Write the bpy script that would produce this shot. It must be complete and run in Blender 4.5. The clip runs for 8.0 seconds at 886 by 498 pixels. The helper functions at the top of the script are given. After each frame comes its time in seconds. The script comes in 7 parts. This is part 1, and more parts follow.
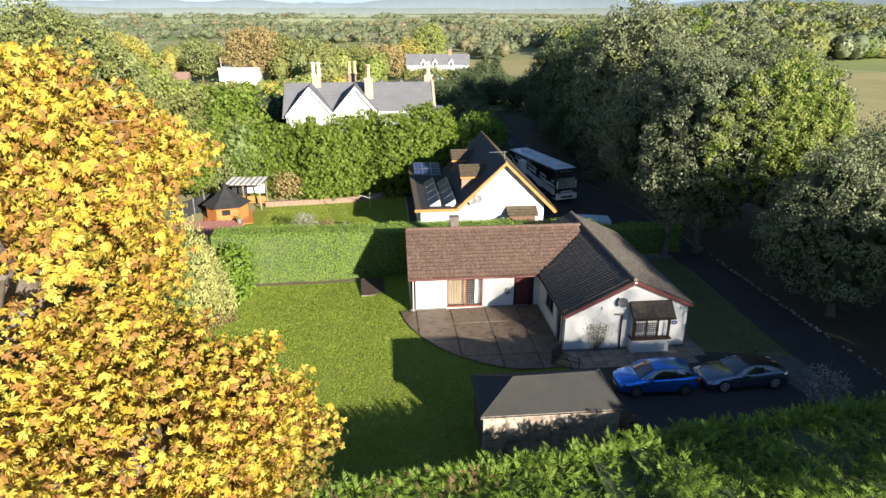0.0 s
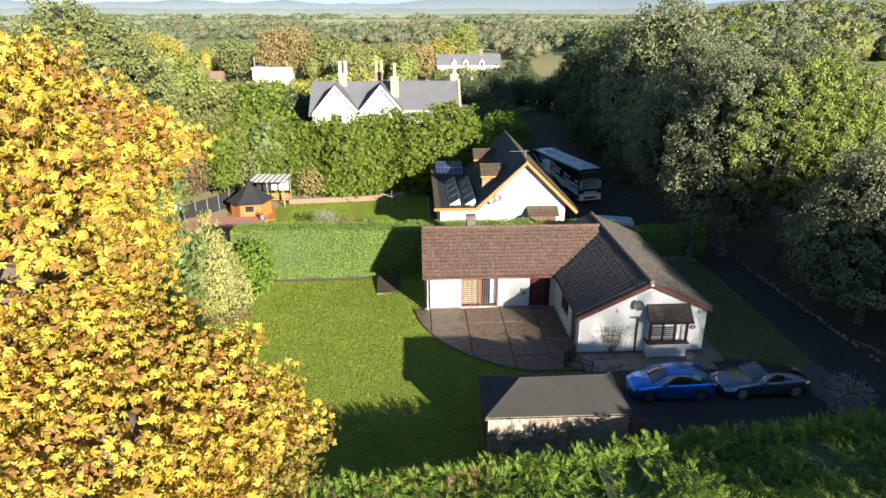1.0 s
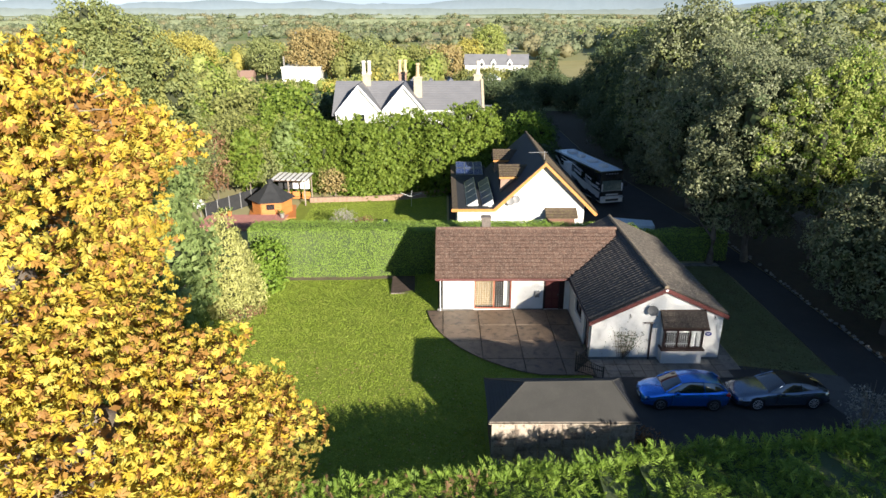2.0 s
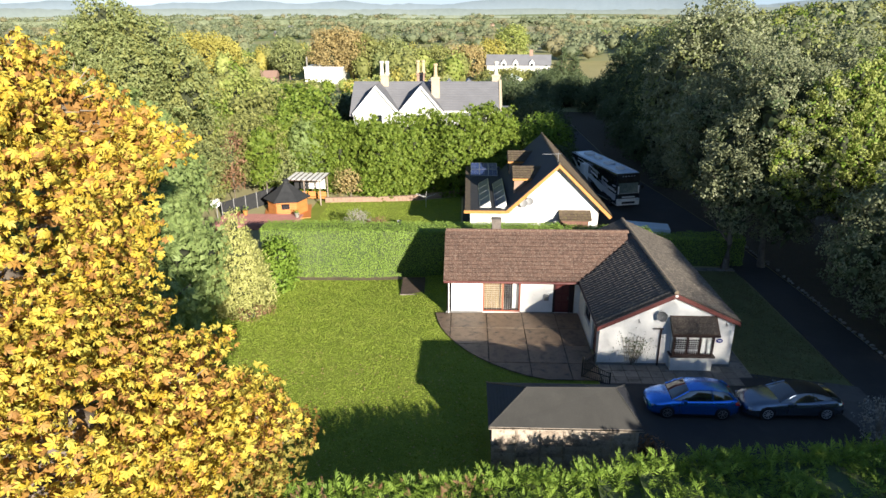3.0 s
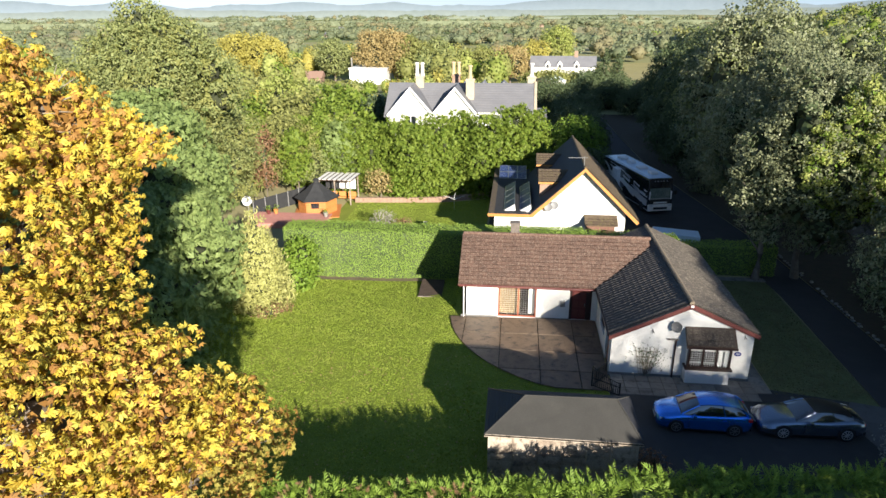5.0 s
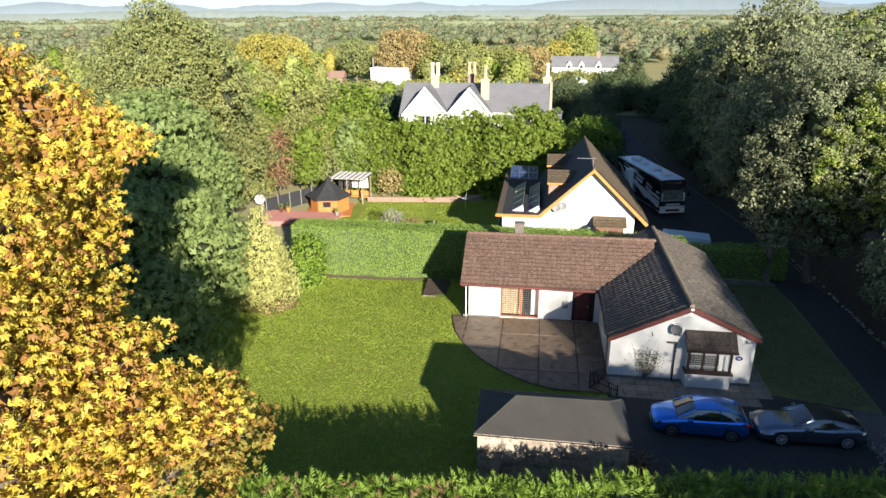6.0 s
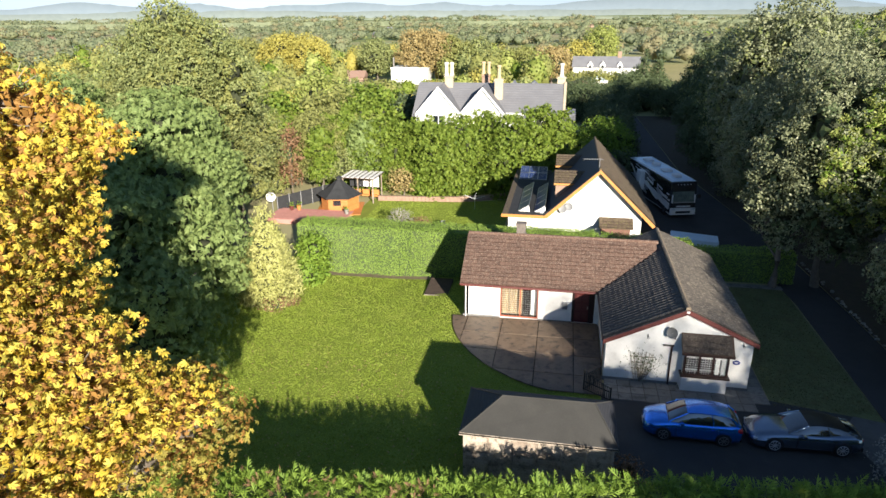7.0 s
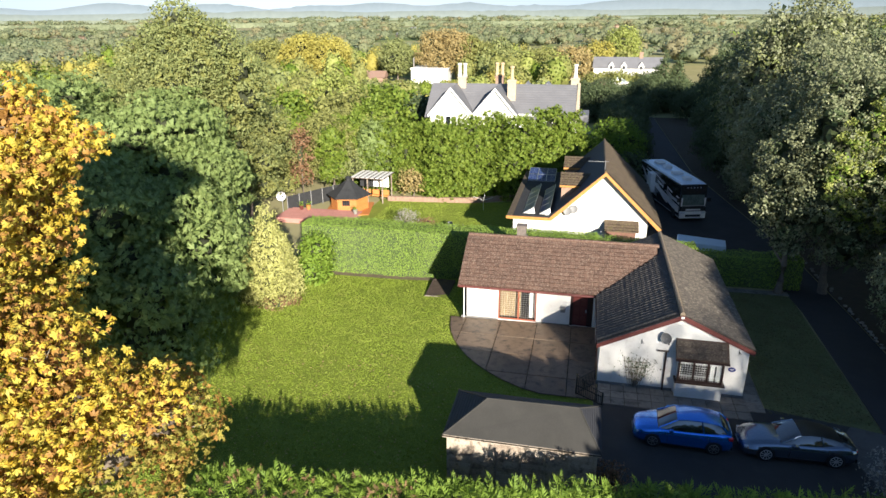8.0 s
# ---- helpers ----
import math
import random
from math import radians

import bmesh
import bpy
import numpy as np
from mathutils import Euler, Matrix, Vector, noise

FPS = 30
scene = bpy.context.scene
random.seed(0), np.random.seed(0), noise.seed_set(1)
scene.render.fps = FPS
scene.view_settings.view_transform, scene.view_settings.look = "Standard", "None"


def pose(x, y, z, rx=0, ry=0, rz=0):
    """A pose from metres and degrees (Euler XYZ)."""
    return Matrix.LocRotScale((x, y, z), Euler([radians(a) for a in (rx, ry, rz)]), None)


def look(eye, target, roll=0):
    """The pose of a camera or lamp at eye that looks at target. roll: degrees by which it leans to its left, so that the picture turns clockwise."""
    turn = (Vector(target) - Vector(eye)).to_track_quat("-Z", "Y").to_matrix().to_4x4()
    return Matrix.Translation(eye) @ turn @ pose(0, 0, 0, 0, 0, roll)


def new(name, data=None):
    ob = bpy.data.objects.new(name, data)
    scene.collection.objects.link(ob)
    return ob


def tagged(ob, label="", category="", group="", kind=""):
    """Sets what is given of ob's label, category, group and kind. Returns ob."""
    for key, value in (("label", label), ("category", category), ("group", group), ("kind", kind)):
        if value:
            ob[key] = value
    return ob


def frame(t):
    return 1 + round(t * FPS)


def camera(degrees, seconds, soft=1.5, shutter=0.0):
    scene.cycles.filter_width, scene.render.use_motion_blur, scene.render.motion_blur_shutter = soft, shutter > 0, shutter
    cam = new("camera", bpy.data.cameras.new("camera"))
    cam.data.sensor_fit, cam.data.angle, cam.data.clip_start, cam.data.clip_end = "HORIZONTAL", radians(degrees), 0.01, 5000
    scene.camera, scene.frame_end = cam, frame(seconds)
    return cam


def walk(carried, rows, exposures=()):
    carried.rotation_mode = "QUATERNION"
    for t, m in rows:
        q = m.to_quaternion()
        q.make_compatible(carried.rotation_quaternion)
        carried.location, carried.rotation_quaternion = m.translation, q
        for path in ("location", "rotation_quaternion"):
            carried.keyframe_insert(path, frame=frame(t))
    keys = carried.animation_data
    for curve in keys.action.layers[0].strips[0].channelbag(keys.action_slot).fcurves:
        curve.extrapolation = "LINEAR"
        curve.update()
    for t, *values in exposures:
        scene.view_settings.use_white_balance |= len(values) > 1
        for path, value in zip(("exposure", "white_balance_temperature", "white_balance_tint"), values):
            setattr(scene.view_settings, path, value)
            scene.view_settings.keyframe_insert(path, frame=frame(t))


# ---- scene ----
cam = camera(69.4, 8.0)
METRES, EYE, TILT, LEAN, TURN = 9.0, 18.82, -20.4, 0.0, -5.4
ROWS = [
    (0.0, 0.0, 0.0, 0.0, 0.0, 0.0, -0.0),
    (0.5, 0.0575, 0.0235, -0.0071, 1.24, 0.01, -0.41),
    (1.0, 0.1132, 0.0379, -0.0131, 2.75, 0.03, -0.94),
    (1.5, 0.1634, 0.0527, -0.0106, 4.08, -0.0, -1.44),
    (3.0, 0.3054, 0.1002, 0.0104, 7.19, -0.08, -2.51),
    (3.5, 0.348, 0.1195, 0.0164, 8.21, -0.13, -2.84),
    (4.0, 0.3923, 0.1329, 0.0273, 9.2, -0.16, -3.15),
    (4.5, 0.4448, 0.1437, 0.0321, 10.19, -0.18, -3.49),
    (6.0, 0.6442, 0.1771, 0.0407, 13.21, -0.35, -4.5),
    (6.5, 0.72, 0.1902, 0.0456, 14.21, -0.43, -4.84),
    (7.0, 0.799, 0.2042, 0.0501, 15.2, -0.53, -5.18),
    (7.5, 0.8777, 0.2257, 0.0631, 16.19, -0.62, -5.52),
    (8.0, 0.9589, 0.2469, 0.0752, 17.19, -0.71, -5.84),
]
walk(cam, [(t, pose(0, 0, EYE, TILT, LEAN, TURN) @ pose(METRES * x, METRES * y, METRES * z, 90 + pitch, roll, yaw)) for t, x, y, z, yaw, pitch, roll in ROWS])

# ---- light ----
SUN = Vector((0.428, -0.857, 0.286))
sun = new("sun", bpy.data.lights.new("sun", "SUN"))
sun.data.energy, sun.data.angle, sun.data.color = 5.0, radians(0.6), (1.0, 0.92, 0.80)
sun.matrix_world = look(SUN * 200, (0, 0, 0))
world = bpy.data.worlds.new("sky")
scene.world = world
world.use_nodes = True
wn = world.node_tree
sky = wn.nodes.new("ShaderNodeTexSky")
sky.sky_type, sky.sun_disc = "NISHITA", False
sky.sun_elevation, sky.sun_rotation = radians(16.6), radians(153.4)
sky.air_density, sky.dust_density, sky.ozone_density = 0.7, 0.0, 2.0
wn.nodes["Background"].inputs[1].default_value = 0.072
wn.links.new(sky.outputs[0], wn.nodes["Background"].inputs[0])
scene.view_settings.exposure = 1.3

# ---- materials ----
def material(name, a, b, rough=0.8, scale=3.0, fine=40.0, bump=0.3, metal=0.0, c=None, island=0.0, rand=0.0, spec=0.5, coat=0.0, stain=0.6, trans=0.0, dist=0.02):
    """A surface that wavers between the colours a and b, coarse and fine; c: blotches; island, rand: spread from piece to piece."""
    m = bpy.data.materials.new(name)
    m.use_nodes = True
    n, l = m.node_tree.nodes, m.node_tree.links
    p = n["Principled BSDF"]
    co = n.new("ShaderNodeTexCoord")
    geo = n.new("ShaderNodeNewGeometry")
    n1, n2 = n.new("ShaderNodeTexNoise"), n.new("ShaderNodeTexNoise")
    for q, s, d in ((n1, scale, 6), (n2, fine, 4)):
        q.inputs["Scale"].default_value, q.inputs["Detail"].default_value = s, d
        l.new(geo.outputs["Position"], q.inputs["Vector"])
    add = n.new("ShaderNodeMath")
    add.operation = "ADD"
    half = n.new("ShaderNodeMath")
    half.operation = "MULTIPLY"
    half.inputs[1].default_value = 0.5
    l.new(n1.outputs[0], add.inputs[0])
    l.new(n2.outputs[0], add.inputs[1])
    l.new(add.outputs[0], half.inputs[0])
    value = half.outputs[0]
    spread = n.new("ShaderNodeMapRange")
    spread.inputs[1].default_value, spread.inputs[2].default_value = 0.35, 0.65
    l.new(value, spread.inputs[0])
    value = spread.outputs[0]
    if island or rand:
        src = geo.outputs["Random Per Island"]
        if rand:
            oi = n.new("ShaderNodeObjectInfo")
            src = oi.outputs["Random"]
        w = n.new("ShaderNodeMix")
        w.data_type = "FLOAT"
        w.inputs[0].default_value = island or rand
        l.new(value, w.inputs[2])
        l.new(src, w.inputs[3])
        value = w.outputs[0]
    mix = n.new("ShaderNodeMix")
    mix.data_type = "RGBA"
    mix.inputs[6].default_value, mix.inputs[7].default_value = (*a, 1), (*b, 1)
    l.new(value, mix.inputs[0])
    colour = mix.outputs[2]
    if c:
        n3 = n.new("ShaderNodeTexNoise")
        n3.inputs["Scale"].default_value, n3.inputs["Detail"].default_value = scale * 2.3, 8
        n3.inputs["Roughness"].default_value = 0.7
        l.new(geo.outputs["Position"], n3.inputs["Vector"])
        r3 = n.new("ShaderNodeMapRange")
        r3.inputs[1].default_value, r3.inputs[2].default_value, r3.inputs[4].default_value = 0.5, 0.68, stain
        l.new(n3.outputs[0], r3.inputs[0])
        m3 = n.new("ShaderNodeMix")
        m3.data_type = "RGBA"
        m3.inputs[7].default_value = (*c, 1)
        l.new(r3.outputs[0], m3.inputs[0])
        l.new(colour, m3.inputs[6])
        colour = m3.outputs[2]
    l.new(colour, p.inputs["Base Color"])
    p.inputs["Roughness"].default_value, p.inputs["Metallic"].default_value = rough, metal
    p.inputs["Specular IOR Level"].default_value = spec
    p.inputs["Coat Weight"].default_value = coat
    p.inputs["Coat Roughness"].default_value = 0.04
    if bump:
        bm = n.new("ShaderNodeBump")
        bm.inputs["Strength"].default_value, bm.inputs["Distance"].default_value = bump, dist
        l.new(add.outputs[0], bm.inputs["Height"])
        l.new(bm.outputs[0], p.inputs["Normal"])
    if trans:
        t = n.new("ShaderNodeBsdfTranslucent")
        l.new(colour, t.inputs[0])
        s = n.new("ShaderNodeMixShader")
        s.inputs[0].default_value = trans
        l.new(p.outputs[0], s.inputs[1])
        l.new(t.outputs[0], s.inputs[2])
        l.new(s.outputs[0], n["Material Output"].inputs[0])
    return m


def leafy(name, a, b, trans=0.3, rough=0.6, c=None, island=0.6):
    return material(name, a, b, rough=rough, scale=0.5, fine=3.0, bump=0.0, island=island, spec=0.25, trans=trans, c=c, stain=0.5)


RENDER_WHITE = material("white_render", (0.64, 0.63, 0.605), (0.72, 0.71, 0.685), 0.85, 1.2, 60, 0.25, c=(0.52, 0.50, 0.46), stain=0.4)
RENDER_CREAM = material("cream_render", (0.68, 0.665, 0.62), (0.76, 0.745, 0.70), 0.85, 0.8, 40, 0.2)
MAROON = material("maroon_paint", (0.095, 0.024, 0.020), (0.135, 0.036, 0.030), 0.5, 4, 60, 0.1)
BROWN_FRAME = material("brown_frame", (0.018, 0.0085, 0.0075), (0.034, 0.014, 0.011), 0.45, 4, 60, 0.1)
RED_FRAME = material("mahogany_frame", (0.22, 0.06, 0.035), (0.30, 0.09, 0.05), 0.45, 4, 60, 0.1)
TILE = material("brown_tile", (0.062, 0.034, 0.025), (0.165, 0.095, 0.067), 0.9, 4.5, 14, 0.5, c=(0.40, 0.32, 0.25), island=0.4, stain=0.6)
TILE_WORN = material("worn_tile", (0.085, 0.07, 0.058), (0.155, 0.13, 0.105), 0.9, 2.5, 14, 0.5, c=(0.40, 0.35, 0.25), island=0.45, stain=0.75)
TILE_GREY = material("grey_tile", (0.05, 0.046, 0.044), (0.085, 0.075, 0.068), 0.9, 3.0, 30, 0.5, c=(0.24, 0.22, 0.16), island=0.4, stain=0.55)
TILE_LOOSE = material("grey_tile_single", (0.05, 0.046, 0.044), (0.085, 0.075, 0.068), 0.9, 3.0, 30, 0.5, c=(0.2, 0.18, 0.14), rand=0.4, stain=0.35)
RIDGE_TILE = material("ridge_tile", (0.16, 0.12, 0.09), (0.26, 0.21, 0.15), 0.9, 3, 30, 0.4, c=(0.36, 0.30, 0.17), stain=0.6)
SLATE = material("slate", (0.12, 0.12, 0.13), (0.19, 0.19, 0.20), 0.6, 0.6, 12, 0.3, island=0.4)
FELT = material("grey_felt", (0.03, 0.029, 0.026), (0.045, 0.043, 0.039), 0.92, 0.8, 30, 0.3, c=(0.055, 0.052, 0.045), stain=0.4)
DARK_SHINGLE = material("dark_shingle", (0.022, 0.024, 0.03), (0.045, 0.047, 0.055), 0.8, 2, 30, 0.3, island=0.5)
BLACK_FELT = material("black_felt", (0.018, 0.019, 0.021), (0.035, 0.036, 0.038), 0.85, 2, 40, 0.3)
MOSSY = material("mossy_tile", (0.065, 0.045, 0.032), (0.125, 0.09, 0.058), 0.95, 2.0, 20, 0.5, c=(0.17, 0.15, 0.055), stain=0.7, island=0.3)
BRICK_BUFF = material("buff_brick", (0.24, 0.15, 0.11), (0.36, 0.25, 0.18), 0.9, 3, 30, 0.4)
STONE = material("buff_stone", (0.36, 0.30, 0.215), (0.48, 0.41, 0.30), 0.9, 2, 25, 0.3, c=(0.3, 0.25, 0.18))
CLAY_POT = material("clay_pot", (0.42, 0.31, 0.17), (0.54, 0.42, 0.25), 0.85, 4, 30, 0.2)
PALE_POT = material("pale_pot", (0.60, 0.55, 0.47), (0.72, 0.67, 0.58), 0.85, 4, 30, 0.2)
OLD_BOARD = material("weathered_board", (0.17, 0.125, 0.09), (0.50, 0.43, 0.35), 0.9, 1.4, 30, 0.5, c=(0.06, 0.042, 0.03), stain=0.9, rand=0.35)
DARK_BOARD = material("dark_timber", (0.05, 0.035, 0.025), (0.09, 0.06, 0.045), 0.9, 2, 30, 0.5)
ORANGE_WOOD = material("orange_timber", (0.42, 0.15, 0.04), (0.58, 0.24, 0.07), 0.6, 3, 40, 0.2, rand=0.4)
BARGE_ORANGE = material("varnished_barge", (0.40, 0.17, 0.04), (0.52, 0.25, 0.07), 0.5, 3, 40, 0.2)
ASPHALT = material("asphalt", (0.030, 0.0295, 0.029), (0.048, 0.047, 0.045), 0.9, 0.5, 60, 0.3, c=(0.06, 0.057, 0.05), stain=0.5)
PAVING = material("paving_slab", (0.105, 0.072, 0.046), (0.23, 0.160, 0.105), 0.55, 1.0, 25, 0.3, c=(0.034, 0.028, 0.022), rand=0.4, stain=0.95)
PATH_SLAB = material("grey_slab", (0.13, 0.12, 0.105), (0.26, 0.245, 0.215), 0.8, 0.9, 25, 0.3, c=(0.04, 0.036, 0.03), rand=0.5, stain=0.7)
APRON = material("worn_apron", (0.075, 0.073, 0.068), (0.13, 0.125, 0.115), 0.9, 0.7, 30, 0.3, c=(0.05, 0.048, 0.044), stain=0.7)
JOINT = material("joint_earth", (0.05, 0.042, 0.032), (0.085, 0.075, 0.05), 0.95, 2, 30, 0.3)
CONCRETE = material("concrete", (0.20, 0.19, 0.17), (0.30, 0.28, 0.25), 0.9, 1.5, 25, 0.3, c=(0.12, 0.12, 0.09))
GRASS = material("lawn_grass", (0.15, 0.20, 0.028), (0.24, 0.285, 0.05), 0.95, 0.35, 9, 0.9, c=(0.155, 0.19, 0.035), stain=0.5, spec=0.15, dist=0.06)
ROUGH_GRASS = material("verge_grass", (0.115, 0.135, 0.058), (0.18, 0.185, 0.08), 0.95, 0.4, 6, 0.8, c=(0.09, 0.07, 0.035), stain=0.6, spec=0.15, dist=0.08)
SOIL = material("leaf_litter", (0.04, 0.03, 0.019), (0.075, 0.055, 0.034), 0.95, 1.5, 20, 0.8, c=(0.06, 0.08, 0.02), dist=0.05)
# dark crown cores: shade inside the foliage is put into this colour
CORE_SHADE = material("crown_core_shade", (0.025, 0.032, 0.014), (0.045, 0.05, 0.022), 0.95, 2, 12, 0.6)
BARK = material("bark", (0.11, 0.085, 0.065), (0.20, 0.165, 0.13), 0.95, 3, 25, 0.8)
TWIG = material("pale_twig", (0.22, 0.19, 0.15), (0.33, 0.29, 0.23), 0.9, 3, 25, 0.3)
TYRE = material("tyre_rubber", (0.012, 0.012, 0.012), (0.022, 0.022, 0.022), 0.8, 8, 60, 0.2)
BLACK_TRIM = material("black_trim", (0.01, 0.01, 0.011), (0.018, 0.018, 0.019), 0.4, 5, 60, 0.05)
ALLOY = material("alloy_wheel", (0.50, 0.50, 0.52), (0.62, 0.62, 0.64), 0.3, 5, 60, 0.05, metal=0.3)
DARK_ALLOY = material("dark_alloy", (0.16, 0.16, 0.165), (0.24, 0.24, 0.245), 0.35, 5, 60, 0.05, metal=0.3)
CHROME = material("chrome", (0.7, 0.7, 0.7), (0.78, 0.78, 0.78), 0.15, 5, 60, 0.0, metal=1.0)
BLUE_PAINT = material("blue_car_paint", (0.012, 0.22, 0.82), (0.016, 0.25, 0.88), 0.2, 2, 900, 0.0, metal=0.75, coat=1.0)
GREY_PAINT = material("grey_car_paint", (0.15, 0.20, 0.27), (0.18, 0.23, 0.30), 0.2, 2, 900, 0.0, metal=0.8, coat=1.0)
CAR_GLASS = material("tinted_glass", (0.012, 0.016, 0.02), (0.016, 0.02, 0.025), 0.04, 2, 60, 0.0, spec=0.4)
CAR_GLASS.node_tree.nodes["Principled BSDF"].inputs["IOR"].default_value = 2.6
RED_LENS = material("red_lens", (0.5, 0.01, 0.02), (0.6, 0.015, 0.03), 0.15, 5, 60, 0.0, coat=1.0)
CLEAR_LENS = material("clear_lens", (0.6, 0.62, 0.65), (0.7, 0.72, 0.75), 0.08, 5, 60, 0.0, coat=1.0)
WHITE_PAINT = material("white_gloss", (0.75, 0.75, 0.73), (0.82, 0.82, 0.80), 0.4, 3, 60, 0.05)
GREY_PLASTIC = material("grey_plastic", (0.22, 0.22, 0.22), (0.30, 0.30, 0.30), 0.5, 3, 60, 0.05)
SILVER_GREY = material("silver_paint", (0.55, 0.56, 0.58), (0.64, 0.65, 0.67), 0.35, 3, 60, 0.0, metal=0.4, coat=0.6)
PANEL_BLUE = material("solar_cell", (0.02, 0.04, 0.12), (0.035, 0.06, 0.17), 0.3, 2, 30, 0.0, spec=0.3)
ALUMINIUM = material("aluminium", (0.6, 0.61, 0.62), (0.7, 0.7, 0.71), 0.35, 3, 40, 0.05, metal=0.9)
CANVAS = material("white_canvas", (0.72, 0.70, 0.68), (0.82, 0.80, 0.78), 0.8, 2, 30, 0.1)
BLUE_COVER = material("pale_blue_cover", (0.60, 0.73, 0.81), (0.74, 0.84, 0.90), 0.5, 1.5, 20, 0.2)
PINK_TILE = material("pink_tile", (0.42, 0.19, 0.16), (0.52, 0.25, 0.21), 0.85, 2, 25, 0.3)
IRON = material("black_iron", (0.012, 0.012, 0.012), (0.03, 0.028, 0.025), 0.5, 5, 60, 0.1)
PLAQUE = material("blue_plaque", (0.02, 0.03, 0.16), (0.03, 0.04, 0.2), 0.3, 5, 60, 0.0)
INTERIOR = material("dark_interior", (0.05, 0.045, 0.04), (0.08, 0.07, 0.06), 0.9, 2, 20, 0.1)
CURTAIN = material("pale_curtain", (0.22, 0.155, 0.085), (0.30, 0.22, 0.13), 0.9, 3, 30, 0.2)

L_CHESTNUT = leafy("chestnut_leaf", (0.58, 0.37, 0.035), (0.55, 0.50, 0.10), 0.3, c=(0.38, 0.40, 0.08), island=0.75)
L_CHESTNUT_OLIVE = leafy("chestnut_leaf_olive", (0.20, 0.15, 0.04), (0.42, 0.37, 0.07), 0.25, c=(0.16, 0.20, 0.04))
# rust autumn leaf, also used as painted shade deeper in the crown
L_CHESTNUT_RUST_SHADE = leafy("chestnut_leaf_rust_shade", (0.22, 0.105, 0.035), (0.44, 0.25, 0.06), 0.2)
L_THUJA = leafy("thuja_frond", (0.105, 0.19, 0.025), (0.27, 0.37, 0.06), 0.35)
L_HEDGE = leafy("hedge_leaf", (0.20, 0.32, 0.055), (0.35, 0.47, 0.105), 0.35, island=0.45)
L_CYPRESS = leafy("cypress_spray", (0.075, 0.14, 0.016), (0.27, 0.335, 0.055), 0.35, island=0.75)
L_HOLM = leafy("holm_oak_leaf", (0.105, 0.125, 0.06), (0.30, 0.315, 0.175), 0.22, rough=0.45, island=0.45)
L_LIME = leafy("lime_green_leaf", (0.20, 0.26, 0.05), (0.48, 0.50, 0.16), 0.4)
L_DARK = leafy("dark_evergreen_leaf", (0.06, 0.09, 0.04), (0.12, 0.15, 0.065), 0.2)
L_ALDER = leafy("alder_leaf", (0.13, 0.17, 0.055), (0.37, 0.39, 0.155), 0.33)
L_ROBINIA = leafy("robinia_leaf", (0.14, 0.205, 0.06), (0.32, 0.395, 0.14), 0.35)
L_GOLD = leafy("golden_cypress_spray", (0.36, 0.38, 0.11), (0.58, 0.56, 0.23), 0.35)
L_YELLOW = leafy("yellow_leaf", (0.38, 0.34, 0.075), (0.54, 0.48, 0.13), 0.4)
L_COPPER = leafy("copper_leaf", (0.34, 0.26, 0.11), (0.47, 0.37, 0.165), 0.35)
L_OLIVE = leafy("olive_leaf", (0.16, 0.18, 0.05), (0.36, 0.36, 0.12), 0.35)
L_LAUREL = leafy("laurel_leaf", (0.11, 0.205, 0.025), (0.25, 0.345, 0.05), 0.33)
L_SILVER = leafy("silver_shrub_leaf", (0.30, 0.28, 0.24), (0.42, 0.40, 0.35), 0.3)
L_GRASS = leafy("grass_blade", (0.24, 0.325, 0.04), (0.345, 0.425, 0.07), 0.4, c=(0.42, 0.43, 0.11), island=0.3)
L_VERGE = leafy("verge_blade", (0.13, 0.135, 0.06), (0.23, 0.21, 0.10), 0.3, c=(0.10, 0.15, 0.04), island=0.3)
# leaves of far trees, paled so that the colour itself carries haze
L_FAR_A = leafy("hazed_olive_leaf", (0.25, 0.275, 0.15), (0.32, 0.34, 0.19), 0.5, island=0.12)
L_FAR_B = leafy("hazed_green_leaf", (0.20, 0.24, 0.135), (0.27, 0.30, 0.175), 0.5, island=0.12)
L_FAR_C = leafy("hazed_tan_leaf", (0.29, 0.27, 0.15), (0.35, 0.32, 0.18), 0.5, island=0.12)
L_RUST = leafy("rust_shrub_leaf", (0.20, 0.12, 0.06), (0.33, 0.19, 0.11), 0.3)

# ---- building blocks ----
def empty(name, x=0, y=0, z=0, turn=0, label="", category="", group="", kind=""):
    ob = new(name)
    ob.matrix_basis = pose(x, y, z, 0, 0, turn)
    return tagged(ob, label, category, group, kind)


def part(name, bm, mat, parent=None, label="", smooth=False):
    me = bpy.data.meshes.new(name)
    bmesh.ops.recalc_face_normals(bm, faces=bm.faces)
    bm.to_mesh(me)
    bm.free()
    me.materials.append(mat)
    if smooth:
        me.shade_smooth()
        me.set_sharp_from_angle(angle=radians(38))
    ob = new(name, me)
    ob.parent = parent
    return tagged(ob, label)


def box(bm, x0, x1, y0, y1, z0, z1, m=None, bevel=0.0):
    vs = [bm.verts.new((x, y, z)) for z in (z0, z1) for x, y in ((x0, y0), (x1, y0), (x1, y1), (x0, y1))]
    fs = [bm.faces.new([vs[i] for i in f]) for f in ((3, 2, 1, 0), (4, 5, 6, 7), (0, 1, 5, 4), (1, 2, 6, 5), (2, 3, 7, 6), (3, 0, 4, 7))]
    if bevel:
        r = bmesh.ops.bevel(bm, geom=list({e for f in fs for e in f.edges}), offset=bevel, segments=2, affect="EDGES", profile=0.5)
        vs = list({v for f in r["faces"] for v in f.verts} | {v for v in vs if v.is_valid})
    if m:
        bmesh.ops.transform(bm, matrix=m, verts=vs)
    return vs


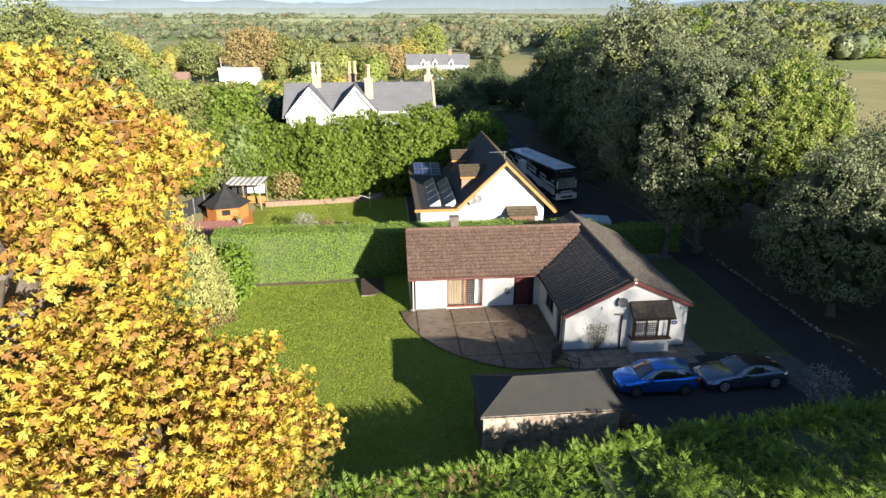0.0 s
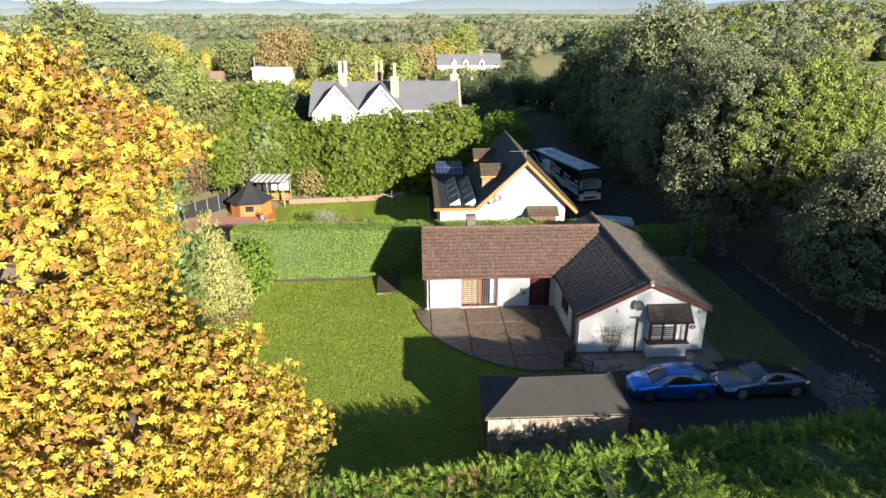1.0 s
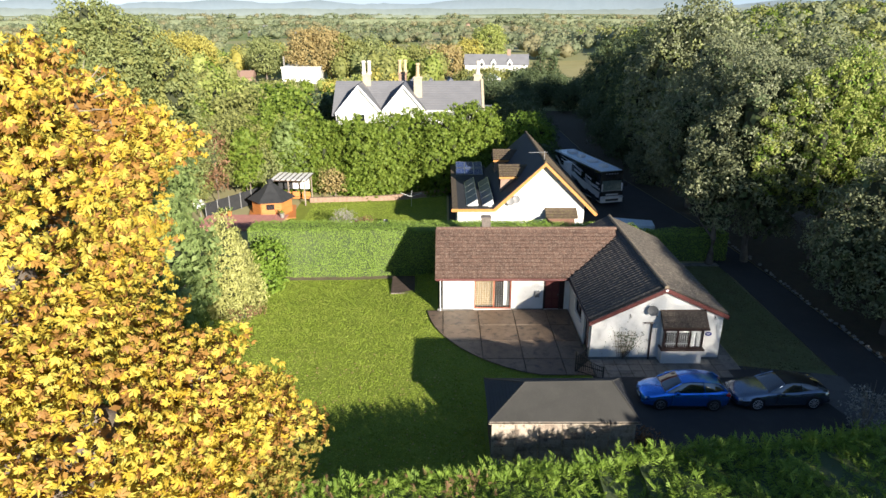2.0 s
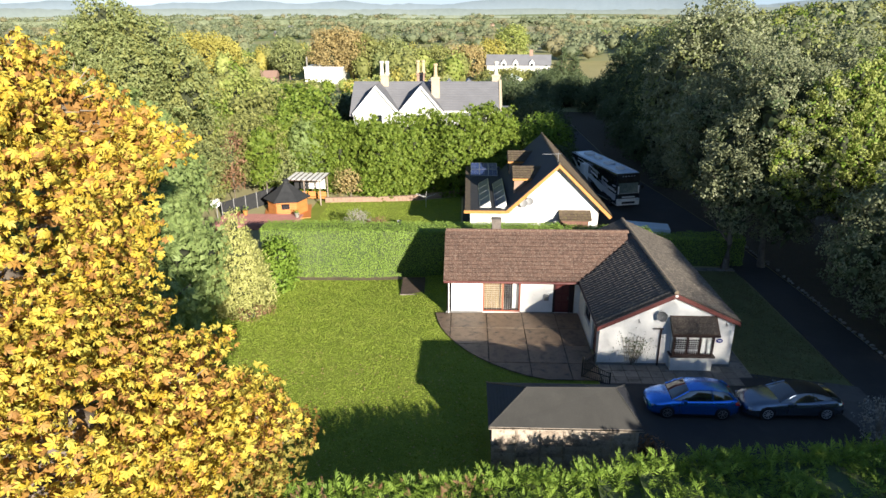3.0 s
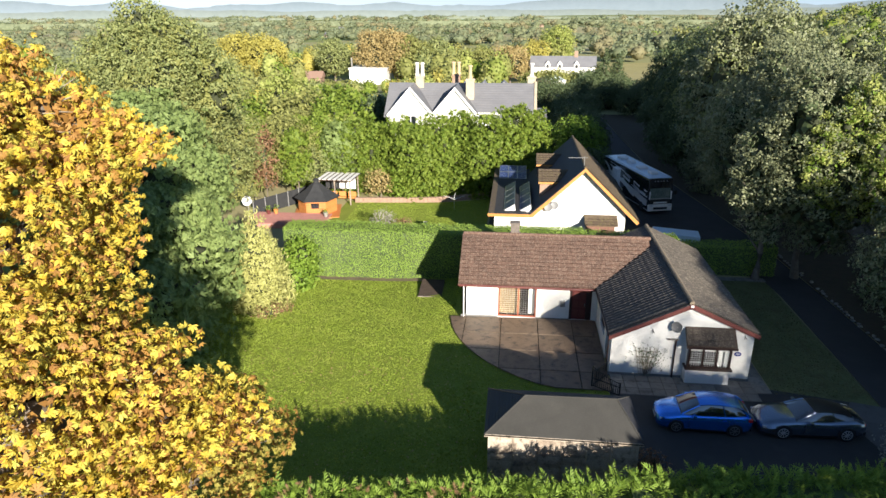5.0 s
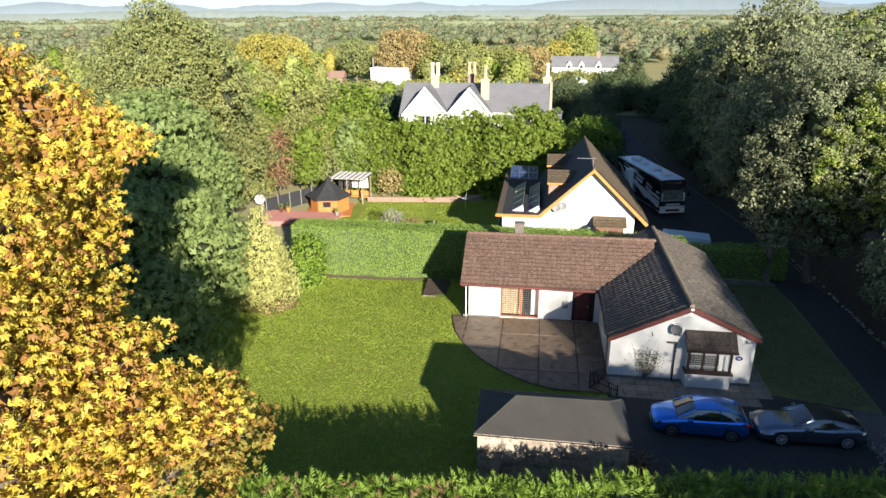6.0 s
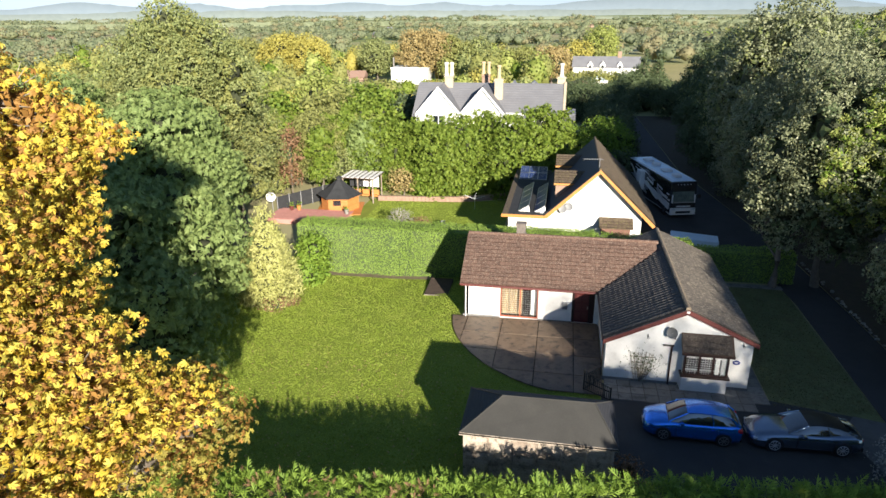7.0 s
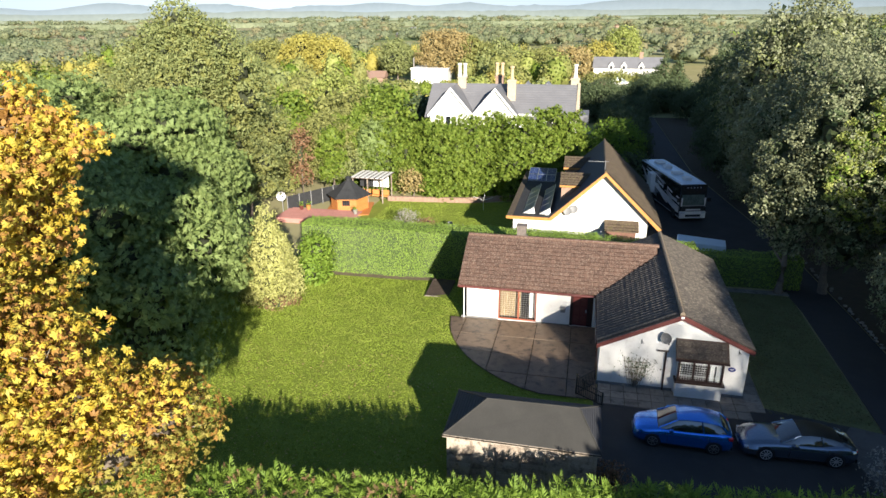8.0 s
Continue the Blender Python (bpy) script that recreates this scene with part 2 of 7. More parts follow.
def boxes(*rows, bevel=0.0):
    bm = bmesh.new()
    for r in rows:
        box(bm, *r, bevel=bevel)
    return bm


def prism(pts, axis, a, b):
    """A solid with the outline pts, drawn out along an axis from a to b."""
    bm = bmesh.new()
    put = {"x": lambda p, w: (w, p[0], p[1]), "y": lambda p, w: (p[0], w, p[1]), "z": lambda p, w: (p[0], p[1], w)}[axis]
    lo, hi = [bm.verts.new(put(p, a)) for p in pts], [bm.verts.new(put(p, b)) for p in pts]
    bm.faces.new(lo)
    bm.faces.new(hi[::-1])
    for i in range(len(pts)):
        j = (i + 1) % len(pts)
        bm.faces.new((lo[i], hi[i], hi[j], lo[j]))
    return bm


def tube(bm, pts, radii, sides=7):
    rings = []
    for i, p in enumerate(pts):
        p = Vector(p)
        d = Vector(pts[min(i + 1, len(pts) - 1)]) - Vector(pts[max(i - 1, 0)])
        q = d.to_track_quat("Z", "Y")
        rings.append([bm.verts.new(p + q @ Vector((math.cos(k * math.tau / sides), math.sin(k * math.tau / sides), 0)) * radii[i]) for k in range(sides)])
    for r, s in zip(rings, rings[1:]):
        for k in range(sides):
            bm.faces.new((r[k], r[(k + 1) % sides], s[(k + 1) % sides], s[k]))
    bm.faces.new(rings[0][::-1])
    bm.faces.new(rings[-1])


def lathe(bm, profile, x=0, y=0, sides=16, m=None):
    """A turned body; profile: (radius, height) from the bottom up."""
    rings = [[bm.verts.new((x + r * math.cos(k * math.tau / sides), y + r * math.sin(k * math.tau / sides), z)) for k in range(sides)] for r, z in profile]
    for r, s in zip(rings, rings[1:]):
        for k in range(sides):
            bm.faces.new((r[k], r[(k + 1) % sides], s[(k + 1) % sides], s[k]))
    bm.faces.new(rings[0][::-1])
    bm.faces.new(rings[-1])
    if m:
        bmesh.ops.transform(bm, matrix=m, verts=[v for r in rings for v in r])


def wall(x0, x1, z0, z1, holes, y0, y1):
    """A wall along x with openings (x0, x1, z0, z1) right through it."""
    xs = sorted({x0, x1, *(h[0] for h in holes), *(h[1] for h in holes)})
    zs = sorted({z0, z1, *(h[2] for h in holes), *(h[3] for h in holes)})
    bm = bmesh.new()
    for a, b in zip(xs, xs[1:]):
        for c, d in zip(zs, zs[1:]):
            if not any(h[0] <= (a + b) / 2 <= h[1] and h[2] <= (c + d) / 2 <= h[3] for h in holes):
                box(bm, a, b, y0, y1, c, d)
    bmesh.ops.remove_doubles(bm, verts=bm.verts, dist=0.0005)
    return bm


def soup(name, verts, faces, mats, parent=None, label="", kind="", index=None):
    """One mesh object from arrays of equal polygons."""
    verts, faces = np.asarray(verts, np.float32).reshape(-1, 3), np.asarray(faces, np.int32)
    k = faces.shape[1]
    me = bpy.data.meshes.new(name)
    me.vertices.add(len(verts))
    me.vertices.foreach_set("co", verts.ravel())
    me.loops.add(faces.size)
    me.loops.foreach_set("vertex_index", faces.ravel())
    me.polygons.add(len(faces))
    me.polygons.foreach_set("loop_start", np.arange(len(faces), dtype=np.int32) * k)
    for m in mats:
        me.materials.append(m)
    if index is not None:
        me.polygons.foreach_set("material_index", np.asarray(index, np.int32))
    me.update(calc_edges=True)
    ob = new(name, me)
    ob.parent = parent
    return tagged(ob, label, kind=kind)


def unit(v):
    return v / (np.linalg.norm(v, axis=-1, keepdims=True) + 1e-9)


def strew(shape, faces, P, N, size, rng, wild=0.6, up=(0, 0, 1), pull=0.0, stand=0.0):
    """Copies of a small flat shape at the points P, facing outward along N. wild: how far they stray; pull: how far their tips rise (hang: minus); stand: how far the tips point out along N."""
    n = len(P)
    nor = unit(N + wild * rng.normal(size=(n, 3)))
    d = pull * np.array(up) + 0.8 * rng.normal(size=(n, 3)) + stand * N
    if stand > 0.5:
        d = unit(d)
        nor = nor - d * (nor * d).sum(1, keepdims=True)
        nor = unit(nor)
    else:
        d = unit(d - nor * (d * nor).sum(1, keepdims=True))
    side = np.cross(d, nor)
    s = (np.asarray(size) * rng.uniform(0.7, 1.3, n))[:, None, None]
    V = np.asarray(shape, float)
    out = P[:, None] + s * (V[None, :, 0:1] * side[:, None] + V[None, :, 1:2] * d[:, None] + V[None, :, 2:3] * nor[:, None])
    F = (np.asarray(faces)[None] + (np.arange(n) * len(V))[:, None, None]).reshape(-1, len(faces[0]))
    return out.reshape(-1, 3), F


LEAF = ([(0, -0.1, 0), (0.32, 0.4, -0.08), (0, 1, 0.05), (-0.32, 0.4, -0.08)], [(0, 1, 2, 3)])
BLADE = ([(0, -0.1, 0), (0.2, 0.5, -0.06), (0, 1.2, 0.0), (-0.2, 0.5, -0.06)], [(0, 1, 2, 3)])


def spray():
    """Three broad pointed shoots from one base."""
    v, f = [], []
    for a, r in ((-38, 0.8), (0, 1.0), (36, 0.75)):
        c, q = math.cos(radians(a)), math.sin(radians(a))
        i = len(v)
        v += [(0, -0.1, 0), (q * 0.5 * r + c * 0.13, c * 0.5 * r - q * 0.13, -0.04), (q * r, c * r, -0.14), (q * 0.5 * r - c * 0.13, c * 0.5 * r + q * 0.13, -0.04)]
        f += [(i, i + 1, i + 2, i + 3)]
    return v, f


def fan_leaf():
    """A palmate leaf of five to seven drooping leaflets."""
    v, f = [(0, 0, 0)], []
    for a, r in ((-92, 0.7), (-44, 0.95), (0, 1.0), (46, 0.9), (96, 0.65)):
        c, s = math.cos(radians(a)), math.sin(radians(a))
        w = 0.215 * r
        i = len(v)
        v += [(s * 0.62 * r + c * w, c * 0.62 * r - s * w, -0.2 * r), (s * r * 0.95, c * r * 0.95, -0.62 * r), (s * 0.62 * r - c * w, c * 0.62 * r + s * w, -0.16 * r)]
        f += [(0, i, i + 1, i + 2)]
    return v, f


def frond():
    """A flat evergreen spray: pointed side shoots along a middle shoot."""
    v, f = [], []
    rows = [(0.0, 0.42, 62), (0.22, 0.40, 52), (0.42, 0.33, 46), (0.6, 0.25, 40)]
    for y, r, a in rows:
        for sgn in (1, -1):
            c, s = math.cos(radians(a)), sgn * math.sin(radians(a))
            i = len(v)
            v += [(0, y - 0.05, 0), (s * r * 0.55 + c * 0.05, y + c * r * 0.55 - abs(s) * 0.06, 0.02), (s * r, y + c * r, -0.08), (s * r * 0.55 - c * 0.05, y + c * r * 0.55 + abs(s) * 0.06, 0.02)]
            f += [(i, i + 1, i + 2, i + 3)]
    i = len(v)
    v += [(0.05, 0.55, 0), (0, 1.0, -0.03), (-0.05, 0.55, 0), (0, -0.1, 0)]
    f += [(i, i + 1, i + 2, i + 3)]
    return v, f


def ball_points(n, rng):
    k = np.arange(n) + 0.5
    z = 1 - 2 * k / n
    a = math.pi * (1 + 5 ** 0.5) * k + rng.uniform(0, 6)
    r = np.sqrt(1 - z * z)
    return unit(np.stack([r * np.cos(a), r * np.sin(a), z], 1) + rng.normal(size=(n, 3)) * 0.35 / math.sqrt(max(n, 8)) * 2)


def clumps(lobes, clump, spacing, rng, low=-0.55, hide=0.62):
    """Clump centres and outward ways on the skins of the lobes (x, y, z, rx, ry, rz), left out where another lobe covers them."""
    C, N = [], []
    L = np.array(lobes, float)
    for i, (x, y, z, rx, ry, rz) in enumerate(L):
        r = (rx * ry * rz) ** (1 / 3)
        n = max(6, int(4 * math.pi * r * r / spacing ** 2))
        d = ball_points(n, rng)
        d = d[d[:, 2] > low]
        p = np.array((x, y, z)) + d * np.array((rx, ry, rz)) * rng.uniform(0.86, 1.1, (len(d), 1))
        keep = np.ones(len(p), bool)
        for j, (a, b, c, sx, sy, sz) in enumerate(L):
            if j != i:
                keep &= (((p - (a, b, c)) / (sx, sy, sz)) ** 2).sum(1) > hide
        C.append(p[keep])
        N.append(unit(d[keep] / np.array((rx, ry, rz))))
    return np.concatenate(C), np.concatenate(N)


def crown_points(lobes, clump, spacing, per, rng, low=-0.55, flat=0.75):
    C, N = clumps(lobes, clump, spacing, rng, low)
    C, N = np.repeat(C, per, 0), np.repeat(N, per, 0)
    o = unit(rng.normal(size=C.shape))
    o += N * 0.5
    rad = rng.uniform(0.35, 1.0, (len(C), 1)) ** 0.5
    o = o * rad * clump * np.array((1, 1, flat))
    return C + o, unit(unit(o) * 0.8 + N * 0.6), rad[:, 0]


def cores(lobes, k, rng, m=6, n=8):
    """Rough inner masses that close the crown, as quads."""
    V, F = [], []
    for x, y, z, rx, ry, rz in lobes:
        base = len(V)
        for i in range(m + 1):
            th = math.pi * i / m
            for j in range(n):
                a = math.tau * (j + 0.5 * (i % 2)) / n
                q = k * rng.uniform(0.85, 1.1)
                V.append((x + rx * q * math.sin(th) * math.cos(a), y + ry * q * math.sin(th) * math.sin(a), z + rz * q * math.cos(th)))
        for i in range(m):
            for j in range(n):
                F.append((base + i * n + j, base + i * n + (j + 1) % n, base + (i + 1) * n + (j + 1) % n, base + (i + 1) * n + j))
    return np.array(V), np.array(F)


def crown(name, lobes, mats, parent, seed, clump=0.8, spacing=1.05, per=45, leaf=0.3, shape=LEAF, low=-0.55, wild=0.6, pull=0.0, core=0.68, share=None, label="", flat=0.75, kind="", inner=0.0, cap=0.7, mix=0.75, heart=None):
    rng = np.random.default_rng(seed)
    P, N, depth = crown_points(lobes, clump, spacing, per, rng, low, flat)
    V, F = strew(*shape, P, N, np.full(len(P), leaf), rng, wild, pull=pull)
    idx = np.zeros(len(F), int)
    if len(mats) > 1:
        # inner: deeper leaves turn to the second colour, painting shade into the clump
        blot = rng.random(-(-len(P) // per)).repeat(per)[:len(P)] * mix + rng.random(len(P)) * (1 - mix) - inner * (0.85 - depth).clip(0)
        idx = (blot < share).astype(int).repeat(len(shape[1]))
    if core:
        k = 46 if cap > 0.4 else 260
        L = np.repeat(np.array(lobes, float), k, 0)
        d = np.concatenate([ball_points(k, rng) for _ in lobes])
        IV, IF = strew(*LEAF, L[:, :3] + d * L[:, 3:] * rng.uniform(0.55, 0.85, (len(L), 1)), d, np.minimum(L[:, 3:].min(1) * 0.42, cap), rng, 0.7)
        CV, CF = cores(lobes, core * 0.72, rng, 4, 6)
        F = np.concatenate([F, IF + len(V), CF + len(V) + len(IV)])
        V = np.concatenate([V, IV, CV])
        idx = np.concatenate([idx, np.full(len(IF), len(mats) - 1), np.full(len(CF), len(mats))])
    return soup(name, V, F, [*mats, heart or CORE_SHADE], parent, label, kind, idx)


def dome(cx, cy, r, z0, z1, n, seed, squash=1.0, rl=0.5):
    """Lobes spread over an egg-shaped crown."""
    rng = np.random.default_rng(seed)
    zc, h = (z0 + z1) / 2, (z1 - z0) / 2
    out = [(cx, cy, zc, r * 0.72, r * 0.72, h * 0.75)]
    for d in ball_points(n, rng):
        s = rl * rng.uniform(0.75, 1.2)
        k = 1 - s * 0.85
        out.append((cx + d[0] * r * k, cy + d[1] * r * k, zc + d[2] * h * (1 - s * 0.8), r * s, r * s, r * s * squash))
    return out


def trunk(parent, x, y, z0, z1, r, seed, limbs=5, reach=2.5, lean=(0, 0), mat=None, name="trunk"):
    rng = random.Random(seed)
    bm = bmesh.new()
    n = 6
    pts = [(x + lean[0] * i / n + rng.uniform(-1, 1) * r * 0.4, y + lean[1] * i / n + rng.uniform(-1, 1) * r * 0.4, z0 + (z1 - z0) * i / n) for i in range(n + 1)]
    tube(bm, pts, [r * (1.35 if i == 0 else 1 - 0.8 * i / n) for i in range(n + 1)], 8)
    t = part(name, bm, mat or BARK, parent, smooth=True)
    for k in range(limbs):
        a = k * 2.4 + rng.uniform(-0.4, 0.4)
        i = rng.randint(2, n - 1)
        p = Vector(pts[i])
        q = [p, p + Vector((math.cos(a) * reach * 0.45, math.sin(a) * reach * 0.45, reach * 0.3)), p + Vector((math.cos(a) * reach, math.sin(a) * reach, reach * 0.75))]
        bm = bmesh.new()
        tube(bm, q, [r * 0.4, r * 0.26, r * 0.1], 5)
        part("limb", bm, mat or BARK, t, smooth=True)
    return t


# ---- ground ----
def step(t):
    t = np.clip(t, 0, 1)
    return t * t * (3 - 2 * t)


def lie(x, y):
    """Height of the ground: level round the bungalow, falling to the back left, a wooded hill to the right, a broad vale behind."""
    x, y = np.asarray(x, float), np.asarray(y, float)
    g = -1.3 * step((y - 34) / 20) * step((10 - x) / 16)
    g = g - 6.0 * step((y - 120) / 200)
    g = g + 18.0 * np.exp(-(((x - 300) / 150) ** 2 + ((y - 420) / 130) ** 2)) + 12.0 * np.exp(-(((x - 190) / 75) ** 2 + ((y - 330) / 90) ** 2))
    d = np.hypot(x, y)
    return g + 10.0 * step((d - 900) / 2500) * (1 + 0.5 * np.sin(x / 330.0) * np.sin(y / 410.0))


def polar_ground():
    rings = [0.0] + list(6.0 * 1.072 ** np.arange(0, 96))
    rings = [r for r in rings if r < 4600] + [4700]
    n = 144
    a = np.arange(n) * math.tau / n
    V, F = [], []
    for r in rings:
        x, y = 8 + r * np.cos(a), 40 + r * np.sin(a)
        V.append(np.stack([x, y, lie(x, y) - 0.06], 1))
    for i in range(len(rings) - 1):
        for j in range(n):
            F.append((i * n + j, (i + 1) * n + j, (i + 1) * n + (j + 1) % n, i * n + (j + 1) % n))
    return np.concatenate(V), F


def field_material():
    m = material("farmland", (0.15, 0.17, 0.07), (0.24, 0.24, 0.11), 0.95, 0.05, 0.6, 0.0, spec=0.1)
    n, l = m.node_tree.nodes, m.node_tree.links
    geo = n.new("ShaderNodeNewGeometry")
    vo = n.new("ShaderNodeTexVoronoi")
    vo.inputs["Scale"].default_value = 0.0065
    l.new(geo.outputs["Position"], vo.inputs["Vector"])
    ramp = n.new("ShaderNodeValToRGB")
    e = ramp.color_ramp
    e.interpolation = "CONSTANT"
    cols = [(0.0, (0.24, 0.29, 0.11)), (0.25, (0.36, 0.35, 0.17)), (0.45, (0.20, 0.26, 0.09)), (0.65, (0.44, 0.39, 0.22)), (0.82, (0.27, 0.31, 0.12))]
    while len(e.elements) < len(cols):
        e.elements.new(0.5)
    for q, (p, c) in zip(e.elements, cols):
        q.position, q.color = p, (*c, 1)
    sep = n.new("ShaderNodeSeparateColor")
    l.new(vo.outputs["Color"], sep.inputs[0])
    l.new(sep.outputs[0], ramp.inputs[0])
    old = n["Principled BSDF"].inputs["Base Color"].links[0].from_socket
    mx = n.new("ShaderNodeMix")
    mx.data_type = "RGBA"
    mx.inputs[0].default_value = 0.7
    l.new(old, mx.inputs[6])
    l.new(ramp.outputs[0], mx.inputs[7])
    l.new(mx.outputs[2], n["Principled BSDF"].inputs["Base Color"])
    return m


FIELDS = field_material()
gv, gf = polar_ground()
ground = soup("ground", gv, gf, [FIELDS], label="farmland and fields reaching to the horizon", kind="structure")


def sheet(name, outline, lift, mat, label, cell=1.0, kind="structure"):
    """A ground cover with the outline given, laid on the lie of the land."""
    bm = bmesh.new()
    vs = [bm.verts.new((x, y, 0)) for x, y in outline]
    bm.faces.new(vs)
    xs, ys = [p[0] for p in outline], [p[1] for p in outline]
    for ax, lo, hi in ((0, min(xs), max(xs)), (1, min(ys), max(ys))):
        k = lo + cell
        while k < hi:
            co, no = ((k, 0, 0), (1, 0, 0)) if ax == 0 else ((0, k, 0), (0, 1, 0))
            bmesh.ops.bisect_plane(bm, geom=list(bm.verts) + list(bm.edges) + list(bm.faces), plane_co=co, plane_no=no, dist=1e-5)
            k += cell
    for v in bm.verts:
        v.co.z = float(lie(v.co.x, v.co.y)) + lift
    ob = part(name, bm, mat, None, label)
    for p in ob.data.polygons:
        if p.normal.z < 0:
            p.flip()
    return tagged(ob, kind=kind)


lawn = sheet("lawn", [(-40, 8), (10.2, 8), (10.2, 29.5), (9.6, 32.2), (9.6, 50), (-40, 50)], 0.0, GRASS, "sunlit mown green lawn beside the bungalow", 2.5)
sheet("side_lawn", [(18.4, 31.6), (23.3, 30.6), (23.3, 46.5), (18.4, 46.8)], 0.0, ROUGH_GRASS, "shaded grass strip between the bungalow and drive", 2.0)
back_lawn = sheet("back_lawn", [(-14, 50.5), (2.2, 50.5), (2.2, 69.5), (-14, 69.5)], 0.0, GRASS, "sunlit lawn of the garden behind the hedge", 2.0)
sheet("road", [(23.3, 24), (26.9, 24), (26.7, 34), (26.3, 44), (25.6, 56), (24.2, 66), (21.6, 84), (20.6, 130), (16.6, 130), (17.5, 84), (19.8, 66), (21.6, 58), (22.9, 50), (23.4, 44)], 0.02, ASPHALT, "narrow dark asphalt drive under the trees", 3.0)
sheet("forecourt", [(10.0, 22.6), (23.35, 23.6), (23.35, 30.6), (18.2, 31.7), (10.0, 31.9)], 0.012, ASPHALT, "dark asphalt parking area in front of the bungalow", 2.0)
sheet("pavement", [(23.4, 25.2), (23.5, 30.5), (22.0, 30.9), (21.0, 29.4), (22.0, 25.0)], 0.03, APRON, "worn pale concrete apron beside the drive", 1.0)
sheet("woodland_floor", [(26.9, 24), (60, 24), (60, 130), (20.7, 130), (21.7, 84), (24.3, 66), (25.7, 56), (26.4, 44), (26.8, 34)], 0.0, SOIL, "bare shaded soil and leaf litter under the trees", 4.0)
sheet("yard", [(2.4, 49.4), (23.4, 49.4), (22.6, 56), (21.0, 66), (18.6, 84), (2.4, 84)], 0.006, ASPHALT, "shaded asphalt yard round the neighbouring house", 3.0)
STRAW = material("stubble_field", (0.34, 0.30, 0.13), (0.44, 0.38, 0.18), 0.95, 0.06, 1.5, 0.2, c=(0.25, 0.27, 0.09), stain=0.5, spec=0.1)
sheet("field", [(64, 70), (118, 78), (190, 205), (110, 200)], 0.05, STRAW, "pale sunlit stubble field beyond the trees", 12.0)
sheet("field", [(26, 236), (72, 236), (112, 330), (30, 330)], 0.05, STRAW, "pale straw field beyond the lodge", 12.0)
BED_SOIL = material("dry_soil", (0.17, 0.125, 0.085), (0.28, 0.21, 0.15), 0.95, 1.5, 20, 0.5, c=(0.10, 0.09, 0.04))
sheet("hedge_bed", [(-12.6, 45.55), (-2.0, 45.75), (-2.0, 46.5), (-12.6, 46.5)], 0.06, BED_SOIL, "narrow strip of bare brown soil under the hedge", 1.5)

# ---- patio ----
PATIO_BED = material("patio_bed", (0.022, 0.018, 0.013), (0.04, 0.033, 0.022), 0.95, 0.9, 25, 0.3, c=(0.03, 0.035, 0.015))


def in_patio(x, y):
    """Inside the sweep of the patio's edge."""
    if y > 38.75 or x > 10.1 or y < 30.7:
        return False
    return math.hypot(x - 10.4, y - 39.6) < 9.65 and (x > 0.8)


def patio_outline():
    pts = [(10.12, 38.78), (0.80, 38.78)]
    for i in range(13):
        a = radians(186 + (264 - 186) * i / 12)
        pts.append((10.4 + 9.62 * math.cos(a), max(30.6, 39.6 + 9.62 * math.sin(a))))
    return pts + [(10.12, 30.6)]


patio = sheet("patio", patio_outline(), 0.05, PATIO_BED, "patio of stained square paving slabs with a curved edge", 1.2)


def slab_mesh(w, d, h, name, mat):
    bm = bmesh.new()
    top = 0.012
    lo = [bm.verts.new((sx * w / 2, sy * d / 2, 0)) for sx, sy in ((-1, -1), (1, -1), (1, 1), (-1, 1))]
    hi = [bm.verts.new((sx * (w / 2 - top), sy * (d / 2 - top), h)) for sx, sy in ((-1, -1), (1, -1), (1, 1), (-1, 1))]
    bm.faces.new(hi)
    for i in range(4):
        bm.faces.new((lo[i], lo[(i + 1) % 4], hi[(i + 1) % 4], hi[i]))
    me = bpy.data.meshes.new(name)
    bm.to_mesh(me)
    bm.free()
    me.materials.append(mat)
    return me


def piece(name, me, m, parent):
    ob = new(name, me)
    ob.matrix_basis = m
    ob.parent = parent
    return ob


# ---- bungalow ----
def tile_mesh():
    """A single roof tile with one roll; x along the eave, y up the slope."""
    bm = bmesh.new()
    prof = [(0, 0.01), (0.05, 0.045), (0.10, 0.045), (0.15, 0.012), (0.30, 0.012)]
    rows = [[bm.verts.new((x, y, z + (0.022 if y == 0 else 0.0))) for x, z in prof] for y in (0, 0.36)]
    low = [bm.verts.new((x, 0.0, 0.0)) for x, z in (prof[0], prof[-1])]
    for i in range(4):
        bm.faces.new((rows[0][i], rows[0][i + 1], rows[1][i + 1], rows[1][i]))
    bm.faces.new([low[0], low[1]] + rows[0][::-1])
    me = bpy.data.meshes.new("tile")
    bm.to_mesh(me)
    bm.free()
    me.materials.append(TILE_LOOSE)
    return me


TILE_ME = tile_mesh()
TV = np.array([v.co for v in TILE_ME.vertices])
TF = [list(p.vertices) for p in TILE_ME.polygons]


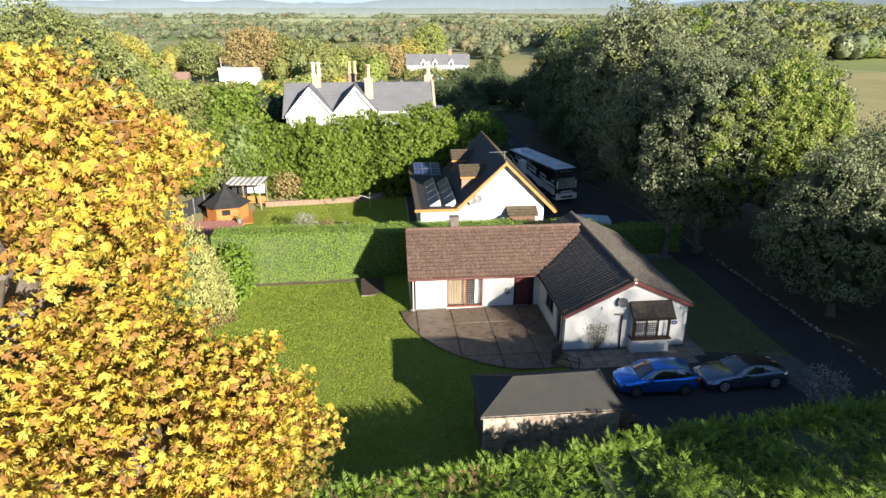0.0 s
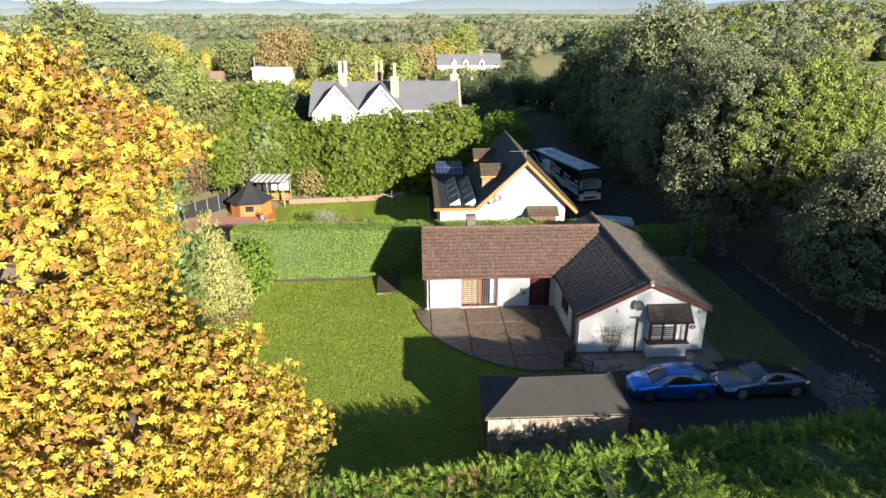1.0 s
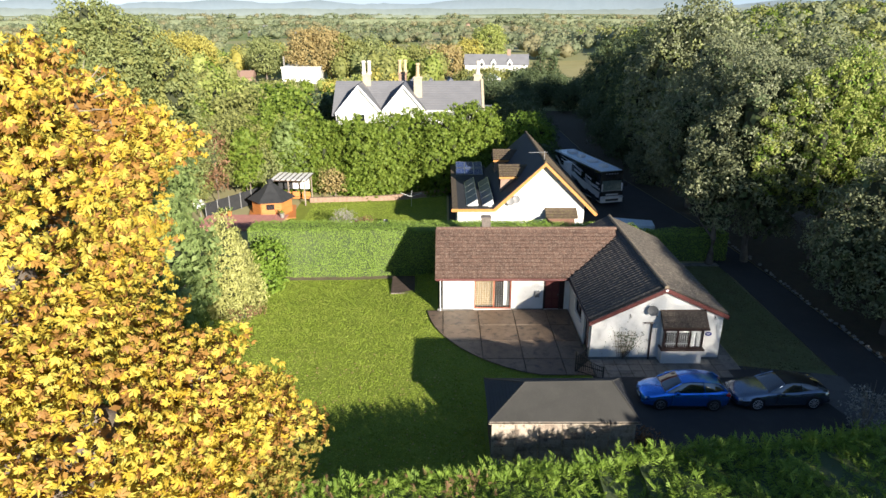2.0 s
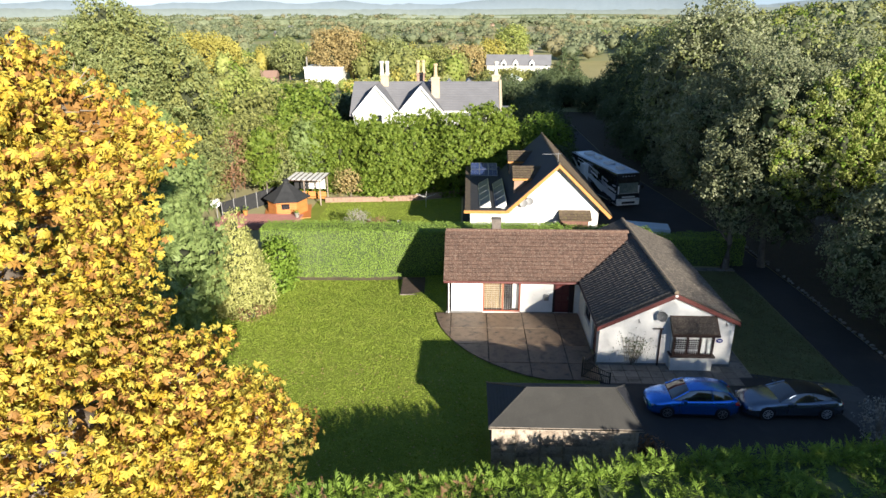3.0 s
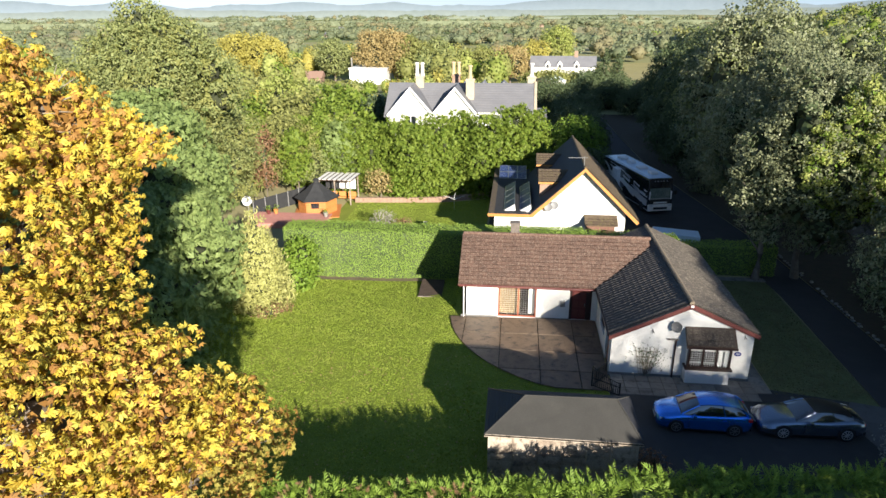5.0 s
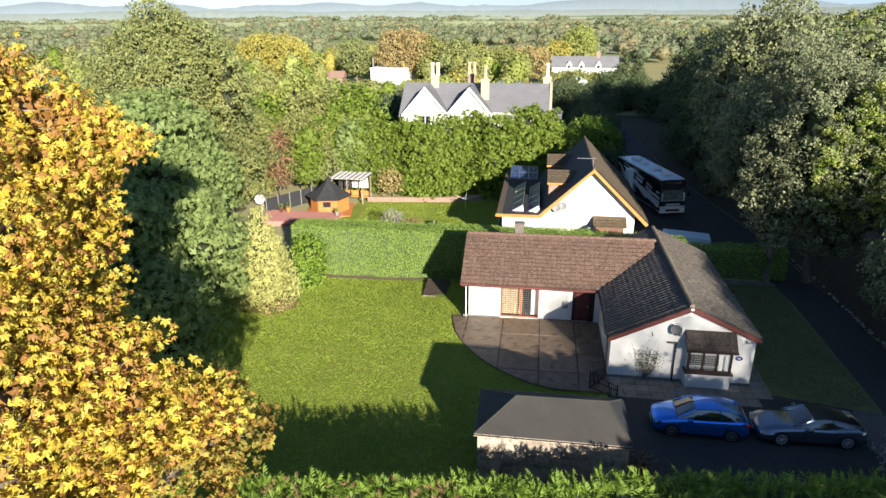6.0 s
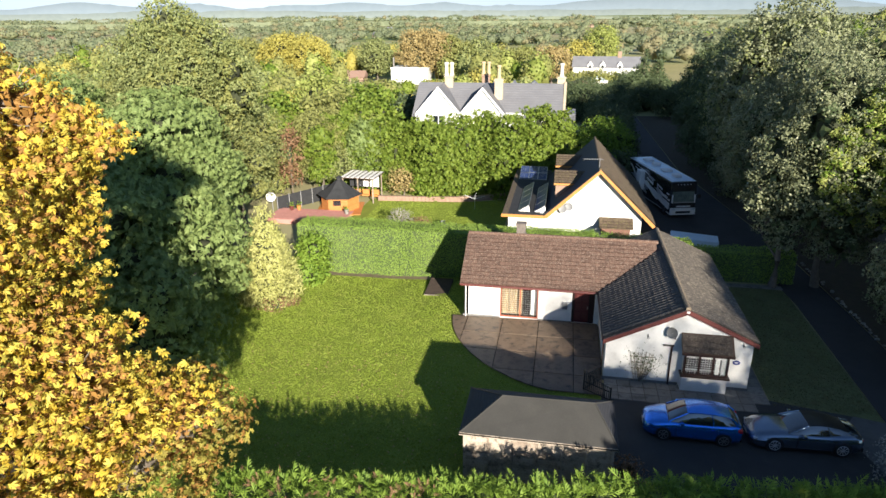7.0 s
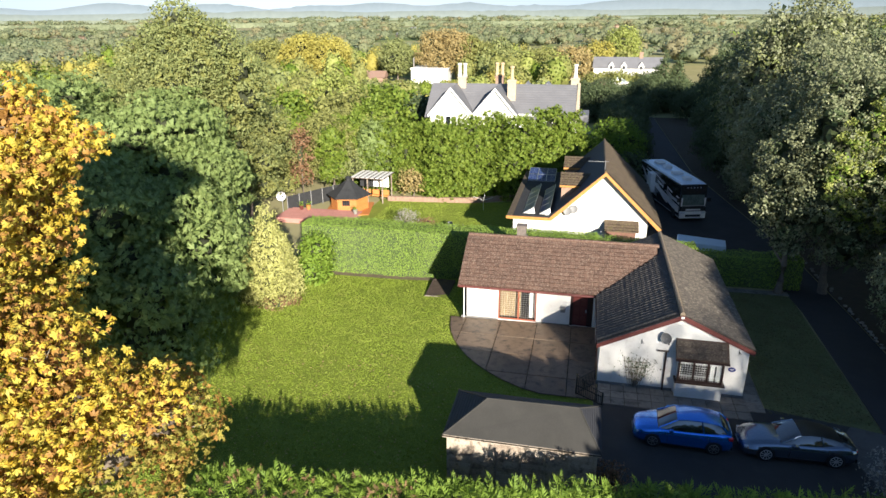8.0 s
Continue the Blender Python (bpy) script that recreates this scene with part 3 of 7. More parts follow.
def tile_field(parent, origin, along, up, width, length, rng, singles=0, keep=None, mat=None, roll=1.0, flat=False):
    """Courses of tiles on a slope; the first ones stand as pieces of their own, the rest as one mesh."""
    o, u, v = Vector(origin), Vector(along).normalized(), Vector(up).normalized()
    w = u.cross(v)
    base = Matrix((u, v, w)).transposed().to_4x4()
    V, T, n = [], [], 0
    nx, ny = int(width / 0.3), int(length / 0.31)
    for j in range(nx):
        for i in range(ny):
            q = o + u * (j * 0.3) + v * (i * 0.31) + w * rng.uniform(0, 0.012)
            if keep and not keep(q):
                continue
            m = Matrix.Translation(q) @ base @ pose(0, 0, 0, rng.uniform(0, 1.2), rng.uniform(-1, 1), rng.uniform(-0.6, 0.6))
            if n < singles:
                piece("tile", TILE_ME, m, parent)
                n += 1
            else:
                a = np.array(m)
                shape = TV * (1, 1, roll)
                if flat:
                    shape = TV * (1, 1, 0.25)
                    shape[:, 2] += np.where((TV[:, 1] < 0.01) & (TV[:, 2] > 0.005), 0.05, 0.0)
                V.append(shape @ a[:3, :3].T + a[:3, 3])
    if V:
        V = np.array(V)
        k = len(TV)
        quads = np.array([f for f in TF if len(f) == 4])
        F = (quads[None] + (np.arange(len(V)) * k)[:, None, None]).reshape(-1, 4)
        ends = np.array([f[:2] + [f[-1], f[2]] for f in TF if len(f) > 4])
        F = np.concatenate([F, (ends[None] + (np.arange(len(V)) * k)[:, None, None]).reshape(-1, 4)])
        soup("tile_cover", V.reshape(-1, 3), F, [mat or TILE], parent, kind="stuff")


def lattice(bm, x0, x1, z0, z1, y, nx, nz, t=0.012):
    for i in range(1, nx):
        x = x0 + (x1 - x0) * i / nx
        box(bm, x - t, x + t, y - 0.008, y + 0.008, z0, z1)
    for i in range(1, nz):
        z = z0 + (z1 - z0) * i / nz
        box(bm, x0, x1, y - 0.0081, y + 0.0081, z - t, z + t)


def frame_bars(x0, x1, z0, z1, y0, y1, t, mids=()):
    """A window or door frame in one ring, with its mullions let in."""
    bm = bmesh.new()
    rings = [[bm.verts.new((x, y, z)) for x, z in ((x0 + k, z0 + k), (x1 - k, z0 + k), (x1 - k, z1 - k), (x0 + k, z1 - k))] for y, k in ((y0, 0), (y0, t), (y1, t), (y1, 0))]
    for a, b in zip(rings, rings[1:] + rings[:1]):
        for i in range(4):
            j = (i + 1) % 4
            bm.faces.new((a[i], a[j], b[j], b[i]))
    for m in mids:
        box(bm, m - t / 2, m + t / 2, y0 + 0.003, y1 - 0.003, z0 + t * 0.9, z1 - t * 0.9)
    return bm


GLASS = bpy.data.materials.new("window_glass")
GLASS.use_nodes = True
gp = GLASS.node_tree.nodes["Principled BSDF"]
gp.inputs["Base Color"].default_value = (0.9, 0.95, 0.95, 1)
gp.inputs["Roughness"].default_value, gp.inputs["Transmission Weight"].default_value, gp.inputs["IOR"].default_value = 0.02, 1.0, 1.1


def pane(x0, x1, y, z0, z1, parent, name="pane"):
    ob = part(name, boxes((x0, x1, y - 0.004, y + 0.004, z0, z1)), GLASS, parent)
    ob.visible_shadow = False
    return ob


BAY_TILE = material("bay_tile", (0.035, 0.027, 0.022), (0.065, 0.05, 0.04), 0.9, 5.0, 30, 0.5, c=(0.2, 0.18, 0.14), island=0.4, stain=0.5)
DISH_GREY = material("dish_grey", (0.10, 0.10, 0.10), (0.15, 0.15, 0.15), 0.7, 3, 60, 0.05)


def bungalow():
    h = empty("bungalow", label="white rendered L-shaped bungalow with brown tiled roof", category="house")
    W = RENDER_WHITE
    part("front_wall", wall(1.55, 10.18, -0.3, 2.5, [(3.9, 6.35, 0.08, 2.16), (8.45, 9.85, 0.0, 2.1)], 38.8, 39.1), W, h)
    part("end_wall", prism([(38.8, -0.3), (45.1, -0.3), (45.1, 2.5), (41.95, 4.5), (38.8, 2.5)], "x", 1.55, 1.85), W, h)
    part("back_wall", boxes((1.85, 17.46, 44.9, 45.1, -0.3, 2.5)), W, h)
    part("gable_wall", wall(10.18, 17.46, -0.3, 2.42, [(14.3, 16.1, 0.9, 2.1)], 32.4, 32.7), W, h)
    part("gable_peak", prism([(10.18, 2.42), (17.46, 2.42), (17.46, 2.76), (14.05, 4.38), (10.18, 2.46)], "y", 32.4, 32.7), W, h)
    part("rear_gable", prism([(10.18, 2.5), (17.46, 2.5), (17.46, 2.76), (14.05, 4.38)], "y", 44.9, 45.1), W, h)
    side = bmesh.new()
    for a, b, c, d in ((32.7, 33.3, -0.3, 2.42), (33.3, 34.3, 2.1, 2.42), (34.3, 35.1, -0.3, 2.42), (35.1, 37.0, 2.1, 2.42), (35.1, 37.0, -0.3, 0.9), (37.0, 38.8, -0.3, 2.42)):
        box(side, 10.18, 10.48, a, b, c, d)
    part("side_wall", side, W, h)
    part("drive_wall", boxes((17.16, 17.46, 32.7, 44.9, -0.3, 2.74)), W, h)
    part("inner_lining", boxes((2.2, 10.1, 41.2, 41.3, 0, 2.4), (10.9, 17.0, 36.0, 36.1, 0, 2.3), (2.2, 10.1, 39.1, 41.2, 0.0, 0.03), (10.6, 17.1, 32.8, 36.0, 0, 0.03)), INTERIOR, h)
    grey = material("grey_plinth", (0.12, 0.12, 0.12), (0.2, 0.2, 0.19), 0.9)
    for r in ((10.1, 14.0, 32.36, 32.4, -0.1, 0.16), (16.3, 17.5, 32.36, 32.4, -0.1, 0.16), (1.5, 3.9, 38.76, 38.8, -0.2, 0.12), (6.35, 8.45, 38.76, 38.8, -0.2, 0.12)):
        part("plinth", boxes(r), grey, h)
    # roofs
    s1, s2 = math.atan2(2.2, 3.6), math.atan2(2.15, 3.95)
    roof = part("roof", prism([(38.4, 2.38), (38.4, 2.46), (41.95, 4.66), (45.5, 2.46), (45.5, 2.38), (41.95, 4.56)], "x", 1.35, 13.6), TILE, h, "brown concrete tiles with lichen")
    wing = part("wing_roof", prism([(10.03, 2.38), (10.03, 2.47), (14.05, 4.49), (17.62, 2.85), (17.62, 2.76), (14.05, 4.4)], "y", 32.26, 45.35), TILE_GREY, h, "dark ribbed concrete tiles")
    rng = random.Random(4)
    tile_field(roof, (1.35, 38.38, 2.47), (1, 0, 0), (0, 3.55, 2.2), 12.2, 4.18, rng, roll=0.6, keep=lambda q: q.x < 10.05 + (q.y - 38.4) * 1.24, flat=True)
    tile_field(wing, (10.01, 45.3, 2.48), (0, -1, 0), (4.02, 0, 2.02), 13.2, 4.5, rng, mat=TILE_GREY, keep=lambda q: q.y > 41.95 + (14.05 - q.x) * 0.85)
    tile_field(wing, (10.01, 42.0, 2.48), (0, -1, 0), (4.02, 0, 2.02), 9.74, 4.5, rng, singles=300, mat=TILE_GREY, keep=lambda q: q.y < 38.5 + (q.x - 10.03) * 0.8)
    tile_field(wing, (17.64, 32.27, 2.86), (0, 1, 0), (-3.57, 0, 1.64), 13.0, 3.95, rng, mat=TILE_WORN, flat=True)
    for name, n, f, mat, par in (("ridge_tile", 28, lambda k: ((1.4 + k * 0.44, 41.95, 4.66), (1.83 + k * 0.44, 41.95, 4.665)), TILE, roof), ("ridge_tile", 30, lambda k: ((14.05, 32.24 + k * 0.436, 4.51), (14.05, 32.66 + k * 0.436, 4.515)), RIDGE_TILE, wing)):
        for k in range(n):
            rd = bmesh.new()
            tube(rd, f(k), [0.13, 0.12], 8)
            part(name, rd, mat, par)
    # trim
    part("fascia", boxes((1.4, 9.95, 38.36, 38.4, 2.28, 2.44)), MAROON, h)
    part("soffit", boxes((1.4, 10.0, 38.4, 38.8, 2.3, 2.33)), WHITE_PAINT, h)
    gut = bmesh.new()
    tube(gut, [(1.35, 38.31, 2.4), (9.9, 38.31, 2.38)], [0.055, 0.055], 8)
    part("gutter", gut, MAROON, h)
    gut = bmesh.new()
    tube(gut, [(17.68, 32.28, 2.76), (17.68, 45.3, 2.76)], [0.055, 0.055], 8)
    part("gutter", gut, BROWN_FRAME, h)
    gut = bmesh.new()
    tube(gut, [(9.97, 32.3, 2.4), (9.97, 38.4, 2.4)], [0.055, 0.055], 8)
    part("gutter", gut, BROWN_FRAME, h)
    for x in (1.68, 10.05):
        gut = bmesh.new()
        tube(gut, [(x, 38.7 if x < 5 else 32.6, 2.3), (x, 38.7 if x < 5 else 32.6, 0.0)], [0.035, 0.035], 8)
        part("downpipe", gut, WHITE_PAINT if x < 5 else BROWN_FRAME, h)
    for ex, ez in ((10.0, 2.44), (17.66, 2.83)):
        part("bargeboard", prism([(14.05, 4.48), (ex, ez), (ex, ez - 0.24), (14.05, 4.22)], "y", 32.18, 32.25), MAROON, h)
    part("verge_soffit", prism([(10.03, 2.36), (14.05, 4.38), (17.62, 2.74), (17.62, 2.71), (14.05, 4.35), (10.03, 2.33)], "y", 32.25, 32.4), WHITE_PAINT, h)
    part("finial", boxes((13.97, 14.13, 32.15, 32.3, 4.3, 4.42), bevel=0.02), WHITE_PAINT, h)
    dp = bmesh.new()
    tube(dp, [(13.05, 32.3, 2.35), (13.6, 32.3, 2.35)], [0.05, 0.05], 8)
    tube(dp, [(13.5, 32.32, 2.35), (13.5, 32.32, 0.0)], [0.045, 0.045], 8)
    part("downpipe", dp, BROWN_FRAME, h, "dark brown soil pipe")
    # chimney
    stack = material("sooty_brick", (0.10, 0.085, 0.075), (0.2, 0.165, 0.14), 0.9, 5, 30, 0.4)
    ch = part("chimney", boxes((4.55, 5.15, 42.6, 43.2, 3.9, 5.25), (4.5, 5.2, 42.55, 43.25, 5.1, 5.2), bevel=0.01), stack, h)
    part("flashing", boxes((4.47, 5.23, 42.5, 43.28, 4.05, 4.42)), CONCRETE, ch)
    # patio door
    d = part("patio_door", frame_bars(3.9, 6.35, 0.08, 2.16, 38.86, 38.94, 0.09, (5.2,)), RED_FRAME, h, "mahogany framed glazed patio door")
    for a, b in ((3.99, 5.15), (5.25, 6.26)):
        pane(a, b, 38.9, 0.17, 2.07, d)
        bm = bmesh.new()
        lattice(bm, a, b, 0.17, 2.07, 38.888, 7, 13, 0.007)
        part("lattice", bm, ALUMINIUM, d)
    for a, n in ((4.0, 24), (5.9, 7)):
        bm = bmesh.new()
        for k in range(n):
            tube(bm, [(a + k * 0.055, 39.25 + 0.03 * (k % 2), 0.15), (a + k * 0.055, 39.25 + 0.03 * (k % 2), 2.1)], [0.04, 0.04], 6)
        part("curtain", bm, CURTAIN if n > 9 else CANVAS, d)
    # front door
    d = part("front_door", boxes((8.62, 9.5, 39.0, 39.06, 0.02, 2.0)), material("maroon_door", (0.075, 0.012, 0.012), (0.11, 0.02, 0.018), 0.4), h, "dark red panelled front door in a recess")
    part("door_frame", boxes((8.45, 8.62, 38.98, 39.08, 0, 2.1), (9.5, 9.85, 38.98, 39.08, 0, 2.1), (8.62, 9.5, 38.98, 39.08, 2.0, 2.1)), BROWN_FRAME, d)
    bm = bmesh.new()
    for a in (8.7, 9.1):
        for b in (0.2, 0.8, 1.4):
            box(bm, a, a + 0.32, 38.985, 39.0, b, b + 0.5, bevel=0.004)
    part("panel", bm, MAROON, d)
    part("handle", boxes((9.4, 9.46, 38.93, 38.99, 0.95, 1.15), bevel=0.01), CHROME, d)
    # side openings
    d = part("side_door", boxes((10.3, 10.36, 33.3, 34.3, 0, 2.1)), BROWN_FRAME, h, "dark brown side door")
    part("handle", boxes((10.24, 10.3, 33.42, 33.5, 1.0, 1.1), bevel=0.01), CHROME, d)
    wn_ = part("side_window", boxes((10.28, 10.4, 35.1, 35.2, 0.9, 2.1), (10.28, 10.4, 36.9, 37.0, 0.9, 2.1), (10.28, 10.4, 35.2, 36.9, 0.9, 1.0), (10.28, 10.4, 35.2, 36.9, 2.0, 2.1), (10.28, 10.4, 36.0, 36.1, 1.0, 2.0)), BROWN_FRAME, h)
    part("pane", boxes((10.33, 10.34, 35.2, 36.9, 1.0, 2.0)), CAR_GLASS, wn_)
    # bay window
    b = part("bay_window", boxes((14.05, 16.3, 31.85, 32.4, -0.05, 0.86), bevel=0.01), W, h, "bay window with lattice panes")
    for a in (14.1, 16.16):
        part("bay_cheek", boxes((a, a + 0.12, 32.1, 32.4, 0.95, 2.15)), W, b)
    part("window_sill", boxes((13.98, 16.4, 31.76, 32.4, 0.86, 0.95), bevel=0.012), BROWN_FRAME, b)
    part("window_frame", frame_bars(14.1, 16.28, 0.95, 2.15, 31.88, 31.98, 0.09, (14.85, 15.53)), BROWN_FRAME, b)
    for a in (14.1, 16.22):
        part("side_frame", boxes((a, a + 0.06, 31.98, 32.1, 0.95, 2.15)), BROWN_FRAME, b)
    for a, c in ((14.19, 14.8), (14.9, 15.48), (15.58, 16.19)):
        pane(a, c, 31.93, 1.04, 2.06, b)
    bm = bmesh.new()
    for a, c in ((14.19, 14.8), (14.9, 15.48), (15.58, 16.19)):
        lattice(bm, a, c, 1.04, 2.06, 31.915, 5, 8, 0.006)
    part("lattice", bm, WHITE_PAINT, b)
    part("roller_blind", boxes((14.2, 16.18, 32.03, 32.05, 1.9, 2.06)), CANVAS, b)
    part("net_curtain", boxes((15.66, 15.86, 32.0, 32.02, 1.05, 2.05), (15.98, 16.15, 32.0, 32.02, 1.05, 2.05)), CANVAS, b)
    br = part("bay_roof", prism([(31.6, 2.3), (31.6, 2.38), (32.4, 3.12), (32.4, 3.0), (31.72, 2.3)], "x", 13.9, 16.42), DARK_BOARD, b, "brown tiled lean-to roof")
    tile_field(br, (13.9, 31.6, 2.4), (1, 0, 0), (0, 0.8, 0.74), 2.52, 1.05, rng, mat=BAY_TILE, flat=True)
    part("bay_fascia", boxes((13.88, 16.44, 31.56, 31.6, 2.24, 2.36)), BROWN_FRAME, b)
    return h


bungalow()


def on_wall():
    d = empty("satellite_dish", 13.4, 32.3, 3.2, label="grey satellite dish fixed high on the gable wall", category="satellite dish")
    bm = bmesh.new()
    lathe(bm, [(0.02, 0.0), (0.16, 0.02), (0.27, 0.06), (0.33, 0.10), (0.34, 0.105), (0.27, 0.075), (0.16, 0.04), (0.02, 0.03)], sides=20, m=pose(0, -0.2, 0, 78, 0, -28) @ Matrix.Scale(0.85, 4))
    part("reflector", bm, DISH_GREY, d, smooth=True)
    bm = bmesh.new()
    tube(bm, [(0, 0.1, -0.1), (0, -0.2, -0.08), (0, -0.25, 0.0)], [0.02, 0.02, 0.02], 6)
    tube(bm, [(0, -0.25, -0.2), (0.08, -0.62, -0.12)], [0.012, 0.012], 5)
    part("arm", bm, GREY_PLASTIC, d)
    part("feed", boxes((0.05, 0.11, -0.66, -0.58, -0.15, -0.08), bevel=0.01), BLACK_TRIM, d)
    p = empty("plaque", 16.75, 32.39, 1.62, label="oval dark blue plaque on the white gable wall", category="wall sign")
    bm = bmesh.new()
    lathe(bm, [(0.15, -0.012), (0.15, 0.008), (0.135, 0.012)], sides=22, m=pose(0, 0, 0, 90) @ Matrix.Diagonal((1.25, 0.85, 1, 1)))
    part("plate", bm, PLAQUE, p)
    part("lettering", boxes((-0.10, 0.10, -0.018, -0.012, 0.015, 0.035), (-0.07, 0.07, -0.018, -0.012, -0.03, -0.012)), WHITE_PAINT, p)
    for x, z, s in ((12.25, 2.75, 1), (16.95, 2.65, 1)):
        bm = bmesh.new()
        tube(bm, [(0, 0, 0.12), (0, -0.06, 0.06), (0.0, -0.08, -0.12)], [0.015, 0.02, 0.012], 6)
        tube(bm, [(0, -0.06, 0.05), (0.1, -0.07, -0.1)], [0.012, 0.012], 6)
        w_ = empty("wall_ornament", x, 32.4, z, label="small dark iron ornament on the gable wall", category="wall ornament", group="gable ornaments")
        part("scroll", bm, IRON, w_)
    m = empty("meter_box", 8.02, 38.78, 1.2, label="small grey box fixed beside the front door", category="meter box")
    part("case", boxes((-0.16, 0.16, -0.12, 0.02, -0.22, 0.22), bevel=0.015), GREY_PLASTIC, m)
    part("lid", boxes((-0.13, 0.13, -0.135, -0.12, -0.18, 0.18), bevel=0.006), DARK_ALLOY, m)
    t = empty("trellis", 12.05, 32.34, 0.05, label="fan-shaped wooden trellis with a thin climbing plant", category="trellis")
    for k in range(-3, 4):
        bm = bmesh.new()
        tube(bm, [(k * 0.09, 0, 0), (k * 0.2, -0.01, 1.75)], [0.016, 0.014], 4)
        part("slat", bm, TWIG, t)
    for k, z in enumerate((0.45, 0.8, 1.15, 1.5)):
        wd = 3 * (0.09 + 0.11 * z / 1.75) + 0.05
        part("cross_slat", boxes((-wd, wd, -0.04, -0.02, z - 0.015, z + 0.015)), TWIG, t)
    rng = np.random.default_rng(3)
    rr = random.Random(8)
    for k in range(13):
        a = rr.uniform(-0.5, 0.95)
        bm = bmesh.new()
        tube(bm, [(0, -0.03, 0), (a * 0.5, -0.05, rr.uniform(0.6, 0.9)), (a * 1.05, -0.06, rr.uniform(0.75, 2.0))], [0.014, 0.01, 0.005], 4)
        part("stem", bm, BARK, t)
    P = np.stack([rng.normal(0.15, 0.48, 420), rng.uniform(-0.14, -0.02, 420), rng.normal(1.2, 0.38, 420)], 1)
    V, F = strew(*LEAF, P, rng.normal(size=P.shape), np.full(420, 0.075), rng)
    soup("foliage", V, F, [L_DARK], t)


on_wall()


def gate():
    g = empty("garden_gate", 9.12, 30.95, 0.02, -33, label="open wrought iron garden gate beside the patio", category="gate")
    for x, z in ((0.0, 1.3), (1.55, 0.85)):
        part("post", boxes((x - 0.035, x + 0.035, -0.035, 0.035, 0, z), bevel=0.008), IRON, g)
    bm = bmesh.new()
    tube(bm, [(0.03 + 1.49 * k / 10, 0, 0.8 + 0.42 * (1 - k / 10) ** 1.8) for k in range(11)], [0.018] * 11, 6)
    part("top_rail", bm, IRON, g)
    for k in range(1, 14):
        x = k * 0.111
        part("bar", boxes((x - 0.012, x + 0.012, -0.012, 0.012, 0.1, 0.8 + 0.42 * (1 - x / 1.55) ** 1.8)), IRON, g)
    for z in (0.1, 0.55):
        part("rail", boxes((0.035, 1.515, -0.016, 0.016, z, z + 0.04)), IRON, g)
    f = empty("iron_railing", 9.2, 31.0, 0.02, 52, label="low black iron railing joining gate and house corner", category="railing")
    for z in (0.12, 0.92):
        part("rail", boxes((0.0, 1.35, -0.016, 0.016, z, z + 0.04)), IRON, f)
    for k in range(11):
        part("bar", boxes((0.05 + k * 0.125, 0.074 + k * 0.125, -0.012, 0.012, 0.0, 0.92)), IRON, f)


gate()

# ---- low board by the bungalow's end ----
b = empty("cellar_hatch", -1.1, 43.9, float(lie(-1.1, 43.9)), 2, label="low timber-edged hatch of dark boards on the lawn", category="hatch")
part("edging", boxes((-0.85, 0.85, -1.6, -1.5, -0.2, 0.14)), OLD_BOARD, b)
part("edging", boxes((-0.85, 0.85, 1.5, 1.6, -0.2, 0.14), (-0.85, -0.75, -1.5, 1.5, -0.2, 0.14), (0.75, 0.85, -1.5, 1.5, -0.2, 0.14)), DARK_BOARD, b)
for k in range(10):
    part("plank", boxes((-0.75, 0.75, -1.5 + k * 0.3 + 0.01, -1.5 + k * 0.3 + 0.29, 0.05, 0.11)), DARK_BOARD, b)


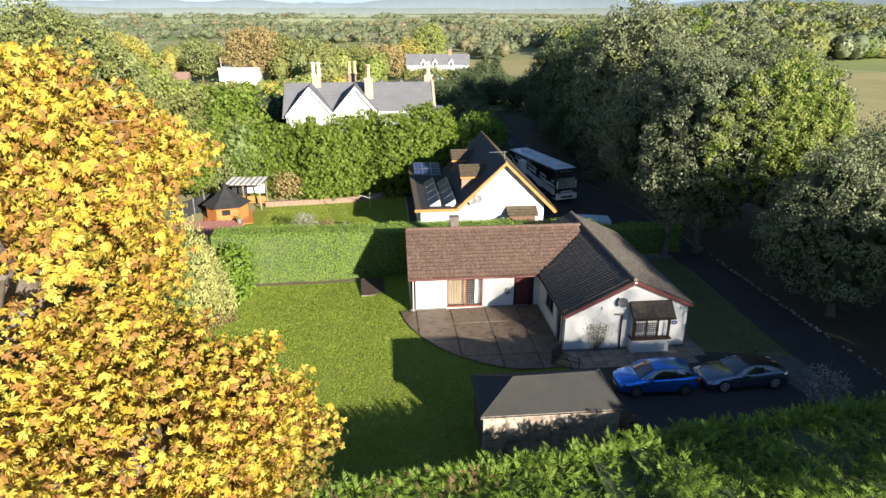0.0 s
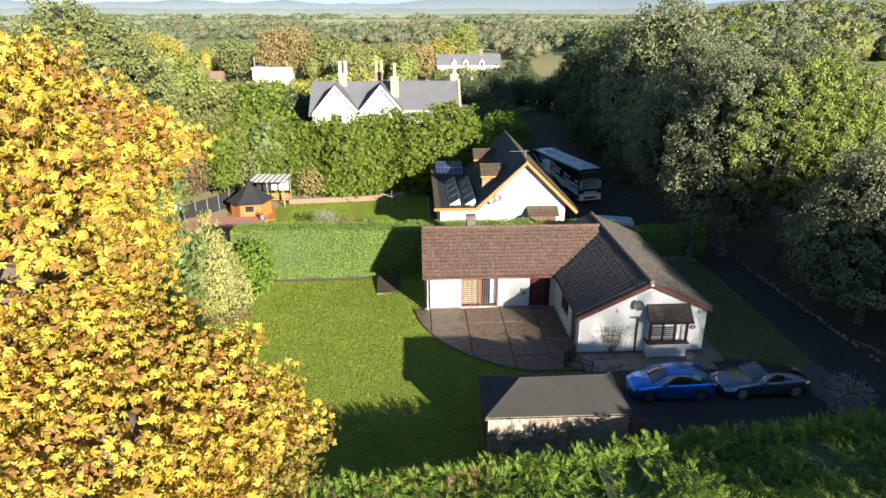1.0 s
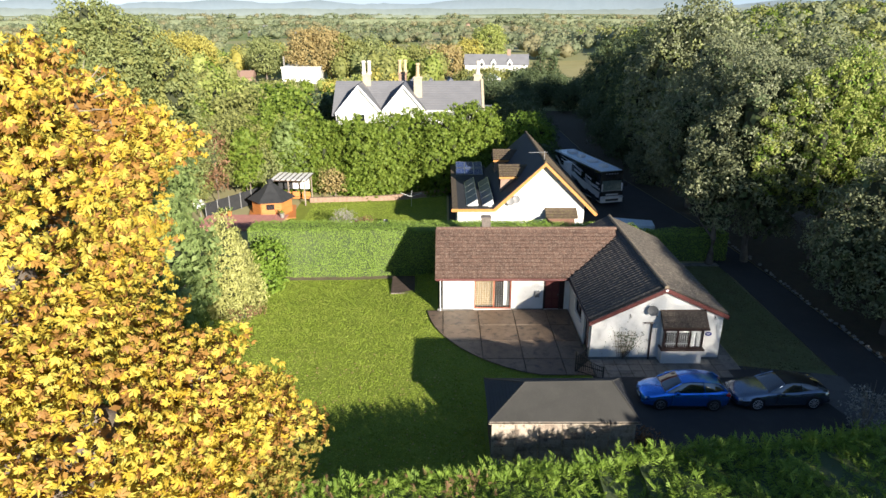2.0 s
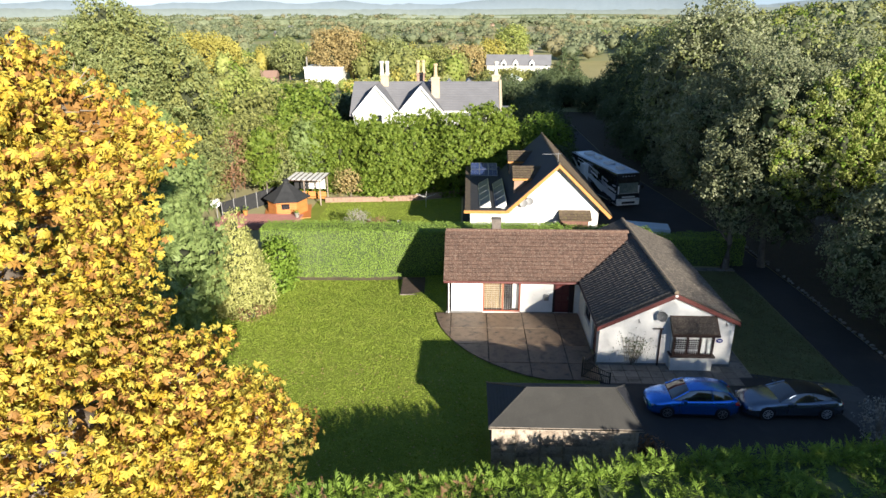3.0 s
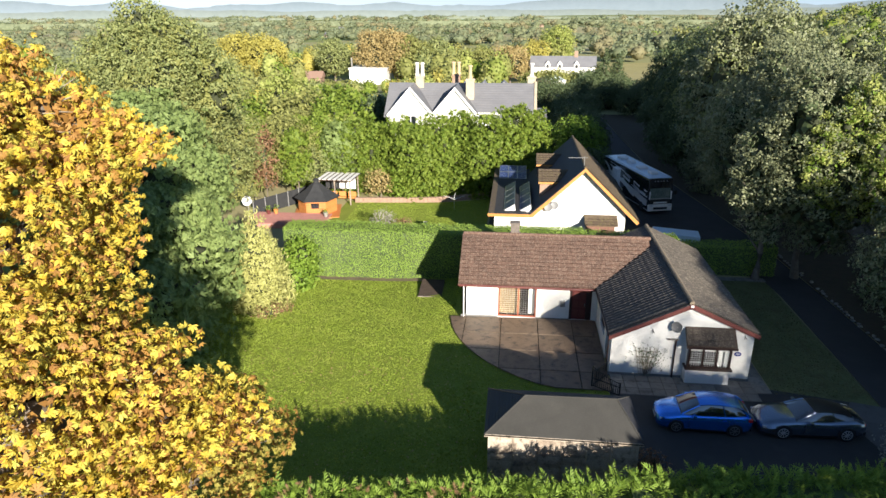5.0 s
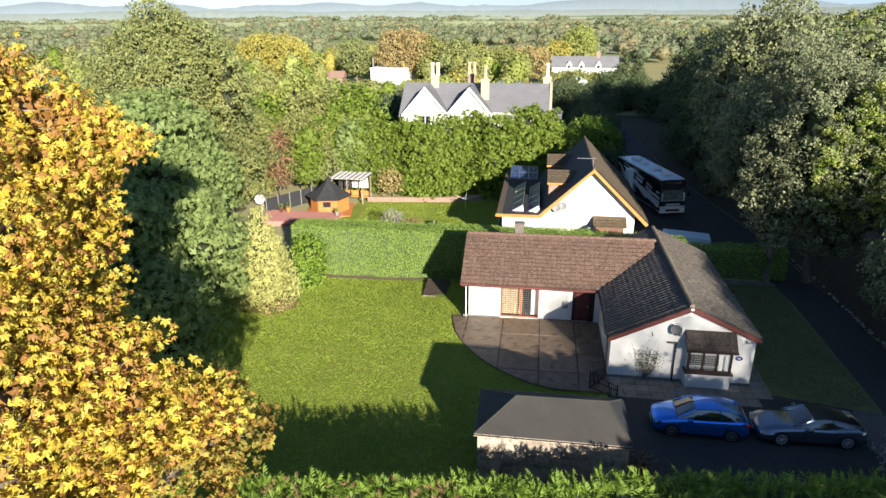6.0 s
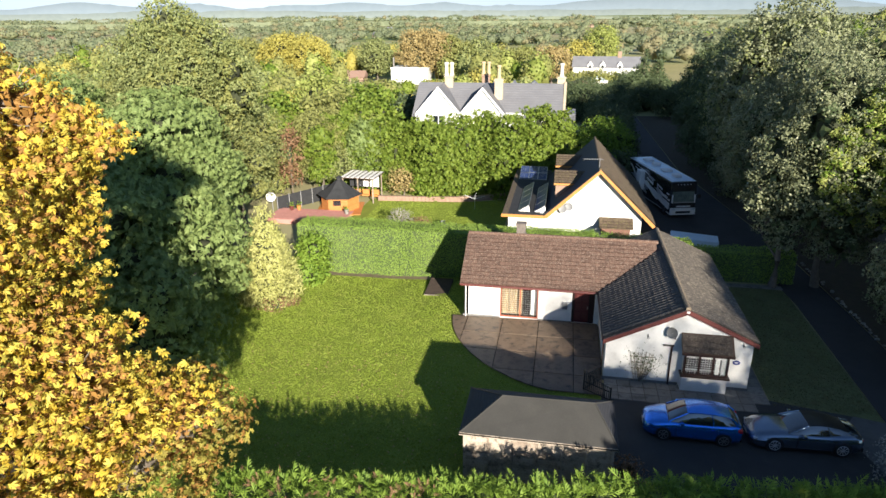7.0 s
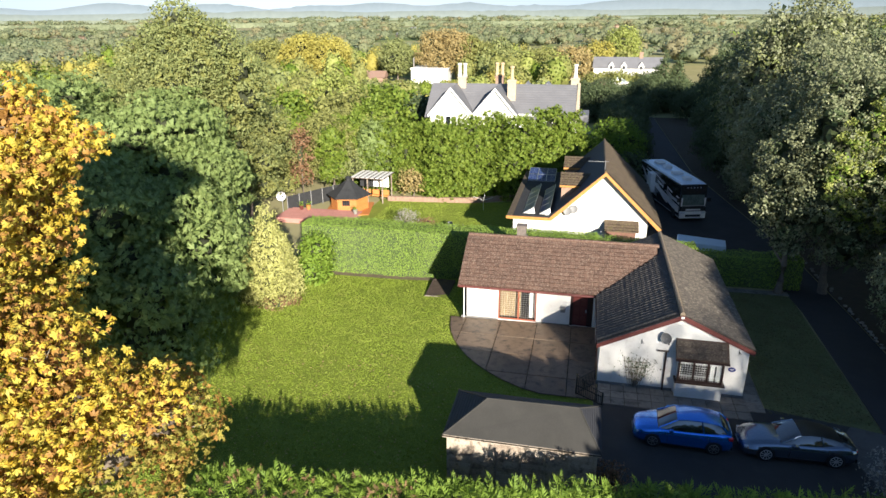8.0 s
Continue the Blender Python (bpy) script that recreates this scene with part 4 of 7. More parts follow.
# ---- timber garage ----
def garage():
    g = empty("garage", label="timber garage with a hipped grey felt roof", category="garage")
    x0, x1, y0, y1 = 4.0, 10.0, 23.2, 26.2
    for k in range(6):
        a = x0 + k
        for j in range(12):
            z = 0.12 + j * 0.185
            bm = bmesh.new()
            box(bm, a + 0.05, a + 0.95, y0, y0 + 0.03, z, z + 0.2, pose(0, 0, 0))
            for v in bm.verts:
                if v.co.y < y0 + 0.01 and v.co.z < z + 0.1:
                    v.co.y -= 0.025
            part("board", bm, OLD_BOARD, g)
    for k in range(7):
        part("post", boxes((x0 + k - 0.05, x0 + k + 0.05, y0 - 0.05, y0 + 0.06, 0, 2.4), bevel=0.008), OLD_BOARD, g)
    part("side_wall", boxes((x0, x0 + 0.08, y0 + 0.06, y1, 0, 2.35), (x1 - 0.08, x1, y0 + 0.06, y1, 0, 2.35), (x0, x1, y1 - 0.08, y1, 0, 2.35)), DARK_BOARD, g)
    part("eave_board", boxes((3.8, 10.2, 22.98, 23.03, 2.34, 2.46)), OLD_BOARD, g)
    e = [(3.8, 22.98, 2.44), (10.2, 22.98, 2.44), (10.2, 26.45, 2.44), (3.8, 26.45, 2.44)]
    r = [(5.45, 24.4, 3.5), (9.25, 24.5, 3.5)]
    def face(name, pts, mat, label=""):
        bm = bmesh.new()
        top = [bm.verts.new(p) for p in pts]
        low = [bm.verts.new((p[0], p[1], p[2] - 0.06)) for p in pts]
        bm.faces.new(top)
        bm.faces.new(low[::-1])
        for i in range(len(pts)):
            j = (i + 1) % len(pts)
            bm.faces.new((top[i], low[i], low[j], top[j]))
        part(name, bm, mat, g, label)
    face("roof_slope", [e[0], e[1], r[1], r[0]], FELT, "smooth grey felt")
    face("roof_slope", [e[2], e[3], r[0], r[1]], FELT)
    face("roof_hip", [e[3], e[0], r[0]], DARK_SHINGLE, "dark shingled hip")
    face("roof_hip", [e[1], e[2], r[1]], DARK_SHINGLE)
    for s in (0, 1):
        a, bq, c = (Vector(e[3]), Vector(e[0]), Vector(r[0])) if s == 0 else (Vector(e[1]), Vector(e[2]), Vector(r[1]))
        for k in range(1, 12):
            f = k / 12
            p, q = a.lerp(c, f), bq.lerp(c, f)
            bm = bmesh.new()
            tube(bm, [p, q], [0.022, 0.022], 4)
            part("batten", bm, DARK_SHINGLE, g)
    bm = bmesh.new()
    for p, q in ((e[0], r[0]), (e[1], r[1]), (e[2], r[1]), (e[3], r[0]), (r[0], r[1])):
        tube(bm, [p, q], [0.035, 0.035], 6)
    part("ridge_cap", bm, FELT, g)


garage()

# ---- neighbouring house ----
def neighbour():
    h = empty("chalet_house", label="white chalet house with dormers and solar panels", category="house")
    part("front_wall", prism([(3.1, -0.6), (14.0, -0.6), (14.0, 3.1), (10.4, 6.5), (6.7, 2.9), (3.1, 2.6)], "y", 53.3, 53.6), RENDER_CREAM, h)
    part("side_wall", boxes((3.1, 3.4, 53.6, 68.7, -1.2, 2.6)), RENDER_CREAM, h)
    part("side_wall", boxes((13.7, 14.0, 53.6, 66.5, -0.6, 2.9)), RENDER_CREAM, h)
    part("back_wall", prism([(6.3, -1.0), (14.0, -0.6), (14.0, 3.1), (10.4, 6.5), (6.7, 2.9), (6.3, 2.6)], "y", 66.5, 66.8), RENDER_CREAM, h)
    part("annexe_wall", boxes((3.1, 6.3, 68.7, 69.0, -1.2, 2.6)), RENDER_CREAM, h)
    part("annexe_wall", boxes((6.0, 6.3, 66.8, 68.7, -1.2, 2.6)), RENDER_CREAM, h)
    part("roof", prism([(6.0, 2.75), (10.4, 6.85), (10.4, 6.62), (6.2, 2.7)], "y", 52.75, 67.0), DARK_SHINGLE, h, "dark slate slope")
    part("roof", prism([(10.4, 6.85), (15.0, 2.4), (14.85, 2.3), (10.4, 6.62)], "y", 52.75, 67.0), MOSSY, h, "mossy tiled slope")
    part("flat_roof", boxes((2.6, 6.3, 52.75, 69.3, 2.62, 2.82)), BLACK_FELT, h)
    part("moss_edge", boxes((2.62, 3.1, 52.8, 69.2, 2.824, 2.85)), MOSSY, h)
    part("fascia", boxes((2.55, 6.2, 52.68, 52.75, 2.55, 2.8)), BARGE_ORANGE, h)
    part("bargeboard", prism([(6.0, 2.68), (10.4, 6.83), (10.4, 6.52), (6.3, 2.55)], "y", 52.66, 52.75), BARGE_ORANGE, h)
    part("bargeboard", prism([(10.4, 6.83), (15.05, 2.33), (14.85, 2.15), (10.4, 6.52)], "y", 52.66, 52.75), BARGE_ORANGE, h)
    rd = bmesh.new()
    tube(rd, [(10.4, 52.7, 6.86), (10.4, 67.0, 6.86)], [0.12, 0.12], 8)
    part("ridge", rd, MOSSY, h)
    trng = random.Random(17)
    for y0, z, w in ((55.3, 5.72, 2.3), (62.5, 5.62, 2.3)):
        d = part("dormer", boxes((6.9, 9.6, y0, y0 + w, 3.4, z - 0.75)), BRICK_BUFF, h, "dormer with mossy pitched roof")
        part("dormer_roof", prism([(y0 - 0.25, z - 0.8), (y0 - 0.25, z - 0.68), (y0 + w / 2, z + 0.1), (y0 + w + 0.25, z - 0.68), (y0 + w + 0.25, z - 0.8)], "x", 6.75, 9.9), MOSSY, d)
        part("dormer_fascia", boxes((6.75, 8.9, y0 - 0.3, y0 - 0.25, z - 0.86, z - 0.7)), BARGE_ORANGE, d)
        part("dormer_window", boxes((6.86, 6.9, y0 + 0.5, y0 + w - 0.5, 3.8, z - 0.95)), CAR_GLASS, d)
        tile_field(d, (6.75, y0 - 0.27, z - 0.66), (1, 0, 0), (0, w / 2 + 0.25, 0.78), 2.9, 1.62, trng, mat=MOSSY, flat=True)
    tile_field(h, (15.02, 52.78, 2.43), (0, 1, 0), (-4.6, 0, 4.45), 14.2, 6.2, trng, mat=MOSSY, flat=True)
    # porch roof and lean-to
    part("porch", boxes((10.8, 13.1, 52.6, 53.3, -0.3, 2.0), bevel=0.02), material("porch_brick", (0.13, 0.065, 0.045), (0.22, 0.12, 0.085), 0.9), h)
    part("porch_roof", prism([(52.3, 2.05), (52.3, 2.15), (53.3, 2.75), (53.3, 2.6)], "x", 10.6, 13.3), MOSSY, h)
    tile_field(h, (10.6, 52.3, 2.17), (1, 0, 0), (0, 1.0, 0.6), 2.7, 1.1, trng, mat=MOSSY, flat=True)
    # solar
    for k in range(3):
        for j in range(2):
            s = empty("solar_panel", 3.6 + k * 0.92, 66.2 + j * 1.5, 2.95, label="blue solar panel lying on the flat roof", category="solar panel", group="flat solar panels")
            s.matrix_basis = pose(3.6 + k * 0.92, 65.6 + j * 1.45, 3.0 + j * 0.35, 14)
            part("cell_sheet", boxes((-0.42, 0.42, -0.68, 0.68, -0.02, 0.02)), PANEL_BLUE, s)
            part("rim", frame_xy(-0.45, 0.45, -0.71, 0.71, 0.03, -0.025, 0.03), ALUMINIUM, s)
            part("busbar", boxes(*[(-0.42, 0.42, y - 0.006, y + 0.006, 0.02, 0.024) for y in (-0.4, -0.13, 0.13, 0.4)], (-0.006, 0.006, -0.68, 0.68, 0.02, 0.0245)), ALUMINIUM, s)
            part("stand", boxes((-0.4, -0.36, -0.6, 0.6, -0.16 - j * 0.2, -0.02), (0.36, 0.4, -0.6, 0.6, -0.16 - j * 0.2, -0.02)), ALUMINIUM, s)
    for k in range(2):
        for j in range(4):
            s = empty("solar_panel", label="tilted solar panel on a white frame on the flat roof", category="solar panel", group="tilted solar panels")
            s.matrix_basis = pose(4.35 + k * 1.35, 54.6 + j * 2.0, 3.12, 0, -32, 0)
            part("cell_sheet", boxes((-0.5, 0.5, -0.95, 0.95, -0.02, 0.02)), PANEL_BLUE, s)
            part("rim", frame_xy(-0.53, 0.53, -0.98, 0.98, 0.03, -0.025, 0.03), ALUMINIUM, s)
            if j == 0:
                bm = prism([(-0.5, -0.03), (0.5, -0.03), (0.3, -0.52)], "y", -1.02, -0.99)
                part("bracket", bm, WHITE_PAINT, s, "white triangular end plate")
    # aerial, dishes
    a = empty("tv_aerial", 10.3, 53.2, 6.8, label="thin metal television aerial on the gable top", category="aerial")
    bm = bmesh.new()
    tube(bm, [(0, 0, -0.2), (0, 0, 0.9)], [0.025, 0.02], 6)
    part("mast", bm, GREY_PLASTIC, a)
    bm = bmesh.new()
    tube(bm, [(-1.3, 0.1, 0.75), (0.25, -0.05, 0.8)], [0.018, 0.018], 5)
    for k in range(7):
        x = -1.2 + k * 0.2
        tube(bm, [(x, -0.2, 0.76), (x, 0.35, 0.76)], [0.012, 0.012], 4)
    part("boom", bm, GREY_PLASTIC, a)
    for x, z in ((7.6, 3.35), (8.1, 3.55)):
        d = empty("satellite_dish", x, 53.25, z, label="small pale satellite dish on the neighbour's gable", category="satellite dish", group="gable dishes")
        bm = bmesh.new()
        lathe(bm, [(0.02, 0.0), (0.2, 0.03), (0.33, 0.09), (0.34, 0.1), (0.2, 0.05), (0.02, 0.03)], sides=18, m=pose(0, -0.22, 0, 70, 0, -15))
        part("reflector", bm, GREY_PLASTIC, d, smooth=True)
        bm = bmesh.new()
        tube(bm, [(0, 0.1, 0), (0, -0.2, 0)], [0.025, 0.025], 6)
        part("arm", bm, GREY_PLASTIC, d)


def frame_xy(x0, x1, y0, y1, t, z0, z1):
    return boxes((x0, x0 + t, y0, y1, z0, z1), (x1 - t, x1, y0, y1, z0, z1), (x0 + t, x1 - t, y0, y0 + t, z0, z1), (x0 + t, x1 - t, y1 - t, y1, z0, z1))


neighbour()


# ---- large gabled house behind ----
def gable_house():
    h = empty("gabled_house", label="large white house with slate roofs and tall chimneys", category="house")
    yf = 86.5
    part("front_wall", boxes((-12.6, 7.3, yf + 0.6, yf + 0.9, -2, 6.2)), RENDER_CREAM, h)
    part("end_wall", prism([(yf + 0.9, -2), (yf + 9.5, -2), (yf + 9.5, 5.9), (yf + 5.2, 9.4), (yf + 0.9, 5.9)], "x", 7.0, 7.3), RENDER_CREAM, h)
    part("roof", prism([(yf + 0.3, 5.7), (yf + 5.2, 9.6), (yf + 10.1, 5.7), (yf + 10.1, 5.5), (yf + 5.2, 9.4), (yf + 0.3, 5.5)], "x", -13.1, 7.0), SLATE, h, "blue-grey slate roof")
    for k in range(1, 14):
        y, z = yf + 0.3 + 4.9 * k / 14, 5.7 + 3.9 * k / 14
        part("slate_course", prism([(y - 0.02, z - 0.02), (y - 0.03, z + 0.035), (y + 0.34, z + 0.29)], "x", -13.1, 7.0), SLATE, h)
    part("end_parapet", prism([(yf + 0.3, 5.8), (yf + 5.2, 9.85), (yf + 10.1, 5.8), (yf + 10.1, 5.4), (yf + 5.2, 9.4), (yf + 0.3, 5.4)], "x", 7.0, 7.35), STONE, h)
    part("low_wing", boxes((7.35, 8.7, yf + 1, yf + 6, -2, 6.2)), SLATE, h)
    for x in (-9.38, -3.45):
        part("gable", prism([(x - 2.85, -2), (x + 2.85, -2), (x + 2.85, 6.1), (x, 9.35), (x - 2.85, 6.1)], "y", yf, yf + 0.3), RENDER_CREAM, h)
        for sgn in (-1, 1):
            part("gable_roof", prism([(x, 9.65), (x + sgn * 3.2, 6.0), (x + sgn * 3.2, 5.85), (x, 9.5)], "y", yf - 0.3, yf + 6), SLATE, h)
            part("bargeboard", prism([(x, 9.6), (x + sgn * 3.2, 5.95), (x + sgn * 3.1, 5.6), (x, 9.25)], "y", yf - 0.36, yf - 0.3), WHITE_PAINT, h)
        w = part("window", boxes((x - 0.75, x + 0.75, yf - 0.02, yf + 0.02, 4.3, 5.8)), CAR_GLASS, h)
        part("window_frame", frame_bars(x - 0.8, x + 0.8, 4.25, 5.85, yf - 0.06, yf, 0.1, (x,)), WHITE_PAINT, w)
    for x, y, zt, pots, mat, potm in ((-8.75, 91.3, 10.6, 2, STONE, PALE_POT), (-4.0, 94.5, 10.5, 2, BRICK_BUFF, CLAY_POT), (-1.65, 89.6, 10.4, 1, STONE, CLAY_POT), (6.6, 92.2, 10.5, 1, STONE, PALE_POT)):
        c = part("chimney", boxes((x - 0.55, x + 0.55, y - 0.4, y + 0.4, 5.8, zt), (x - 0.65, x + 0.65, y - 0.5, y + 0.5, zt - 0.25, zt - 0.1), bevel=0.02), mat, h, "stone chimney stack")
        for k in range(pots):
            px = x + (k - (pots - 1) / 2) * 0.75
            bm = bmesh.new()
            lathe(bm, [(0.32, zt), (0.3, zt + 0.2), (0.24, zt + 0.3), (0.22, zt + 1.4), (0.3, zt + 1.5), (0.3, zt + 1.7), (0.2, zt + 1.75)], px, y, 12)
            part("chimney_pot", bm, potm, c)
    for x, w in ((-2.6, 1.6), (0.0, 1.4), (2.8, 1.8)):
        part("rear_gable", prism([(x - w, 8.0), (x + w, 8.0), (x, 9.75)], "y", 92.5, 95.5), SLATE, h)


gable_house()


# ---- lodge, white hall and distant buildings ----
def lodge():
    h = empty("lodge", 19.6, 226, -2.4, -4, label="long white lodge with a grey roof and small dormers", category="house")
    part("wall", boxes((-10.6, 10.6, 0, 6, -3, 4.2)), RENDER_CREAM, h)
    part("roof", prism([(-0.4, 4.0), (3, 7.4), (6.4, 4.0)], "x", -11.0, 11.0), SLATE, h)
    for x in (-5, -1, 4.5):
        d = part("dormer", prism([(x - 0.9, 3.4), (x + 0.9, 3.4), (x + 0.9, 4.8), (x, 6.0), (x - 0.9, 4.8)], "y", -0.2, 2.4), RENDER_CREAM, h)
        part("window_pane", boxes((x - 0.4, x + 0.4, -0.24, -0.2, 3.7, 4.7)), CAR_GLASS, d)
    part("chimney", boxes((3.6, 4.8, 2.6, 3.4, 6.8, 9.0), bevel=0.03), BRICK_BUFF, h)
    g = empty("marquee", 16.5, 205, -5.4, label="pale blue canvas marquee roof among trees", category="tent")
    bm = prism([(-3, 4.6), (0, 6.2), (3, 4.6)], "y", 0, 7)
    part("canopy", bm, BLUE_COVER, g)
    part("side", boxes((-2.9, 2.9, 0.1, 6.9, -1.5, 4.6)), CANVAS, g)
    b = empty("barn", 11.5, 198, -6.2, label="low brown tiled outbuilding roof", category="barn")
    part("roof", prism([(-4.5, 4.4), (-4.5, 4.7), (0, 6.4), (4.5, 4.7), (4.5, 4.4)], "y", 0, 6), MOSSY, b)
    part("wall", boxes((-4.2, 4.2, 0.3, 5.7, -1, 4.5)), DARK_BOARD, b)
    w = empty("white_hall", -47.5, 228, -6.2, label="low white flat-roofed hall beyond the trees", category="building")
    part("wall", boxes((-6.6, 6.6, 0, 14, -5, 6.6), bevel=0.05), WHITE_PAINT, w)
    part("parapet", boxes((-6.8, 6.8, -0.2, 14.2, 6.6, 7.1)), WHITE_PAINT, w)
    part("vent", boxes((-6, -5.6, 1, 1.4, 7.1, 10.5)), CONCRETE, w)
    part("vent", boxes((-2, -1.5, 3, 3.5, 7.1, 8.5)), CONCRETE, w)
    s = empty("clay_roof_house", -73, 232, -9.9, 6, label="distant house with a low red clay roof", category="house")
    part("wall", boxes((-7, 7, 0, 8, -6, 7)), BRICK_BUFF, s)
    part("roof", prism([(-0.5, 6.8), (4, 9), (8.5, 6.8)], "x", -7.5, 7.5), material("red_clay", (0.26, 0.16, 0.12), (0.34, 0.22, 0.17), 0.9), s)
    rng = random.Random(12)
    for k in range(9):
        x, y = rng.uniform(-600, 60), rng.uniform(650, 1300)
        z = float(lie(x, y))
        q = empty("farmhouse", x, y, z, rng.uniform(0, 90), label="tiny distant farmhouse among hazy fields", category="house", group="distant houses")
        l_, d_ = rng.uniform(3, 5), rng.uniform(2, 3)
        part("wall", boxes((-l_, l_, -d_, d_, -2, 3)), BRICK_BUFF, q)
        part("roof", prism([(-d_, 3), (0, 6), (d_, 3)], "x", -l_, l_), rng.choice([SLATE, MOSSY]), q)


lodge()


# ---- back garden ----
def hut():
    z = float(lie(-15.6, 62.4))
    h = empty("barbecue_hut", -16.2, 65.2, z, 12, label="six-sided orange log hut with black pyramid roof", category="garden hut")
    R, n = 1.95, 6
    for k in range(n):
        a, b_ = math.tau * k / n, math.tau * (k + 1) / n
        p, q = Vector((R * math.cos(a), R * math.sin(a), 0)), Vector((R * math.cos(b_), R * math.sin(b_), 0))
        for j in range(9):
            bm = bmesh.new()
            tube(bm, [p + Vector((0, 0, 0.1 + j * 0.185)), q + Vector((0, 0, 0.1 + j * 0.185))], [0.11, 0.11], 6)
            part("log", bm, ORANGE_WOOD, h)
    bm = bmesh.new()
    lathe(bm, [(2.4, 1.56), (2.45, 1.64), (1.2, 2.42), (0.42, 3.12), (0.3, 3.16), (0.3, 3.4), (0.42, 3.44), (0.05, 3.66)], sides=6)
    part("roof", bm, BLACK_FELT, h, "black felt pyramid roof with cowl")
    part("floor_deck", boxes((-2.4, 2.4, -2.6, 2.2, -0.15, 0.06)), ORANGE_WOOD, h)
    part("window", boxes((-0.5, 0.3, -1.82, -1.76, 0.8, 1.35)), CAR_GLASS, h)
    d = empty("terrace", -18.0, 60.9, float(lie(-18.0, 60.9)), label="low pink plank deck in front of the hut", category="deck")
    for k in range(30):
        x = -4.2 + k * 0.275
        part("plank", boxes((x, x + 0.19, -1.6, 2.2, 0.3, 0.42), bevel=0.03), PINK_TILE, d)
    part("edge_beam", boxes((-4.2, 4.05, -1.68, -1.6, -0.2, 0.38)), PINK_TILE, d)
    f = empty("fabric_screen", -20.3, 65.8, float(lie(-20.3, 65.8)), 60, label="dark mesh garden screen fence behind the hut", category="screen fence")
    part("mesh_panel", boxes((-3.9, 3.9, -0.02, 0.02, 0.1, 1.75)), BLACK_FELT, f)
    for k in range(6):
        bm = bmesh.new()
        tube(bm, [(-3.9 + k * 1.55, -0.05, 0), (-3.9 + k * 1.55, -0.05, 1.85)], [0.04, 0.04], 6)
        part("post", bm, GREY_PLASTIC, f)
    p = empty("pergola", -14.9, 69.3, float(lie(-14.9, 69.3)) + 0.3, -3, label="timber pergola with white canvas strips and side curtain", category="pergola")
    for x in (-1.75, 0.0, 1.75):
        for y in (-1.5, 1.5):
            part("post", boxes((x - 0.06, x + 0.06, y - 0.06, y + 0.06, -0.3, 2.4)), OLD_BOARD, p)
    for y in (-1.5, 1.5):
        part("beam", boxes((-1.95, 1.95, y - 0.05, y + 0.05, 2.4, 2.54)), DARK_BOARD, p)
    for k in range(7):
        x = -1.9 + k * 0.58
        part("strip", boxes((x, x + 0.44, -1.75, 1.75, 2.56, 2.6)), CANVAS, p)
        part("rafter", boxes((x + 0.47, x + 0.55, -1.8, 1.8, 2.54, 2.62)), DARK_BOARD, p)
    for k in range(13):
        x = -0.55 + k * 0.18
        part("side_curtain", boxes((x, x + 0.175, 0.5 + 0.03 * (k % 2), 0.54 + 0.03 * (k % 2), 1.05, 2.38)), CANVAS, p)
    part("mesh_side", boxes((-1.74, -0.1, 0.5, 0.53, 1.0, 2.38)), BLACK_FELT, p)
    for k in range(3):
        x = -1.2 + k * 1.1
        part("bench", boxes((x, x + 0.9, -0.2, 0.2, 0.1, 0.26), (x, x + 0.9, 0.14, 0.2, 0.26, 0.8)), ORANGE_WOOD, p)
    w = empty("garden_wall", label="low pale retaining wall along the back lawn", category="garden wall")
    bm = bmesh.new()
    for k in range(34):
        x = -13.0 + k * 0.45
        y = 69.0 + 0.1 * (x + 13.0)
        z = float(lie(x, y))
        box(bm, x, x + 0.44, y - 0.2, y + 0.2, z - 0.2, z + 0.55, bevel=0.02)
    part("block_course", bm, BRICK_BUFF, w)
    # table set
    t = empty("garden_table", -3.4, 58.5, float(lie(-3.4, 58.5)), label="round pale garden table on the back lawn", category="table")
    bm = bmesh.new()
    lathe(bm, [(0.3, 0), (0.06, 0.05), (0.05, 0.68), (0.5, 0.7), (0.52, 0.74)], sides=16)
    part("tabletop", bm, GREY_PLASTIC, t)
    for k in range(4):
        a = math.tau * k / 4 + 0.3
        c = empty("garden_chair", -3.4 + 0.95 * math.cos(a), 58.5 + 0.95 * math.sin(a), float(lie(-3.4, 58.5)), math.degrees(a) - 90, label="pale metal garden chair at the round table", category="chair", group="chairs round the garden table")
        part("seat", boxes((-0.22, 0.22, -0.22, 0.22, 0.42, 0.46), bevel=0.01), GREY_PLASTIC, c)
        part("backrest", boxes((-0.22, 0.22, 0.2, 0.24, 0.46, 0.9), bevel=0.01), GREY_PLASTIC, c)
        for x in (-0.19, 0.19):
            for y in (-0.19, 0.19):
                part("leg", boxes((x - 0.015, x + 0.015, y - 0.015, y + 0.015, 0, 0.42)), GREY_PLASTIC, c)
    a = empty("clothes_airer", -1.6, 66.5, float(lie(-1.6, 66.5)), label="white rotary clothes airer near the garden wall", category="clothes airer")
    bm = bmesh.new()
    tube(bm, [(0, 0, 0), (0, 0, 1.5)], [0.03, 0.03], 6)
    part("pole", bm, ALUMINIUM, a)
    for k in range(4):
        bm = bmesh.new()
        tube(bm, [(0, 0, 1.1), (1.1 * math.cos(k * 1.57), 1.1 * math.sin(k * 1.57), 1.5)], [0.02, 0.015], 5)
        part("arm", bm, WHITE_PAINT, a)
    c = empty("tarpaulin_cover", 18.3, 53.6, 0.0, -8, label="pale blue tarpaulin over a low covered trailer", category="tarpaulin")
    bm = boxes((-1.85, 1.85, -0.85, 0.85, 0.0, 1.4), bevel=0.08)
